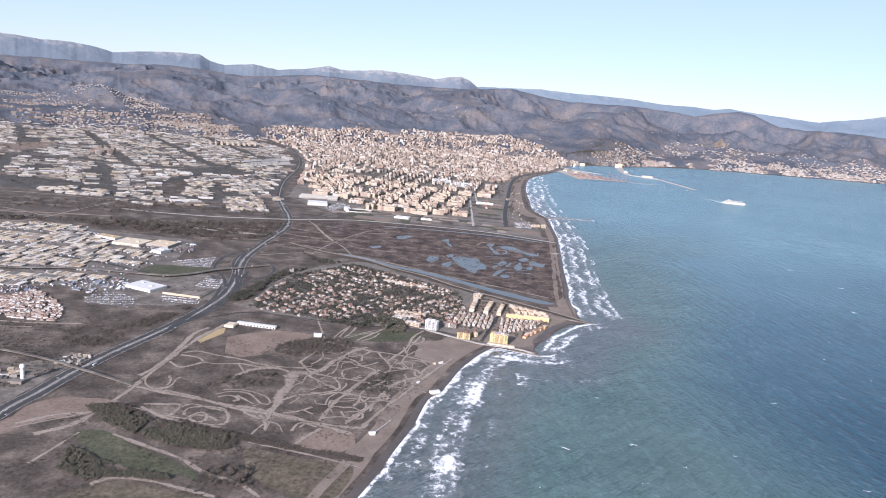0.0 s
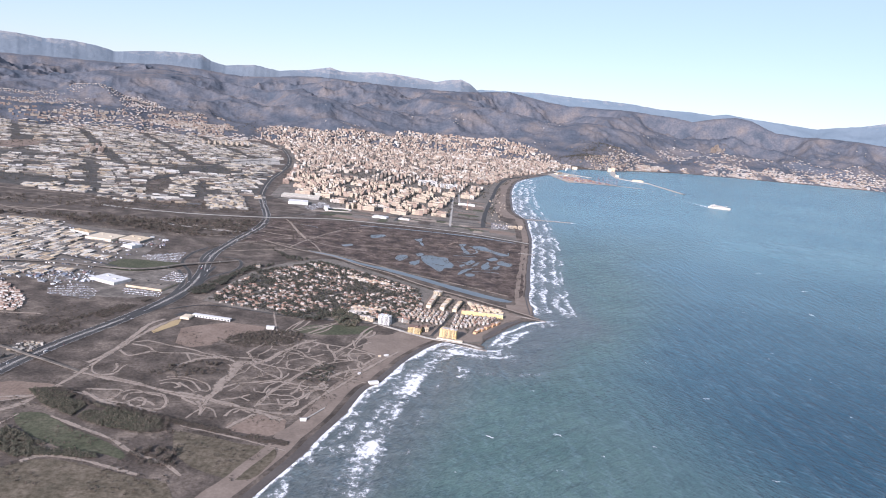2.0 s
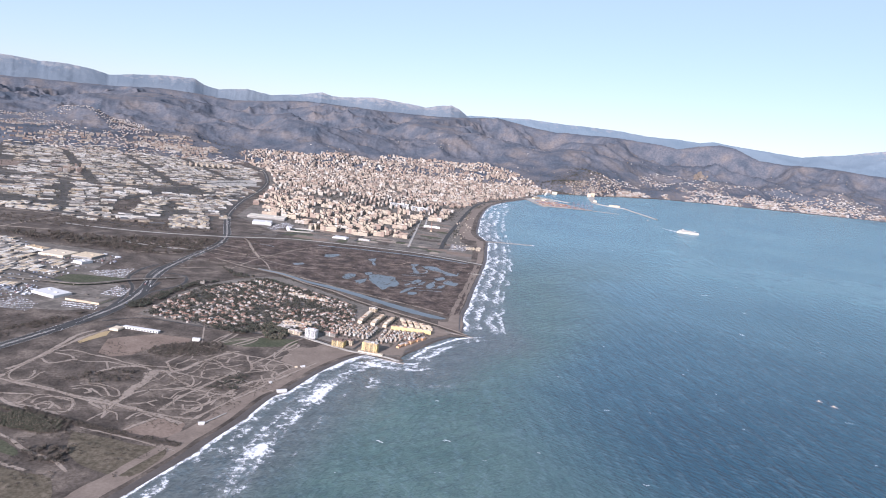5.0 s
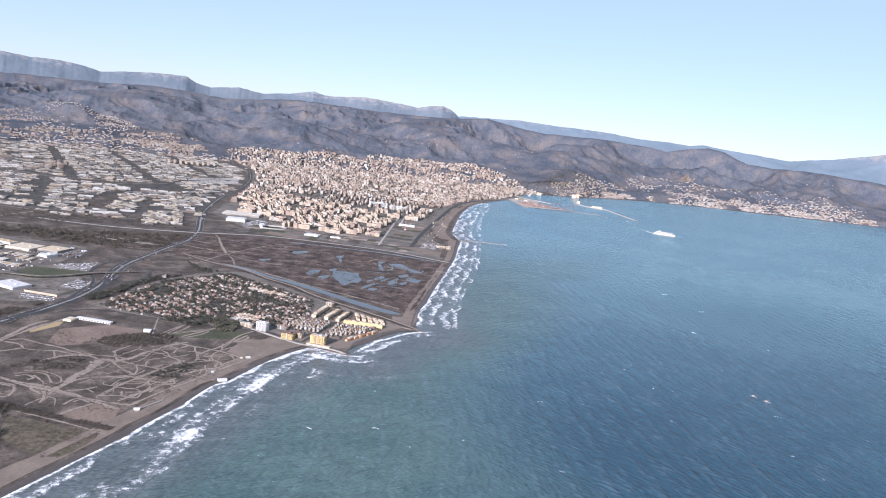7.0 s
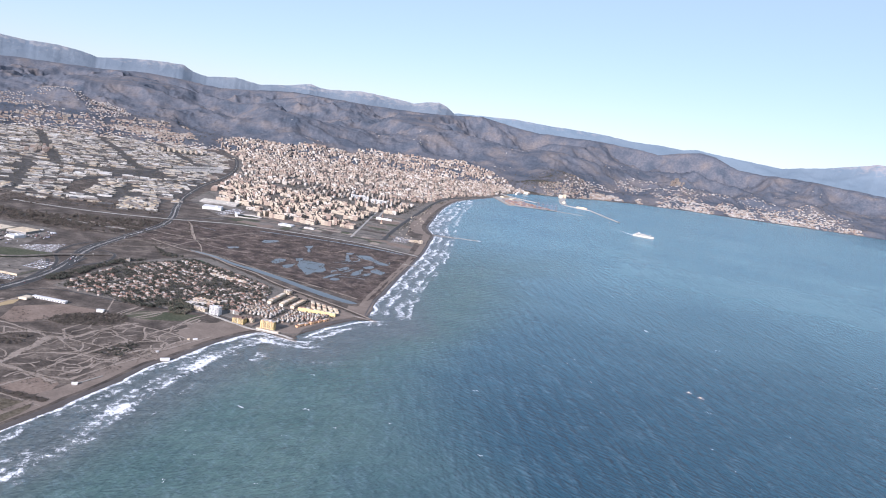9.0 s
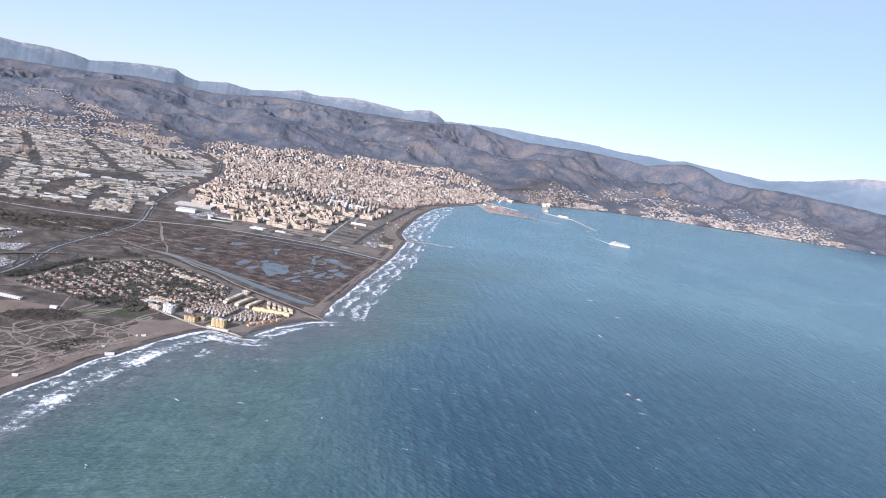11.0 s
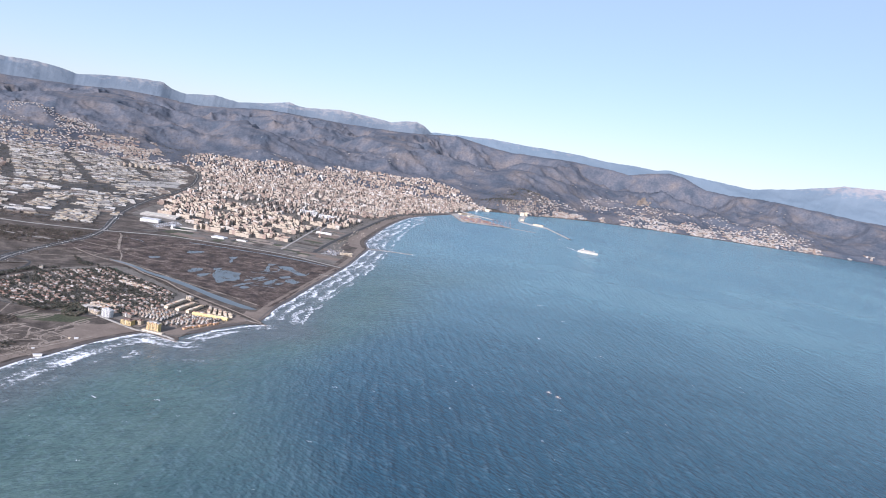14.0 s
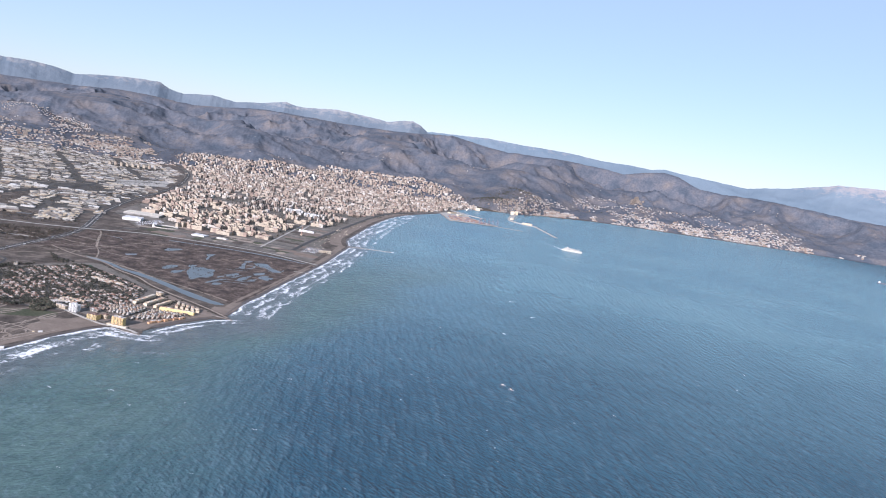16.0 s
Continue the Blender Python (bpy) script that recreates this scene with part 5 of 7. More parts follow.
# ---- detached houses ----
def house(sx, sy, h, hip):
    ob = thing("house", "white detached house with a tiled roof among trees", "house", "houses of the settlement")
    part("wall", Geo().box(0, 0, 0, sx, sy, h).box(sx * 0.42, -sy * 0.3, 0, sx * 0.5, sy * 0.5, h * 0.55), WHITEWALL, ob)
    part("roof", Geo().gable(0, 0, h, sx, sy, 2.2, 0, hip), TILE, ob)
    part("roof", Geo().gable(sx * 0.42, -sy * 0.3, h * 0.55, sx * 0.5, sy * 0.5, 1.3, 0, 1), TILE, ob)
    part("chimney", Geo().box(sx * 0.2, sy * 0.15, h + 0.5, 0.9, 0.9, 2.6), WHITEWALL, ob)
    return ob


SETTLE = [(-560, 2030), (-515, 2440), (-330, 2670), (-90, 2520), (70, 2400), (86, 2160), (45, 2040), (-60, 2020), (-150, 2060), (-268, 1955), (-438, 1990)]
kinds = [house(10, 8, 5.2, 3), house(11.5, 8, 4.4, 0), house(9, 8.5, 5.8, 4), house(13, 8, 4.8, 2.5)]
lanes = []
for k in range(-3, 5):
    a, (c, s_) = radians(-38), (math.cos(radians(-38)), math.sin(radians(-38)))
    for line in ([(u, k * 92.0) for u in (-420, -140, 140, 420)], [(k * 118.0, v) for v in (-330, -100, 130, 360)]):
        pts = [(-220 + u * c - v * s_, 2230 + u * s_ + v * c) for u, v in line]
        fine = glide(pts, 10)
        fine = fine[inside(SETTLE, fine[:, 0], fine[:, 1])]
        if len(fine) > 8:
            lanes.append(fine)
            strip("street", [tuple(p) for p in fine[::6]] + [tuple(fine[-1])], 6, 1.6 + 0.02 * len(lanes), ASPHALT, "narrow asphalt street between gardens", "road", 12, 0.05)
lane_points = np.vstack(lanes)
rng = np.random.default_rng(31)
spots = []
for row in range(56):
    for col in range(56):
        u, v = -480 + col * 17.8 + rng.normal(0, 4), -480 + row * 18.6 + (3 if row % 2 else -3) + rng.normal(0, 4)
        a = radians(-38)
        x, y = -220 + u * math.cos(a) - v * math.sin(a), 2230 + u * math.sin(a) + v * math.cos(a)
        if inside(SETTLE, x, y) and rng.random() < 0.86 and vnoise(x / 70, y / 70, 92) > 0.2 and np.min(np.hypot(lane_points[:, 0] - x, lane_points[:, 1] - y)) > 8.5:
            spots.append((float(x), float(y)))
VILLAGE = [(-1300, 1830), (-1212, 1912), (-1169, 2002), (-1108, 1966), (-1006, 1866), (-965, 1749), (-1113, 1753), (-1300, 1740)]
rng.shuffle(spots)
spots.sort(key=lambda p: p[1] + rng.normal(0, 60))
for k, (x, y) in enumerate(spots[:300]):
    ob = kinds[k % 4]
    turn = -38 + rng.choice([0, 90, 180, 270]) + rng.normal(0, 14)
    if k < 4:
        ob.matrix_basis = pose(x * K, y * K, 1.3 * K, 0, 0, turn)
    else:
        place(ob, x, y, 1.3, turn)
rest_w, rest_r = Geo(), Geo()
extra = spots[300:]
village = []
for row in range(30):
    for col in range(42):
        x, y = -1300 + col * 8.4 + rng.normal(0, 1.2) + row % 2 * 3, 1735 + row * 9.4 + (4 if row % 3 == 0 else 0) + rng.normal(0, 1.4)
        if inside(VILLAGE, x, y) and rng.random() < 0.86 and abs(vnoise(x / 60, y / 60, 91) - 0.5) > 0.04:
            village.append((x, y))
for x, y in extra:
    sx, sy, h, t = rng.uniform(8, 12), rng.uniform(7, 10), rng.uniform(3.2, 5.6), -38 + rng.choice([0, 90]) + rng.normal(0, 5)
    rest_w.box(x, y, 1.2, sx, sy, h, t)
    rest_r.gable(x, y, 1.2 + h, sx, sy, 2, t, 2)
for x, y in village:
    sx, sy, h, t = rng.uniform(6.5, 11), rng.uniform(5.5, 8), rng.uniform(2.6, 5), 28 + rng.choice([0, 90]) + rng.normal(0, 4)
    rest_w.box(x, y, 1.2, sx, sy, h, t)
    if rng.random() < 0.8:
        rest_r.gable(x, y, 1.2 + h, sx, sy, 1.4, t, 0.5, 0.3)
    else:
        rest_w.box(x + 1, y + 1, 1.2 + h, sx * 0.5, sy * 0.5, 2.2, t)
WHITESTUFF = paint("white_walls_far", [(0.50, 0.49, 0.47), (0.42, 0.395, 0.36), (0.36, 0.31, 0.26), (0.55, 0.54, 0.52)], 0.85, "island")
TILESTUFF = paint("roof_tiles_far", [(0.22, 0.135, 0.10), (0.29, 0.20, 0.155), (0.17, 0.115, 0.09), (0.34, 0.285, 0.235), (0.25, 0.16, 0.12)], 0.85, "island")
far_houses = tagged(new("small_houses"), "further white houses packed under tiled roofs", "houses", kind="stuff")
part("walls", rest_w, WHITESTUFF, far_houses)
part("roofs", rest_r, TILESTUFF, far_houses)


# ---- trees and brush ----
def tree_into(leaf, wood, x, y, z, size, tall, rng, n=16):
    """One tree: tapered trunk, two limbs and a crown of leaf clumps with gaps."""
    h = size * tall
    wood.drum(x, y, z, size * 0.07, size * 0.04, h * 0.6, 5)
    wood.beam((x, y, z + h * 0.45), (x + size * 0.25, y + size * 0.1, z + h * 0.75), size * 0.04)
    for _ in range(n):
        a, r, u = rng.uniform(0, 6.28), size * 0.5 * math.sqrt(rng.random()), rng.random()
        s = size * rng.uniform(0.12, 0.22) * (0.72 if n > 20 else 1)
        cx, cy, cz = x + r * math.cos(a), y + r * math.sin(a), z + h * (0.35 + 0.6 * u) * (1 - 0.25 * (r / size))
        d = [rng.uniform(0.6, 1.3) * s for _ in range(6)]
        v = [(cx + d[0], cy, cz), (cx, cy + d[1], cz), (cx - d[2], cy, cz), (cx, cy - d[3], cz), (cx, cy, cz + d[4]), (cx, cy, cz - d[5] * 0.6)]
        leaf.add(v, [(0, 1, 4), (1, 2, 4), (2, 3, 4), (3, 0, 4), (1, 0, 5), (2, 1, 5), (3, 2, 5), (0, 3, 5)])


def wood_of(name, label, poly, count, lo, hi, mat, seed, clear=None, n=14, tall=0.9, gap=0.22):
    rng, leaf, bark = np.random.default_rng(seed), Geo(), Geo()
    xs, ys = [p[0] for p in poly], [p[1] for p in poly]
    made = 0
    for _ in range(count * 6):
        x, y = rng.uniform(min(xs), max(xs)), rng.uniform(min(ys), max(ys))
        if made >= count or not inside(poly, x, y) or vnoise(x / 40, y / 40, seed) < gap:
            continue
        if clear is not None and np.min((clear[:, 0] - x) ** 2 + (clear[:, 1] - y) ** 2) < 38:
            continue
        tree_into(leaf, bark, x, y, 1.2, rng.uniform(lo, hi), rng.uniform(0.75, 1.2) * tall, rng, n)
        made += 1
    ob = tagged(new(name), label, "trees", kind="stuff")
    part("crowns", leaf, mat, ob)
    part("trunks", bark, BARK, ob)


spot_array = np.array(spots)
wood_of("garden_trees", "dark garden trees between the houses", SETTLE, 3600, 5, 10, LEAF, 3, spot_array, 9, 0.95, 0.16)
wood_of("garden_trees", "dark pines and palms along the settlement's edge", [(-330, 1940), (-300, 1990), (-150, 2050), (-60, 2010), (-90, 1965), (-200, 1930)], 150, 8, 14, LEAF, 4)
wood_of("garden_trees", "trees between the terraces near the beach", [(50, 2000), (130, 2380), (340, 2210), (350, 2110), (260, 1960), (130, 1960)], 420, 4, 7, LEAF, 6)
wood_of("woodland", "dense olive-brown wood beside the meadow", [(-663, 1295), (-617, 1313), (-528, 1262), (-446, 1243), (-368, 1228), (-349, 1187), (-377, 1164), (-450, 1172), (-521, 1197), (-602, 1237)], 1900, 2.6, 6.2, WOODLEAF, 7, None, 18, 1.0, 0.16)
wood_of("woodland", "bare grey-brown trees edging the wood", [(-660, 1296), (-600, 1318), (-520, 1268), (-440, 1250), (-345, 1232), (-335, 1180), (-365, 1165), (-440, 1240), (-590, 1270)], 420, 3, 7, BARE, 28, None, 12, 0.9, 0.2)
wood_of("woodland", "bare brown brush below the meadow", [(-611, 1136), (-575, 1122), (-523, 1093), (-480, 1082), (-448, 1073), (-411, 1072), (-406, 1058), (-450, 1054), (-494, 1052), (-532, 1036), (-590, 1062)], 900, 2.4, 6, WOODLEAF, 8, None, 18, 1.0, 0.2)
wood_of("woodland", "bare brown brush at the path's end", [(-370, 1090), (-340, 1120), (-290, 1110), (-270, 1060), (-320, 1050)], 60, 5, 10, BARE, 29, None, 26, 0.9, 0.1)
wood_of("woodland", "dark brown pines below the garden flats", [(-180, 2044), (-139, 2057), (-84, 1990), (-87, 1911), (-125, 1900), (-167, 1965)], 110, 8, 13, WOODLEAF, 30, None, 16)
wood_of("woodland", "dark thicket beside the motorway", [(-870, 1620), (-760, 1880), (-700, 1990), (-720, 1840), (-790, 1600)], 520, 3.5, 7, BARE, 9, None, 9, 0.7, 0.3)
wood_of("woodland", "dark thicket by the interchange", [(-640, 2080), (-600, 2280), (-560, 2480), (-480, 2560), (-540, 2400), (-585, 2060)], 260, 6, 12, LEAF, 10)
wood_of("woodland", "dark copse on the scrubland", [(-420, 1690), (-345, 1790), (-235, 1830), (-200, 1765), (-260, 1690), (-340, 1655)], 620, 3, 6.5, BARE, 12, None, 12, 0.8, 0.16)
wood_of("woodland", "dark thicket across the scrubland", [(-480, 1440), (-440, 1520), (-360, 1540), (-340, 1480), (-420, 1430)], 90, 4, 8, BARE, 13)
wood_of("woodland", "low dark bushes on the scrubland", [(-160, 1480), (-130, 1600), (-90, 1590), (-95, 1490)], 60, 5, 8, LEAF, 14)
wood_of("hedge_row", "dark brush filling the ditch across the scrub", [(-470, 1274), (-326, 1230), (-217, 1209), (-108, 1189), (-110, 1172), (-219, 1191), (-328, 1211), (-470, 1250)], 620, 2.5, 5, BARE, 36, None, 7, 0.7, 0.1)
wood_of("low_shrubs", "low grey-brown shrubs dotted over the dry scrub", [(-650, 1250), (-600, 1700), (-330, 1800), (-60, 1720), (10, 1640), (-110, 1230), (-340, 1250)], 2600, 2, 4.5, BARE, 31, None, 5, 0.6, 0.42)
wood_of("low_shrubs", "low shrubs along the edges of meadow and path", [(-680, 1050), (-670, 1300), (-340, 1240), (-110, 1180), (-140, 1040), (-300, 960), (-560, 960)], 900, 2, 5, BARE, 32, None, 7, 0.7, 0.5)
wood_of("low_shrubs", "dark scattered shrubs on the plain by the motorway", [(-1450, 1300), (-1400, 1760), (-1000, 1740), (-850, 1900), (-700, 1880), (-740, 1560), (-800, 1300)], 1500, 2.5, 6, BARE, 33, None, 5, 0.6, 0.4)
wood_of("river_scrub", "dark tamarisk scrub along the river corridor", [(-2300, 2850), (-1600, 3080), (-1150, 3230), (-760, 3400), (-760, 3050), (-900, 2900), (-1150, 2930), (-1650, 3000), (-2300, 2760)], 900, 8, 18, BARE, 15, None, 10)
wood_of("river_scrub", "brown reeds and tamarisk on the marsh", MARSH_POLY, 3800, 2.5, 7, BARE, 16, None, 5, 0.45, 0.38)
wood_of("river_scrub", "dark shrubs over the upper river flats", [(-1700, 2950), (-1100, 3300), (-800, 3520), (-560, 3580), (-500, 2850), (-740, 2700), (-900, 2850), (-1300, 2880)], 1900, 3, 8, BARE, 34, None, 5, 0.6, 0.36)
wood_of("river_scrub", "dark hedge trees beside the levee", [(-560, 2810), (-480, 2730), (-296, 2650), (-150, 2540), (-160, 2500), (-300, 2590), (-480, 2670)], 160, 6, 11, LEAF, 17)
wood_of("levee_hedge", "dark hedge running beside the levee road", [(x - 4, y - 8) for x, y in LEVEE[2:-1]] + [(x - 11, y - 22) for x, y in LEVEE[-2:1:-1]], 700, 3.5, 6.5, LEAF, 35, None, 7, 0.7, 0.12)
wood_of("field_scrub", "sparse dark bushes on dry fields", [(-1500, 1400), (-1400, 1760), (-1000, 1720), (-840, 1900), (-790, 1500), (-850, 1300)], 420, 4, 9, BARE, 18, None, 8, 0.7)
wood_of("field_scrub", "dark bushes between works and river", [(-2600, 3200), (-1630, 3620), (-1000, 3900), (-830, 3620), (-1069, 3500), (-1534, 3310), (-2600, 3000)], 700, 7, 15, BARE, 19, None, 8, 0.7)
wood_of("street_trees", "dark trees along the beach avenue", [(340, 4060), (400, 4640), (470, 5430), (545, 6280), (690, 6960), (900, 7420), (930, 7380), (720, 6900), (590, 6280), (500, 5400), (430, 4600), (370, 4000)], 300, 9, 15, LEAF, 20, None, 8)


# ---- town blocks ----
def town_block(sx, sy, h, court, seed):
    """An apartment block round a courtyard, or a slab: stair-by-stair segments of uneven height with roofs, roof houses and floors of windows."""
    ob = thing("apartment_block", "sunlit cream apartment block with flat roofs", "apartment building", "town blocks")
    pick = np.random.default_rng(seed)
    if court:
        d = 14
        wings = [(0, -sy / 2 + d / 2, sx, d, h - 2), (0, sy / 2 - d / 2, sx, d, h + 2), (-sx / 2 + d / 2, 0, d, sy - 2 * d, h), (sx / 2 - d / 2, 0, d, sy - 2 * d, h)]
        part("court_hall", Geo().box(0, 0, 0, sx * 0.5, sy * 0.45, 4), TOWNROOF, ob)
    else:
        wings = [(0, 0, sx, sy, h)]
    for x, y, a, b, hh in wings:
        along = a >= b
        n = 3 if max(a, b) > 40 else 2
        for i in range(n):
            f = (i + 0.5) / n - 0.5
            px, py, pa, pb = (x + f * a, y, a / n, b) if along else (x, y + f * b, a, b / n)
            ph = hh + pick.choice([-6, -3, 0, 0, 3])
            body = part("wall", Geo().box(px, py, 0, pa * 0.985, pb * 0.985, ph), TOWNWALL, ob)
            part("roof", Geo().box(px, py, ph, pa - 1.2, pb - 1.2, 0.5).box(px + pick.normal(0, 2), py, ph + 0.4, pa * 0.35, pb * 0.45, 2.8), TOWNROOF, ob)
        for k in (0.3, 0.62):
            part("window_band", Geo().box(x, y, hh * k, a + 0.3, b + 0.3, 2.2), TOWNGLASS, body)
    return ob


TOWNGLASS = paint("town_windows", [(0.20, 0.165, 0.14), (0.26, 0.21, 0.17)], 0.5)
blocks = [town_block(94, 92, 24, True, 0), town_block(98, 84, 27, True, 1), town_block(66, 16, 28, False, 2), town_block(24, 20, 36, False, 3), town_block(56, 18, 24, False, 4), town_block(88, 80, 21, True, 5)]
CITY_NEAR = [(-820, 4420), (-500, 4130), (-120, 4090), (130, 4110), (170, 4900), (370, 5200), (400, 5430), (490, 6300), (-1000, 6300), (-1050, 5300)]
CITY_ALL = [(-1230, 5900), (-1020, 4700), (-800, 4450), (-480, 4120), (140, 4110), (170, 4950), (370, 5150), (420, 5430), (510, 6300), (640, 6980), (840, 7460), (1150, 8080), (1380, 8900), (1700, 9450), (1720, 9800), (2050, 12000), (900, 11600), (-400, 11000), (-1200, 10900), (-2600, 10700), (-2500, 9300), (-1900, 8300), (-1500, 7000)]
rng = np.random.default_rng(77)
grid = []
ca, sa = math.cos(radians(-7)), math.sin(radians(-7))
for row in range(30):
    for col in range(22):
        u, v = -1250 + col * 138, row * 158
        x, y = 0 + u * ca - v * sa, 4080 + u * sa + v * ca
        if inside(CITY_NEAR, x, y):
            grid.append((x, y))
made = 0
overflow = []
for x, y in grid:
    roll = rng.random()
    if roll < 0.16:
        continue
    picks = [(0, 0, 0)] if roll < 0.6 and y < 5600 else [(-30, -36, 0), (30, 30, 0), (-28, 34, 1), (34, -30, 1), (0, 0, 1)]
    for dx, dy, small in picks:
        if made >= 165:
            overflow.append((x + dx, y + dy, 26 if small else 60))
            continue
        k = int(rng.choice([0, 1, 5])) if len(picks) == 1 else int(rng.choice([2, 3, 4, 3]))
        turn = -7 + (90 if k in (2, 4) and rng.random() < 0.5 else 0) + rng.normal(0, 1.5)
        place(blocks[k], x + dx + rng.normal(0, 3), y + dy + rng.normal(0, 3), 1.4, turn)
        made += 1
for k, (x, y) in enumerate([(-470, 8600), (-340, 4130), (-46, 4120), (90, 4560), (-215, 4100), (83, 4175)]):
    blocks[k].matrix_basis = pose(x * K, y * K, 1.4 * K, 0, 0, -7)

# the rest of the town, too far to pick apart
far_town = Cloud()
for x, y, s in overflow:
    far_town.boxes([x], [y], 1, s * 0.7, s * 0.36, 20 + (x * 7 + y) % 13, -7 + (90 if int(x + y) % 2 else 0))
CITY_WEST = [(-940, 4700), (-1060, 5050), (-1140, 5640), (-1240, 6200), (-1280, 6420), (-1420, 7050), (-1700, 7900), (-2060, 8560), (-2340, 9100)]
CITY_REST = CITY_WEST + [(-2350, 9700), (-2045, 10033), (-1574, 10016), (-1300, 10150), (-816, 10306), (-687, 10680), (-364, 10936), (395, 10774), (908, 10966), (1292, 10520), (1690, 9800), (1660, 9400), (1380, 8900), (1120, 8080), (820, 7460), (620, 6980), (490, 6300), (-1000, 6300), (-1050, 5300)]
for turn, du, dv, seed, big in ((-7, 46, 40, 78, 0), (24, 62, 74, 178, 1), (-34, 90, 84, 278, 2)):
    x, y, r = lots(CITY_REST, turn, du, dv, seed, (0.12, 0.55, 0.6)[big], (0.33, 0.38, 0.42)[big], 190)
    keep = (np.abs(vnoise(x / 520, y / 520, 18) - 0.5) > 0.03) & ~inside(CITY_NEAR, x, y)
    x, y = x[keep], y[keep]
    n = len(x)
    z, h = relief(x, y), r.choice([9, 12, 16, 20, 25, 33], n, p=[0.12, 0.2, 0.26, 0.22, 0.14, 0.06]) * (1, 1.1, 1.5)[big]
    sx, sy, t = r.uniform(20, 46, n), r.uniform(11, 19, n), turn + r.choice([0, 90], n, p=[0.65, 0.35]) + r.normal(0, 5, n)
    if big == 2:
        sx, sy = sx * 0.6, sy * 1.1
    far_town.boxes(x, y, z - 3, sx, sy, h + 3, t)
    up = r.random(n) < 0.5
    far_town.boxes((x + r.normal(0, 4, n))[up], (y + r.normal(0, 3, n))[up], (z + h)[up], (sx * 0.35)[up], (sy * 0.5)[up], 3.2, t[up])
tagged(new("town", far_town.mesh("town", CITYSTUFF)), "dense pinkish-beige town stretching to the hills", "buildings", kind="stuff")
wood_of("street_trees", "dark street trees between the apartment blocks", CITY_NEAR, 2400, 8, 14, LEAF, 27, None, 5)
wood_of("park_trees", "dark trees in the town's parks and avenues", CITY_ALL, 5600, 11, 20, LEAF, 23, None, 4)

# suburbs on the slopes, and villas above the far shore
hill_town, suburb = Cloud(), Cloud()


def scatter(count, a0, a1, r0, r1, patch, dens, lo, hi, zmax, seed, tall=(5, 11), power=1.5):
    """Houses over a stretch of the slopes, by bearing and by distance behind the foot of the hills."""
    r = np.random.default_rng(seed)
    a = r.uniform(a0, a1, count)
    far = np.interp(a, [p[0] for p in FOOT], [p[1] for p in FOOT]) + r0 + (r1 - r0) * r.random(count) ** power
    x, y = far * np.sin(np.radians(a)), far * np.cos(np.radians(a))
    z = relief(x, y)
    keep = (fbm(x / patch, y / patch, 88, 3) > dens) & (z < zmax)
    x, y, z = x[keep], y[keep], z[keep]
    n = len(x)
    w = r.uniform(lo, hi, n)
    hill_town.boxes(x, y, z - 4, w * 1.3, w * r.uniform(0.5, 0.9, n), r.uniform(*tall, n) + 4, r.uniform(-25, 25, n))


scatter(1500, -33, -12, -100, 1100, 600, 0.5, 12, 26, 330, 1)
scatter(1000, 12.5, 36, 30, 230, 330, 0.44, 18, 40, 330, 2, (8, 18), 1.0)
scatter(2400, 12.5, 32, 60, 1500, 420, 0.53, 11, 24, 330, 3)
scatter(1100, 20, 31, 30, 800, 360, 0.50, 14, 30, 330, 4, (6, 16))
scatter(800, 16, 24, 500, 1900, 300, 0.54, 12, 24, 420, 5)
scatter(300, -10, 30, 900, 3600, 300, 0.55, 8, 17, 620, 6)
for poly, turn, du, dv, seed, skip, gap, lo, hi, deep, tall, into in (
    ([(-5000, 8150), (-4700, 7800), (-3776, 8450), (-3880, 8830)], 36, 62, 84, 401, 0.15, 0.36, 34, 56, 15, (12, 24), suburb),
    ([(-3797, 9173), (-3697, 9657), (-3143, 10049), (-2563, 8900), (-2800, 8420), (-3526, 8521)], 30, 58, 60, 402, 0.12, 0.36, 34, 54, 15, (10, 22), suburb),
    ([(1700, 9520), (2050, 9720), (2330, 9850), (2700, 10260), (3100, 10560), (3000, 10800), (2500, 10500), (2100, 10200), (1800, 9950)], 28, 40, 38, 408, 0.15, 0.34, 15, 34, 12, (7, 19), suburb),
    ([(-2500, 9250), (-2431, 9900), (-2100, 9700), (-2200, 9200)], 20, 56, 60, 403, 0.2, 0.40, 20, 44, 14, (8, 18), suburb),
    ([(-3010, 6060), (-2890, 6180), (-2680, 5680), (-2780, 5540)], 40, 62, 84, 404, 0.1, 0.0, 24, 32, 18, (20, 36), suburb),
    ([(-4193, 9101), (-4715, 10780), (-4342, 10686), (-3759, 9623), (-3883, 9040)], 20, 34, 44, 405, 0.25, 0.40, 14, 24, 13, (6, 14), hill_town),
    ([(-6300, 9900), (-5170, 11037), (-4300, 9700), (-4600, 9103), (-5900, 8700)], 30, 34, 56, 406, 0.2, 0.47, 12, 24, 12, (6, 11), hill_town),
    ([(-6400, 8200), (-5300, 8900), (-4700, 8900), (-5050, 8250), (-5600, 7500)], 30, 44, 66, 407, 0.2, 0.44, 18, 40, 14, (8, 16), suburb),
):
    x, y, r = lots(poly, turn, du, dv, seed, skip, gap, 260)
    n = len(x)
    t = turn + r.choice([0, 90], n, p=[0.75, 0.25]) + r.normal(0, 6, n)
    into.boxes(x, y, relief(x, y) - 4, r.uniform(lo, hi, n), deep * r.uniform(0.8, 1.2, n), r.uniform(*tall, n) + 4, t)
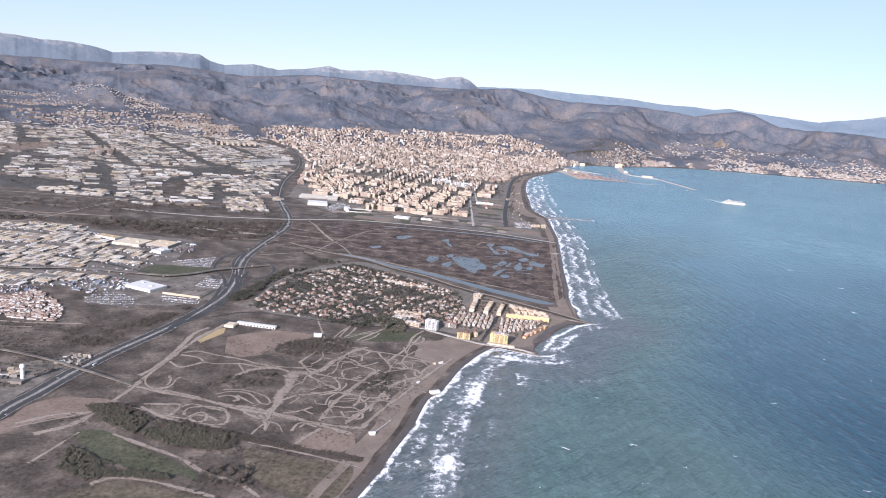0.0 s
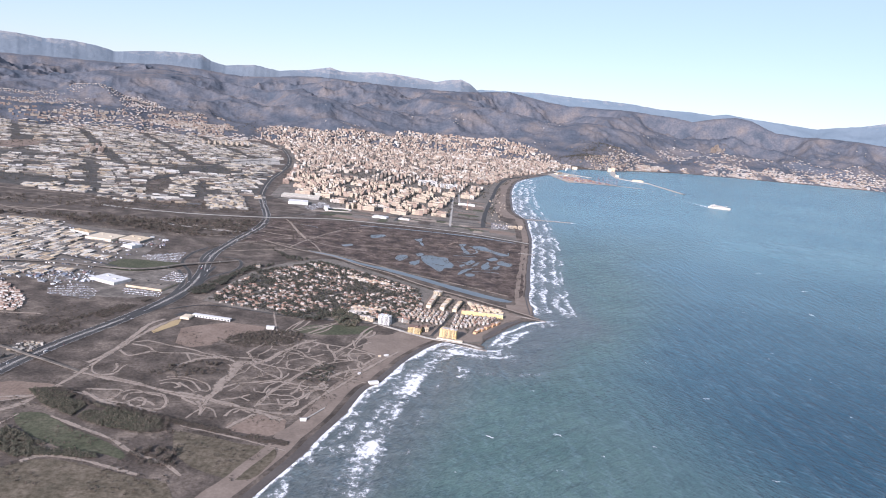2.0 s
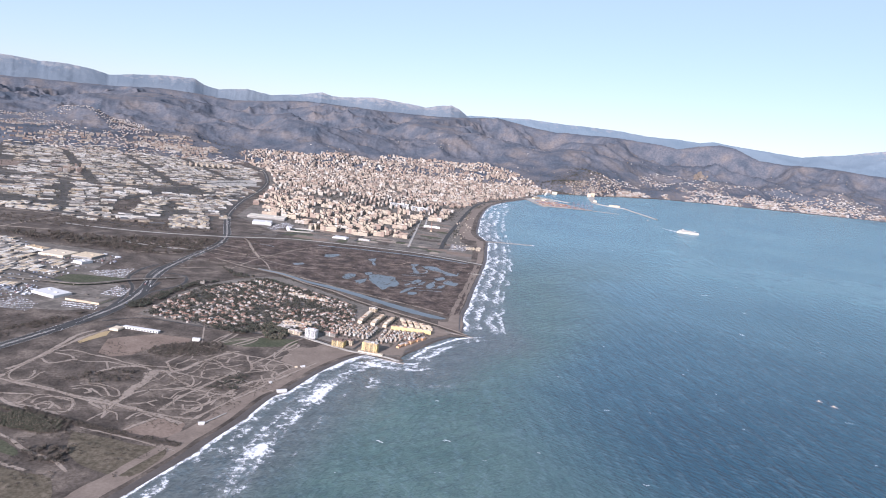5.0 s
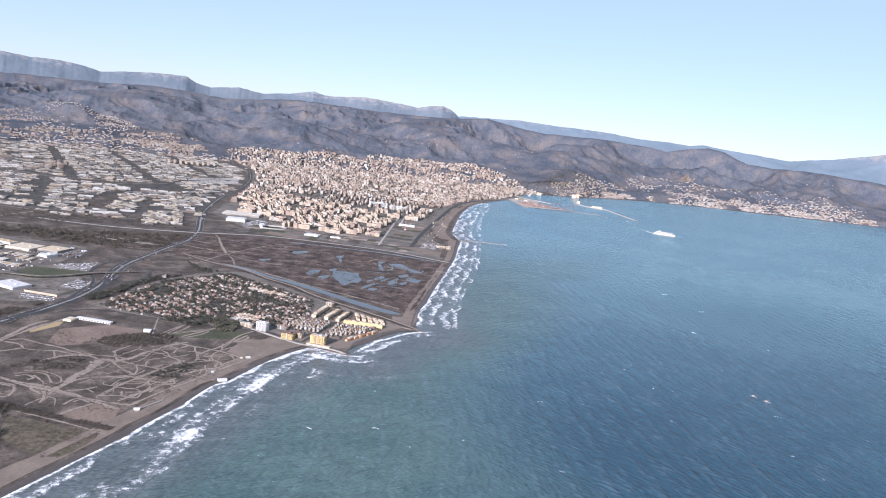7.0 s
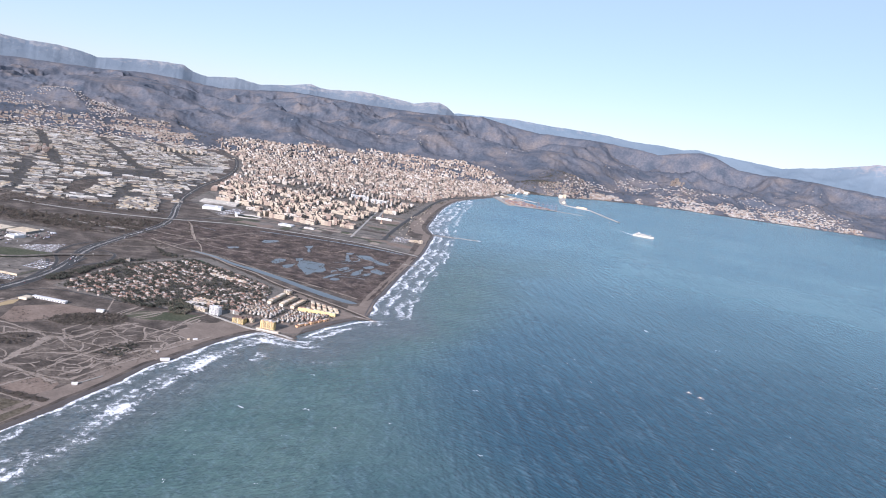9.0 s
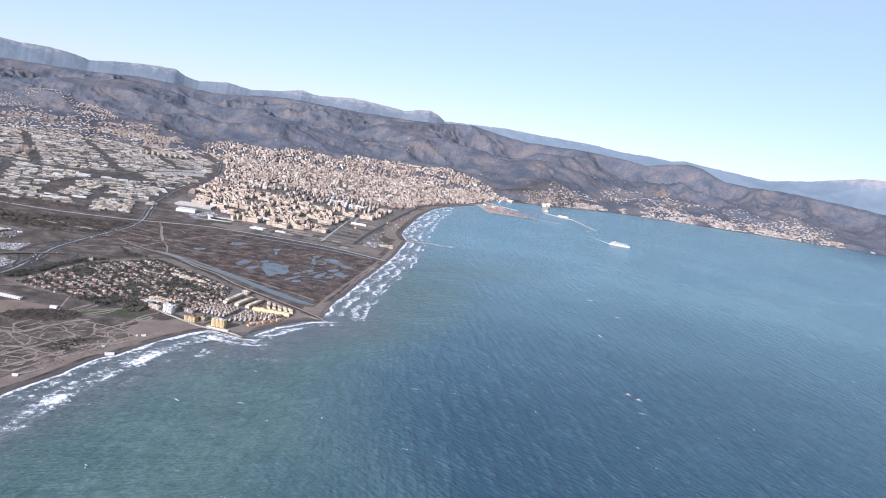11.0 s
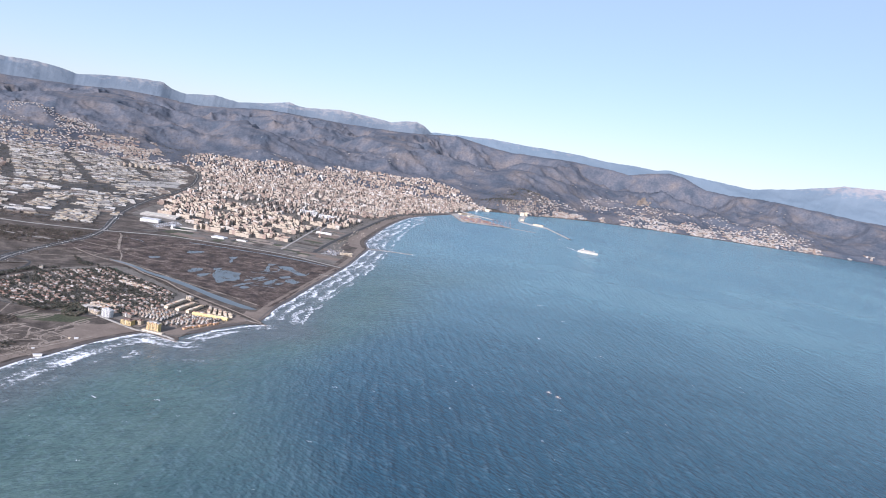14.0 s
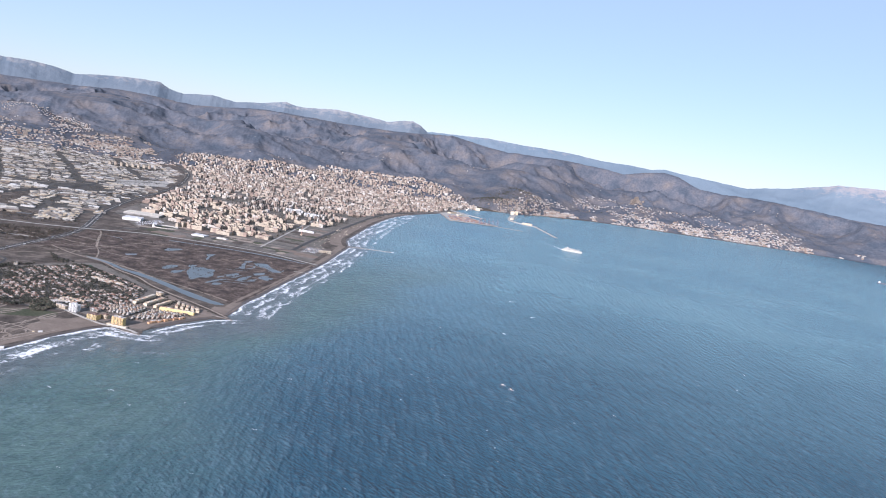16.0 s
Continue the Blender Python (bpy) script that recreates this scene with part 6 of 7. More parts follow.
SUBURB = paint("suburb_flats", [(0.382, 0.302, 0.250), (0.443, 0.379, 0.307), (0.322, 0.238, 0.194), (0.489, 0.449, 0.401), (0.403, 0.331, 0.267)], 0.9, "island", 0.2, 14, glazed_dim=0.4)
tagged(new("suburb", suburb.mesh("suburb", SUBURB)), "peach and cream apartment blocks on the rising ground", "buildings", kind="stuff")
for k in range(9):  # nine parallel rows of towers above the motorway bend
    for back in (0, 30, 60):
        place(blocks[3], -2493 + 48 * k - 0.31 * back, 7471 + 36 * k + 0.95 * back, 1.4, 18)
HILLHOUSE = paint("hill_houses", [(0.46, 0.43, 0.39), (0.38, 0.31, 0.25), (0.56, 0.54, 0.51), (0.34, 0.25, 0.20), (0.50, 0.45, 0.39)], 0.9, "island", glazed_dim=0.38)
hill_leaf, hill_wood = Geo(), Geo()
rng = np.random.default_rng(80)
kind = rng.random(8600)
bearing = np.where(kind < 0.62, rng.uniform(-36, -14, 8600), rng.uniform(10, 33, 8600))
far = np.interp(bearing, [p[0] for p in FOOT], [p[1] for p in FOOT]) + 60 + 2300 * rng.random(8600) ** 1.6
tx, ty = far * np.sin(np.radians(bearing)), far * np.cos(np.radians(bearing))
tx = np.where(kind < 0.18, 1790 + rng.normal(0, 260, 8600), np.where(kind < 0.30, 2300 + rng.normal(0, 260, 8600), tx))
ty = np.where(kind < 0.18, 10050 + rng.normal(0, 170, 8600), np.where(kind < 0.30, 10600 + rng.normal(0, 190, 8600), ty))
for x, y, z in zip(tx.tolist(), ty.tolist(), relief(tx, ty).tolist()):
    tree_into(hill_leaf, hill_wood, x, y, z, rng.uniform(10, 24), 0.6, rng, 3)
grove = tagged(new("hillside_trees"), "dark pines and groves on the lower slopes", "trees", kind="stuff")
part("crowns", hill_leaf, LEAF, grove)
part("trunks", hill_wood, BARK, grove)
tagged(new("hillside_houses", hill_town.mesh("hillside_houses", HILLHOUSE)), "pale houses scattered over the hill slopes", "houses", kind="stuff")
rock = Geo()
rng = np.random.default_rng(4)
for _ in range(60):
    x, y = 4765 + rng.normal(0, 70), 13100 + rng.normal(0, 60)
    rock.box(x, y, float(relief(x, y)) - 20, rng.uniform(30, 80), rng.uniform(20, 50), rng.uniform(25, 60), rng.uniform(0, 90), 0.4)
tagged(new("quarry_face", rock.mesh("quarry_face", BAREROCK)), "bare ochre quarry face on a hill", "rock", kind="structure")


# ---- works and sheds ----
def shed(sx, sy, h, bays):
    ob = thing("warehouse", "large low warehouse with a pale metal roof", "warehouse", "sheds of the estate")
    body = part("wall", Geo().box(0, 0, 0, sx, sy, h), SHEDWALL, ob)
    for i in range(bays):
        u = -sx / 2 + (i + 0.5) * sx / bays
        part("roof_bay", Geo().gable(u, 0, h, sy, sx / bays, 0.9, 90, 0.5, 0.2), SHEDROOF, ob)
    for u in (-0.2, 0.2):
        part("loading_door", Geo().box(u * sx, -sy / 2, 0, 6, 0.4, 4.5), WINDOW, body)
    return ob


def shed_row(x, y, turn, widths, deep, h):
    """Adjoining workshops along an estate street: a wall, a shallow roof and a dark doorway for each bay."""
    ob = thing("workshop_row", "row of low adjoining workshops with cream and grey roofs", "warehouse", "rows of workshops", (x, y, 1.3), turn)
    u = -sum(widths) / 2
    for w_ in widths:
        hh, dd = h + rng.uniform(-1, 1.2), deep * rng.uniform(0.86, 1.0)
        body = part("wall", Geo().box(u + w_ / 2, 0, 0, w_ * 0.985, dd, hh), SHEDWALL, ob)
        part("roof_bay", Geo().gable(u + w_ / 2, 0, hh, dd, w_ * 0.97, rng.uniform(0.4, 1.3), 90, 0.0, 0.1), SHEDROOF, ob)
        if rng.random() < 0.6:
            part("doorway", Geo().box(u + w_ / 2, -dd / 2, 0, w_ * 0.45, 0.4, hh * 0.7), WINDOW, body)
        u += w_
    return ob


rng = np.random.default_rng(100)
sheds = [shed(60, 40, 6, 4), shed(63, 38, 6.5, 3), shed(46, 40, 6, 3), shed(34, 34, 6, 2)]
WORKS_NEAR = [(-1900, 2010), (-1259, 1995), (-1151, 2035), (-1030, 2130), (-1012, 2281), (-985, 2400), (-985, 2480), (-985, 2540), (-1080, 2620), (-1110, 2760), (-1377, 2820), (-1468, 2930), (-1654, 2950), (-1900, 2800)]
via = glide([(-2200, 2080), (-1800, 2130), (-1377, 2190), (-1231, 2240), (-1096, 2262), (-877, 2272)], 10)
y = 2010.0
yard_stuff = Geo()
while y < 2940:
    deep = rng.uniform(30, 46)
    x = -1800 + rng.uniform(0, 30)
    while x < -1000:
        n = int(rng.integers(4, 10))
        widths = [float(rng.uniform(9, 17)) for _ in range(n)]
        total = sum(widths)
        cx, cy = x + total / 2, y + deep / 2 + 10 * math.sin(x / 300)
        ok = all(inside(WORKS_NEAR, px, py) for px in (x, cx, x + total) for py in (y, y + deep))
        clear = min(float(np.min(np.hypot(via[:, 0] - px, via[:, 1] - cy))) for px in (x, cx, x + total)) > deep / 2 + 16
        hall_clear = math.hypot(cx + 1160, cy - 2710) > 105 + total * 0.4
        if ok and clear and hall_clear and rng.random() < 0.93:
            shed_row(cx, cy, rng.normal(-1.5, 1.2), widths, deep, rng.uniform(3.8, 5.6))
        for _ in range(7):
            px, py = x + rng.uniform(0, total), y + deep + rng.uniform(3, 13)
            if inside(WORKS_NEAR, px, py):
                yard_stuff.box(px, py, 1.3, rng.uniform(2, 9), rng.uniform(2, 5), rng.uniform(1.5, 4), rng.choice([0, 90]))
        x += total + rng.uniform(3, 16)
    y += deep + rng.uniform(13, 19)
rng = np.random.default_rng(101)
works = Cloud()
LORRY_PARK, FALLOW = [(-1809, 6205), (-1521, 6758), (-1361, 6165), (-1662, 5782)], [(-1787, 4498), (-1665, 4604), (-1442, 3905), (-1554, 3874)]
ESTATE_ROAD = [(-1750, 4380), (-1735, 4800), (-1712, 5373), (-1733, 5870), (-1600, 6300), (-1420, 6420)]
EDGE_ROAD = [(-3600, 4090), (-2560, 4090), (-2383, 4110), (-2048, 4030), (-1711, 3720), (-1380, 3560), (-1123, 3640), (-900, 3800)]
RAILWAY = [(-3700, 5120), (-3295, 5240), (-3000, 5330), (-2700, 5180), (-2040, 5130), (-1776, 5560)]
HOLES = [LORRY_PARK, FALLOW, [(-3570, 5699), (-3581, 6022), (-3473, 6211), (-3219, 5779), (-3245, 5453), (-3314, 5288)], [(-3010, 6060), (-2890, 6180), (-2680, 5680), (-2780, 5540)], [(-2600, 7380), (-2540, 7560), (-2060, 7880), (-2000, 7700)],
         [(-1509, 4924), (-1325, 5522), (-1173, 4675), (-1337, 4543)], [(-1251, 4040), (-990, 4225), (-909, 3704), (-1107, 3582)], [(-1735, 4780), (-1620, 4919), (-1330, 4050), (-1429, 3914)]]
for poly, turn, du, dv, seed, skip, gap, things in (
    ([(-1509, 4924), (-1325, 5522), (-1173, 4675), (-1337, 4543)], 62, 70, 46, 501, 0.05, 0.0, 20),
    ([(-1251, 4040), (-990, 4225), (-909, 3704), (-1107, 3582)], 20, 66, 44, 502, 0.04, 0.0, 40),
    ([(-1735, 4780), (-1620, 4919), (-1330, 4050), (-1429, 3914)], 66, 66, 46, 503, 0.08, 0.0, 25),
    ([(-2200, 3800), (-2074, 3930), (-1841, 3900), (-1613, 3940), (-1446, 3760), (-1628, 3680), (-1991, 3660)], 6, 62, 46, 504, 0.2, 0.30, 50),
    ([(-1030, 3760), (-1050, 4600), (-1140, 5060), (-1740, 5060), (-2053, 5090), (-2698, 5110), (-3700, 5080), (-3600, 4160), (-2560, 4150), (-2048, 4080), (-1700, 3790), (-1400, 3610), (-1130, 3680)], 27, 84, 50, 505, 0.04, 0.30, 0),
    ([(-1150, 5100), (-1240, 5700), (-1370, 6330), (-1560, 7000), (-1850, 7900), (-2500, 8600), (-3700, 8400), (-4361, 7918), (-5600, 7700), (-5900, 6400), (-4300, 5100), (-3300, 5320), (-2700, 5260), (-2053, 5210), (-1740, 5600)], 32, 88, 60, 506, 0.05, 0.31, 0),
):
    x, y, r = lots(poly, turn, du, dv, seed, skip, gap, 230, 0.06, 7)
    if not things:
        keep = fbm(x / 240, y / 240, 61, 2) > 0.22
        for hole in HOLES:
            keep &= ~inside(hole, x, y)
        for line, clear in ((way, 46), (glide(ESTATE_ROAD, 30), 40), (glide(EDGE_ROAD, 30), 32), (glide(RAILWAY, 30), 38)):
            keep &= np.min(np.hypot(x[:, None] - line[None, :, 0], y[:, None] - line[None, :, 1]), 1) > clear
        x, y = x[keep], y[keep]
    near = np.argsort(np.hypot(x, y))
    for i in near[:things]:
        place(sheds[int(r.choice([0, 1, 2, 3], p=[0.35, 0.3, 0.2, 0.15]))], float(x[i]), float(y[i]), 1.3, turn + r.choice([0, 180]))
    x, y = x[near[things:]], y[near[things:]]
    n = len(x)
    if n:
        z = relief(x, y)
        t = turn + 30 * (vnoise(x / 700, y / 700, 52) - 0.5) + r.normal(0, 2, n) + r.choice([0, 90], n, p=[0.82, 0.18])
        sx, sy, h = du * r.uniform(0.5, 1.02, n), dv * r.uniform(0.4, 0.86, n), r.uniform(5, 9, n)
        works.boxes(x, y, z, sx, sy, h, t)
        for _ in range(2):
            few = r.random(n) < 0.6
            works.boxes((x + r.normal(0, du / 3, n))[few], (y + r.normal(0, dv / 3, n))[few], z[few], r.uniform(10, 34, n)[few], r.uniform(7, 16, n)[few], r.uniform(3, 8, n)[few], t[few])
sheet("lorry_park", LORRY_PARK, 1.5, CONCRETE, "wide grey paved lorry park", "pavement", wobble=6, sharp=True)
sheet("bare_field", FALLOW, 1.5, SCRUB, "dark fallow field between sheds", wobble=4, sharp=True)
strip("street", ESTATE_ROAD, 34, 2.4, ASPHALT, "wide dark dual road through the estate", "road", 30, 0.1)
strip("railway", RAILWAY, 40, 1.6, YARD, "wide gravel railway corridor behind the sheds", "railway", 40, 0.3)
strip("street", EDGE_ROAD, 18, 1.9, ASPHALT, "dark road along the edge of the estate", "road", 30, 0.2)
for k, (x, y) in enumerate([(-1560, 3600), (-1660, 3640), (-1500, 3580), (-1480, 3700)]):
    sheds[k].matrix_basis = pose(x * K, y * K, 1.3 * K, 0, 0, 18)
tagged(new("works_buildings", works.mesh("works_buildings", WORKSTUFF)), "grey and white sheds of a wide industrial estate", "warehouses", kind="stuff")


small = Geo()
rng = np.random.default_rng(66)
for _ in range(60):
    small.box(rng.uniform(-826, -770), rng.uniform(1484, 1548), 1.3, rng.uniform(3, 10), rng.uniform(3, 7), rng.uniform(2, 4), rng.uniform(10, 40))
for _ in range(18):
    small.box(rng.uniform(-930, -850), rng.uniform(1330, 1440), 1.3, rng.uniform(8, 22), rng.uniform(6, 14), rng.uniform(3, 7), 20)
for poly, count in (([(-1186, 2186), (-993, 2214), (-931, 2094), (-1024, 2008), (-1124, 2071)], 420), ([(-1293, 2043), (-1194, 2045), (-1158, 2012), (-1227, 1937)], 160), ([(-1094, 2817), (-961, 2762), (-936, 2630), (-1010, 2629)], 120)):
    for _ in range(count):
        px, py = rng.uniform(min(p[0] for p in poly), max(p[0] for p in poly)), rng.uniform(min(p[1] for p in poly), max(p[1] for p in poly))
        if inside(poly, px, py):
            big = rng.random() < 0.15
            yard_stuff.box(px, py, 1.3, rng.uniform(2, 5) * (4 if big else 1), rng.uniform(2, 4) * (3 if big else 1), rng.uniform(1.5, 3.5) * (1.5 if big else 1), rng.choice([0, 90]) + rng.normal(0, 5))
tagged(new("yard_goods", yard_stuff.mesh("yard_goods", CARSTUFF)), "vans, skips and stacked goods in the estate streets", "goods", kind="stuff")
tagged(new("small_sheds", small.mesh("small_sheds", WORKSTUFF)), "low white sheds and stores beside the motorway", "sheds", kind="stuff")


def big_store(label, x, y, turn, sx, sy, h, wall, roof, sign=None):
    ob = thing("store_building", label, "warehouse", "", (x, y, 1.3), turn)
    part("wall", Geo().box(0, 0, 0, sx, sy, h), wall, ob)
    part("roof", Geo().box(0, 0, h, sx - 2, sy - 2, 0.8).box(sx * 0.2, 0, h + 0.8, 12, 8, 2.5).box(-sx * 0.25, sy * 0.2, h + 0.8, 8, 8, 2), roof, ob)
    part("canopy", Geo().box(0, -sy / 2 - 3, 4, sx * 0.5, 6, 0.8), wall, ob)
    return ob


big_store("very large white store with a flat roof", -895, 2126, -22, 100, 70, 8, WHITE, WHITE)
big_store("grey shopping centre with white edges beside parking", -760, 2116, -8, 118, 96, 6, CREAM, YARD)
big_store("long cream factory with a pale roof", -1190, 2700, -8, 110, 100, 9, CREAM, CREAM)
big_store("tan flat-roofed factory beside the river scrub", -1080, 2720, -8, 90, 90, 8, SHEDWALL, CREAM)
big_store("white long hall beside the factory", -1310, 2760, -20, 100, 40, 8, WHITE, SHEDROOF)
big_store("white hall next to the long factory", -1040, 2600, -20, 44, 54, 10, WHITE, WHITE)
big_store("low white market hall beside waste ground", -237, 3885, -8, 80, 60, 7, WHITE, WHITE)
big_store("low pale hall near the town's edge", -105, 3902, -8, 60, 30, 6, WHITE, SHEDROOF)
big_store("white school building on a vacant lot", 248, 4747, -7, 110, 16, 12, WHITE, WHITE)
big_store("large white sports hall with a bright roof", -740, 4090, 10, 110, 90, 16, WHITE, WHITE)
big_store("wide grey flat-roofed depot", -780, 4350, 5, 230, 120, 12, SHEDWALL, SHEDROOF)
slab_block("apartment_building", "wide white apartment slab in the town", "apartment building", -60, 5750, -7, 150, 24, 11, WHITE, WHITE, {0.0: WHITE})
slab_block("apartment_building", "wide white apartment slab in the town", "apartment building", 110, 5650, -7, 130, 24, 10, WHITE, WHITE, {0.0: WHITE})

# oval sports ground with one bright curved stand
oval = thing("stadium", "oval green sports stadium with a bright white stand", "stadium", "", (-490, 3985, 1.4), 20)
ring, grass = Geo(), Geo()
n = 28
for k in range(n):
    a, b = 2 * math.pi * k / n, 2 * math.pi * (k + 1) / n
    p = lambda t, r, z: (66 * r * math.cos(t), 48 * r * math.sin(t), z)
    ring.add([p(a, 1, 0), p(b, 1, 0), p(b, 1.18, 6), p(a, 1.18, 6), p(a, 1.18, 0), p(b, 1.18, 0)], [(0, 1, 2, 3), (3, 2, 5, 4)])
grass.add([(62 * math.cos(2 * math.pi * k / n), 44 * math.sin(2 * math.pi * k / n), 0.2) for k in range(n)], [tuple(range(n))])
part("stand_ring", ring, CONCRETE, oval)
part("pitch", grass, MEADOW, oval)
part("main_stand", Geo().box(-70, 0, 0, 14, 70, 20, 0, 0.7).box(-62, 0, 18, 22, 74, 1.2), WHITE, oval, "bright white roofed main stand")

# ---- single buildings on the scrubland and beach ----
school = thing("sports_centre", "long white colonnaded building beside a clay field", "building", "", (-482, 1856, 1.4), -7)
front = part("wall", Geo().box(0, 0, 0, 108, 12, 6), WHITE, school)
part("roof", Geo().box(0, 0, 6, 110, 14, 0.8), WHITE, school)
for k in range(12):
    part("bay_opening", Geo().box(-49 + k * 9, -6, 0.8, 4.5, 0.3, 4), WINDOW, front)
part("annex", Geo().box(-62, -22, 0, 26, 34, 5).box(-62, -22, 5, 20, 26, 1), CREAM, school)


def hut(label, x, y, turn, sx, sy, h, wall=WHITE):
    ob = thing("beach_hut", label, "hut", "", (x, y, 1.5), turn)
    part("wall", Geo().box(0, 0, 0, sx, sy, h), wall, ob)
    part("roof", Geo().gable(0, 0, h, sx, sy, 1.4, 0, 0, 0.8), wall, ob)
    part("porch", Geo().box(0, -sy / 2 - 2, 0, sx * 0.9, 4, 0.5).box(-sx * 0.4, -sy / 2 - 3.6, 0.5, 0.4, 0.4, h - 1).box(sx * 0.4, -sy / 2 - 3.6, 0.5, 0.4, 0.4, h - 1), CONCRETE, ob)
    return ob


hut("white beach bar standing at the waterline", 10, 1512, 30, 22, 11, 4.5)
hut("small white hut on the beach", -104, 1285, 20, 12, 7, 3.5)
hut("low white beach cabin among boats", 20, 1702, 40, 11, 5, 3)
hut("small grey shed beside the beach cabin", 4, 1692, 30, 6, 4, 2.5, CREAM)
hut("white flat-roofed pavilion on the scrub", -310, 1822, 8, 20, 14, 6)
hut("small white hut beside the track", -30, 1560, 50, 6, 4, 3)
fence = tagged(new("beach_wall", Geo().box(-86, 1322, 1.4, 3, 64, 1.4, -24).mesh("beach_wall", CONCRETE)), "low white wall beside the beach hut", "wall")
pump = thing("pump_house", "white waterworks tower behind the settlement", "tower", "", (-528, 2484, 1.3), 10)
part("wall", Geo().box(0, 0, 0, 15, 9, 7).box(4, 0, 7, 5, 6, 7).box(-5, 0, 7, 4, 5, 3), SHEDWALL, pump)
part("roof", Geo().box(0, 0, 7, 15.6, 9.6, 0.5), SHEDROOF, pump)
tank = thing("water_tower", "white concrete water tower with a rounded tank", "water tower", "", (-833, 1379, 1.3))
part("shaft", Geo().drum(0, 0, 0, 4.0, 3.7, 28), WHITE, tank)
part("tank_bowl", Geo().drum(0, 0, 27, 3.8, 5.4, 3).drum(0, 0, 30, 5.4, 5.6, 4).drum(0, 0, 34, 5.6, 4.4, 2.5).drum(0, 0, 36.5, 4.4, 1.2, 1.5), WHITE, tank)
part("base_building", Geo().box(-6, -10, 0, 26, 14, 6), SHEDWALL, tank)
for k, (x, y) in enumerate([(492, 3985), (516, 3996), (546, 3978)]):
    slab_block("apartment_building", "cream beach house standing alone on the sand", "building", x, y, 5, 24, 18, 3 + (k == 2) * 2, CREAM, CREAM, {0.0: CREAM})
chimney = thing("brick_chimney", "tall old brick factory chimney by the avenue", "chimney", "", (250, 4560, 1.4))
part("shaft", Geo().drum(0, 0, 0, 3, 1.8, 66), paint("brick", [(0.27, 0.16, 0.115)]), chimney)
part("base", Geo().box(0, 0, 0, 14, 14, 6), CREAM, chimney)

# small white kiosks and sunshades along the town beach
kiosk = Geo()
rng = np.random.default_rng(71)
for _ in range(46):
    y = rng.uniform(3950, 5600)
    x = np.interp(y, [3900, 4600, 5600], [440, 455, 500]) + rng.uniform(-60, 50)
    kiosk.box(x, y, 1.4, rng.uniform(3, 9), rng.uniform(3, 7), rng.uniform(2, 4), rng.uniform(0, 90))
tagged(new("beach_kiosks", kiosk.mesh("beach_kiosks", CREAM)), "small white kiosks and stalls behind the town beach", "kiosks", kind="stuff")

# ---- vehicles ----
car = thing("car", "small car driving on the motorway", "car", "motorway traffic")
part("body", Geo().box(0, 0, 0.4, 4.4, 1.8, 0.8), VEHICLE, car)
part("cabin", Geo().box(-0.2, 0, 1.2, 2.4, 1.6, 0.6, 0, 0.8), WINDOW, car)
for u in (-1.4, 1.4):
    for v in (-0.85, 0.85):
        part("wheel", Geo().box(u, v, 0, 0.65, 0.2, 0.65), RUBBER, car)
lorry = thing("lorry", "white box lorry on the motorway", "lorry", "motorway traffic")
part("box_body", Geo().box(-1.5, 0, 1.1, 10, 2.6, 2.9), WHITE, lorry)
part("cab", Geo().box(5, 0, 0.6, 2.2, 2.5, 2.6), VEHICLE, lorry)
part("chassis", Geo().box(0, 0, 0, 12, 2.2, 1.1), RUBBER, lorry)
rng = np.random.default_rng(55)
for k in range(64):
    i = int(rng.integers(8, 130))
    side = rng.choice([-15, -8, 8, 15])
    x, y = way[i] + nrm[i] * side
    turn = math.degrees(math.atan2(*(way[i + 1] - way[i])[::-1])) + (180 if side < 0 else 0)
    ob = lorry if k % 5 == 0 else car
    if k in (0, 1):
        ob.matrix_basis = pose(x * K, y * K, 2.05 * K, 0, 0, turn)
    else:
        place(ob, x, y, 2.05, turn)
parked = Geo()
for poly, turn in (([(-960, 2480), (-835, 2600), (-800, 2430), (-900, 2430)], 10), ([(-1014, 1980), (-967, 2061), (-865, 2000), (-854, 1915), (-985, 1930)], 20), ([(-830, 2070), (-700, 2050), (-690, 2000), (-800, 2000)], 0), ([(-770, 2190), (-690, 2180), (-710, 2290), (-770, 2310)], 0), ([(380, 3900), (470, 3900), (500, 4060), (390, 4120)], 5), ([(-620, 3900), (-560, 4150), (-640, 4250), (-680, 3960)], 10)):
    c, s = math.cos(radians(turn)), math.sin(radians(turn))
    px, py = np.mean([p[0] for p in poly]), np.mean([p[1] for p in poly])
    for row in range(-14, 14):
        for col in range(-46, 46):
            u, v = col * 3.2, row * 12 + (5 if row % 2 else 0)
            x, y = px + u * c - v * s, py + u * s + v * c
            if inside(poly, x, y) and rng.random() < 0.72:
                parked.box(x, y, 1.6, 1.9, 4.4, 1.4, turn, 0.85)
    sheet("car_park", poly, 1.5, YARD, "dusty grey car park full of parked cars", "pavement")
tagged(new("parked_cars", parked.mesh("parked_cars", CARSTUFF)), "rows of parked cars in many colours", "cars", kind="stuff")

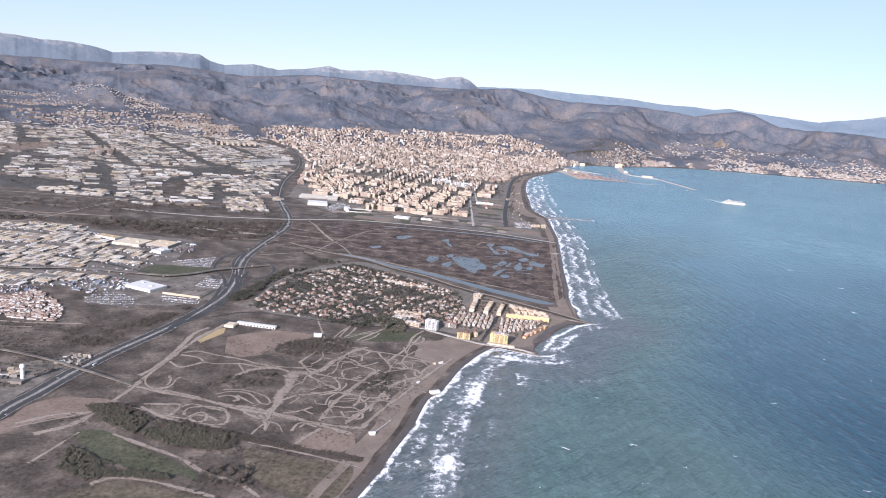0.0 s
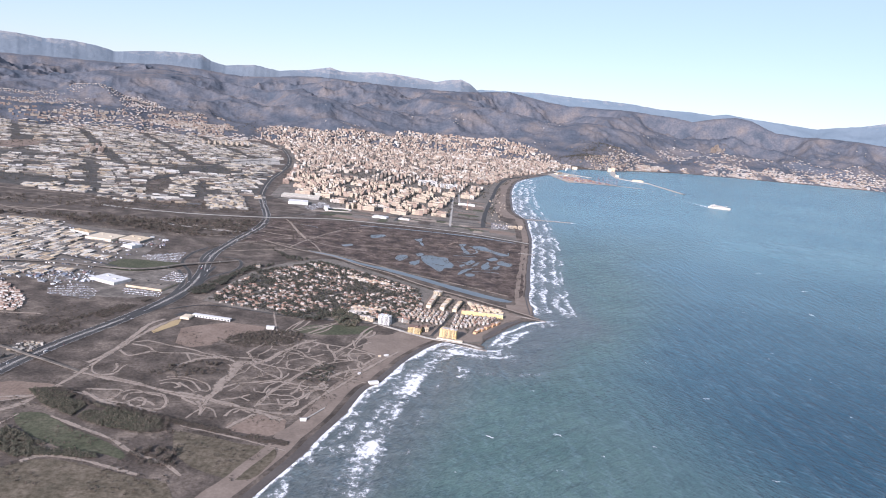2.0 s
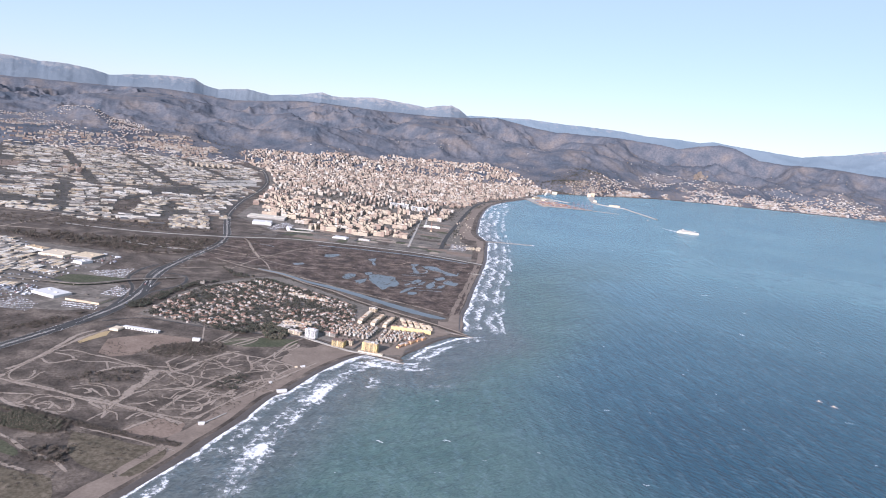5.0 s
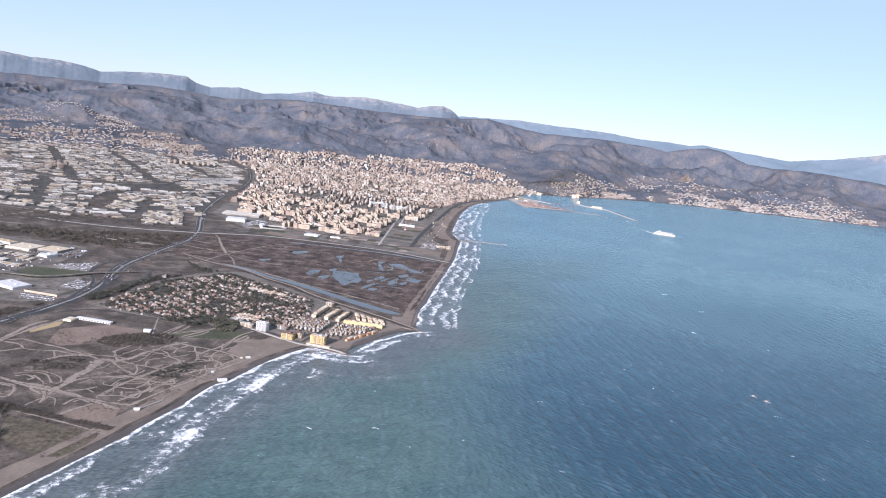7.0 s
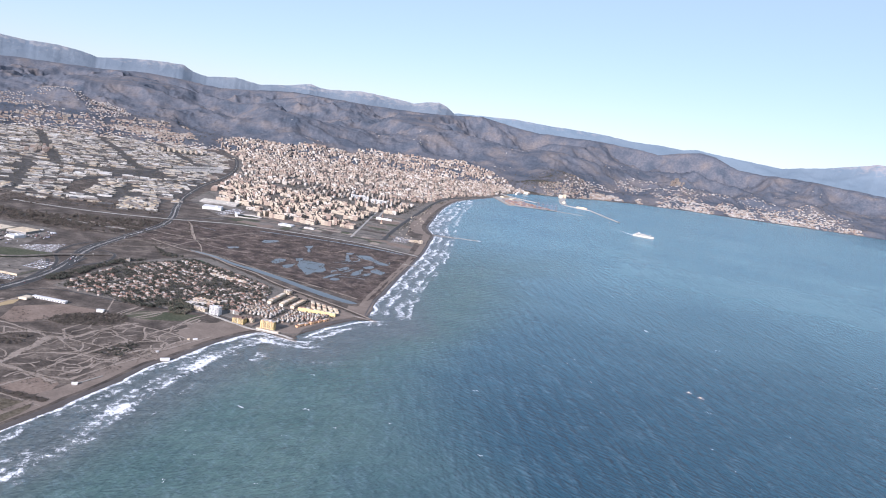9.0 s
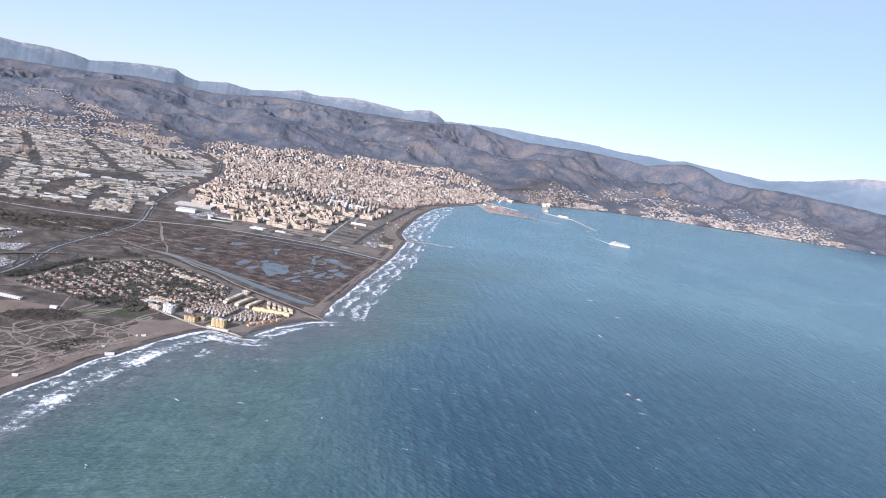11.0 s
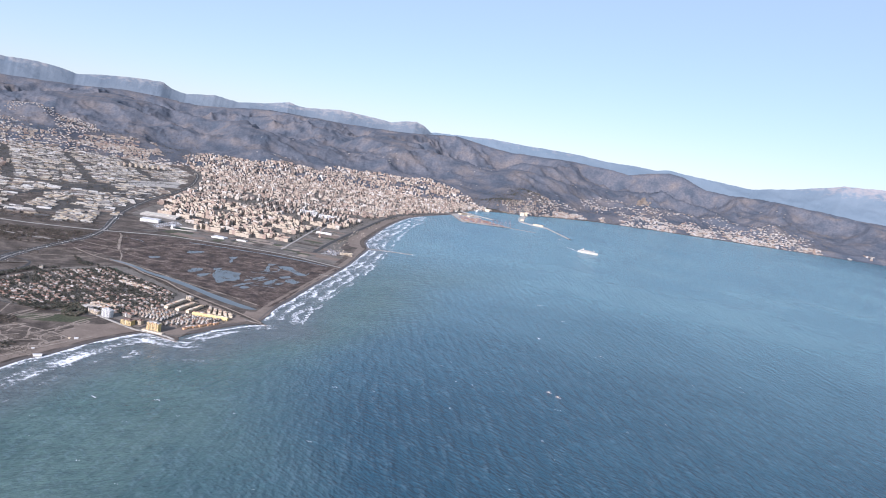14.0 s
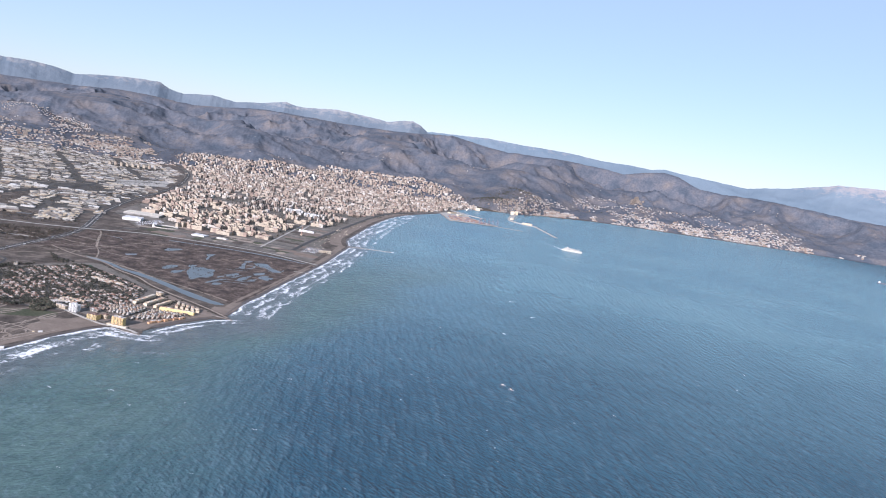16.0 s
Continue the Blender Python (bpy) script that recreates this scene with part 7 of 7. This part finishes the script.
# ---- port ----
sheet("quay", [(1180, 8060), (1290, 7380), (1340, 7330), (1830, 7440), (1850, 7520), (1560, 8000), (1480, 8500), (1330, 8420)], 3.2, CONCRETE, "pale concrete container quay", "quay")
strip("breakwater", [(2240, 9640), (2150, 9200), (2080, 8560), (2200, 8330), (2358, 8217)], 70, 4.0, CONCRETE, "wide outer mole of the harbour", "breakwater", 20, 0.2, thick=6)
strip("breakwater", [(2340, 8240), (2400, 7800), (2473, 7267)], 26, 6.0, CONCRETE, "long breakwater arm reaching into the sea", "breakwater", 20, 0.1, thick=8)
strip("breakwater", [(1800, 7480), (1960, 7450), (2120, 7425)], 14, 3.0, ROCKFILL, "inner harbour breakwater", "breakwater", 20, 0.1, thick=5)
strip("breakwater", [(1340, 7330), (1290, 7400), (1180, 8060)], 12, 4.0, ROCKFILL, "rock edge of the container quay", "breakwater", 20, 0.2, thick=5)
strip("quay", [(1243, 8816), (1479, 8428), (1716, 8171)], 60, 3.4, CONCRETE, "long pale inner mole with sheds", "quay", 20, 0.1, thick=5)
rng = np.random.default_rng(61)
stack = Geo()
for _ in range(520):
    x, y = rng.uniform(1280, 1800), rng.uniform(7420, 8100)
    if inside([(1300, 7440), (1780, 7500), (1480, 8000), (1280, 7950)], x, y):
        stack.box(x, y, 3.2, 24, 8, rng.choice([3, 6, 9, 12]), 12)
tagged(new("containers", stack.mesh("containers", BOXES)), "rust-red and grey stacked freight containers", "containers", kind="stuff")


def crane(x, y, turn):
    ob = thing("harbour_crane", "tall red and grey harbour crane on the quay", "crane", "quay cranes", (x, y, 3.2), turn)
    for u in (-12, 12):
        for v in (-10, 10):
            part("leg", Geo().beam((u, v, 0), (u * 0.8, v, 48), 2.4), STEEL, ob)
    part("boom", Geo().beam((-26, 0, 48), (62, 0, 52), 3.2), STEEL, ob)
    part("mast", Geo().beam((-4, 0, 48), (0, 0, 76), 2.4).beam((0, 0, 75), (56, 0, 52), 1.2).beam((0, 0, 75), (-24, 0, 48), 1.2), STEEL, ob)
    part("crossbeam", Geo().beam((-10, -10, 46), (-10, 10, 46), 2.2).beam((10, -10, 46), (10, 10, 46), 2.2), STEEL, ob)
    return ob


for k in range(5):
    crane(1640 + k * 48, 7480 + k * 8, -80)
for x, y, sx, sy, h, t in ((1330, 8250, 150, 40, 14, 60), (1420, 8120, 120, 36, 10, 60), (2110, 8760, 160, 40, 16, 80), (2260, 8320, 120, 50, 15, -20), (1680, 9330, 60, 40, 34, 0), (2180, 9560, 50, 40, 44, 0), (2240, 9640, 40, 40, 50, 10)):
    ob = thing("port_building", "pale harbour building by the water", "building", "harbour buildings", (x, y, 1.2 if y > 9300 else 3.2), t)
    part("wall", Geo().box(0, 0, 0, sx, sy, h), CREAM, ob)
    part("roof", Geo().box(0, 0, h, sx - 2, sy - 2, 1.2).box(sx * 0.2, 0, h + 1.2, sx * 0.2, sy * 0.4, 3), SHEDROOF, ob)


# ---- ships ----
def hull_geo(length, beam, height, sheer):
    g = Geo()
    rows = []
    for t in np.linspace(0, 1, 13):
        half = beam / 2 * min(1, (t + 0.35) ** 0.5) * (1 if t < 0.6 else math.sqrt(max(0.0, 1 - ((t - 0.6) / 0.4) ** 2)))
        half = max(half, 0.15)
        x = length * (t - 0.5)
        rows.append([(x, -half * 0.86, -2), (x, -half, height + sheer * t**3), (x, half, height + sheer * t**3), (x, half * 0.86, -2)])
    v = [p for r in rows for p in r]
    f = [(4 * i + j, 4 * i + j + 1, 4 * i + 5 + j, 4 * i + 4 + j) for i in range(12) for j in range(3)]
    f += [(3, 2, 1, 0), (48, 49, 50, 51)]
    return g.add(v, f)


FERRYWHITE = paint("ferry_paint", [(0.46, 0.44, 0.39)], 0.6)
ferry = thing("ferry", "large white passenger ferry leaving the harbour", "ship", "", (2465, 6225, 0), -14)
part("hull", hull_geo(185, 27, 14, 4), FERRYWHITE, ferry)
for k in range(5):
    level = part("deck", Geo().box(-4 - k * 4, 0, 14 + k * 3, 150 - k * 14, 25 - k, 2.7), FERRYWHITE, ferry)
    part("window_band", Geo().box(-4 - k * 4, 0, 15 + k * 3, 140 - k * 14, 25.4 - k, 1.0), WINDOW, level)
part("bridge", Geo().box(58, 0, 26, 12, 27, 4), FERRYWHITE, ferry)
part("funnel", Geo().box(-44, 0, 29, 14, 8, 11, 0, 0.75), FERRYWHITE, ferry)
part("mast", Geo().beam((50, 0, 29), (48, 0, 42), 1.0), FERRYWHITE, ferry)
wake_line = glide([(2390, 6255), (2318, 6466), (2246, 6666)], 8)
wn_ = sides(wake_line)
k = len(wake_line)
wv = np.vstack([np.c_[wake_line + wn_ * o, np.full(k, 0.5)] for o in (-16, -6, 6, 16)])
wake = mesh_of("wake", wv, [(o * k + i, (o + 1) * k + i, (o + 1) * k + i + 1, o * k + i + 1) for o in range(3) for i in range(k - 1)], FOAM)
fade = np.concatenate([np.linspace(g, g * 0.35, k) for g in (0.1, 0.66, 0.66, 0.1)])
wake.attributes.new("foam", "FLOAT", "POINT").data.foreach_set("value", fade.astype(np.float32))
tagged(new("wake", wake), "pale foaming wake behind the ferry", "wake", kind="stuff")
liner = thing("moored_ship", "white ship moored inside the harbour", "ship", "", (1560, 9050, 0), 62)
part("hull", hull_geo(180, 25, 12, 3), WHITE, liner)
part("deck", Geo().box(-4, 0, 12, 140, 22, 9).box(-10, 0, 21, 110, 19, 5), WHITE, liner)
part("funnel", Geo().box(-30, 0, 26, 12, 8, 8), WHITE, liner)
freighter = thing("freighter", "grey freighter lying offshore", "ship", "", (6540, 8010, 0), -42)
part("hull", hull_geo(170, 26, 10, 4), HULL, freighter)
part("bridge", Geo().box(-62, 0, 10, 18, 22, 18), WHITE, freighter)
part("hatch", Geo().box(8, 0, 10, 110, 18, 3), SHEDROOF, freighter)


def small_boat(label, x, y, turn, length):
    ob = thing("boat", label, "boat", "", (x, y, 0), turn)
    part("hull", hull_geo(length, length * 0.3, length * 0.1, length * 0.06), HULL, ob)
    part("deck", Geo().box(-length * 0.02, 0, length * 0.1, length * 0.8, length * 0.26, 0.4), SHEDWALL, ob)
    part("wheelhouse", Geo().box(length * 0.08, 0, length * 0.1, length * 0.3, length * 0.2, length * 0.14), CREAM, ob)
    part("mast", Geo().beam((-length * 0.12, 0, length * 0.1), (-length * 0.12, 0, length * 0.46), 0.5).beam((-length * 0.12, 0, length * 0.42), (-length * 0.4, 0, length * 0.2), 0.4), STEEL, ob)
    return ob


small_boat("small white and grey fishing boat", 1502, 1901, 160, 19)
small_boat("small rust-red and white fishing boat", 1527, 1864, 150, 21)
small_boat("small white sailing boat near the breakwater", 2330, 7080, 30, 30)
small_boat("small white launch near the breakwater", 2160, 7280, 20, 20)
wood_of("works_trees", "dark trees and waste ground between the sheds", [(-2900, 4300), (-2350, 3790), (-1630, 3720), (-1080, 4050), (-1350, 5800), (-1720, 7300), (-2500, 8300), (-3700, 8200), (-5300, 7600), (-5600, 6400), (-4300, 5000)], 6500, 9, 17, LEAF, 24, None, 4, 0.9, 0.3)
wood_of("works_trees", "dark trees between the nearer sheds", WORKS_NEAR, 200, 4, 8, LEAF, 25, None, 8)
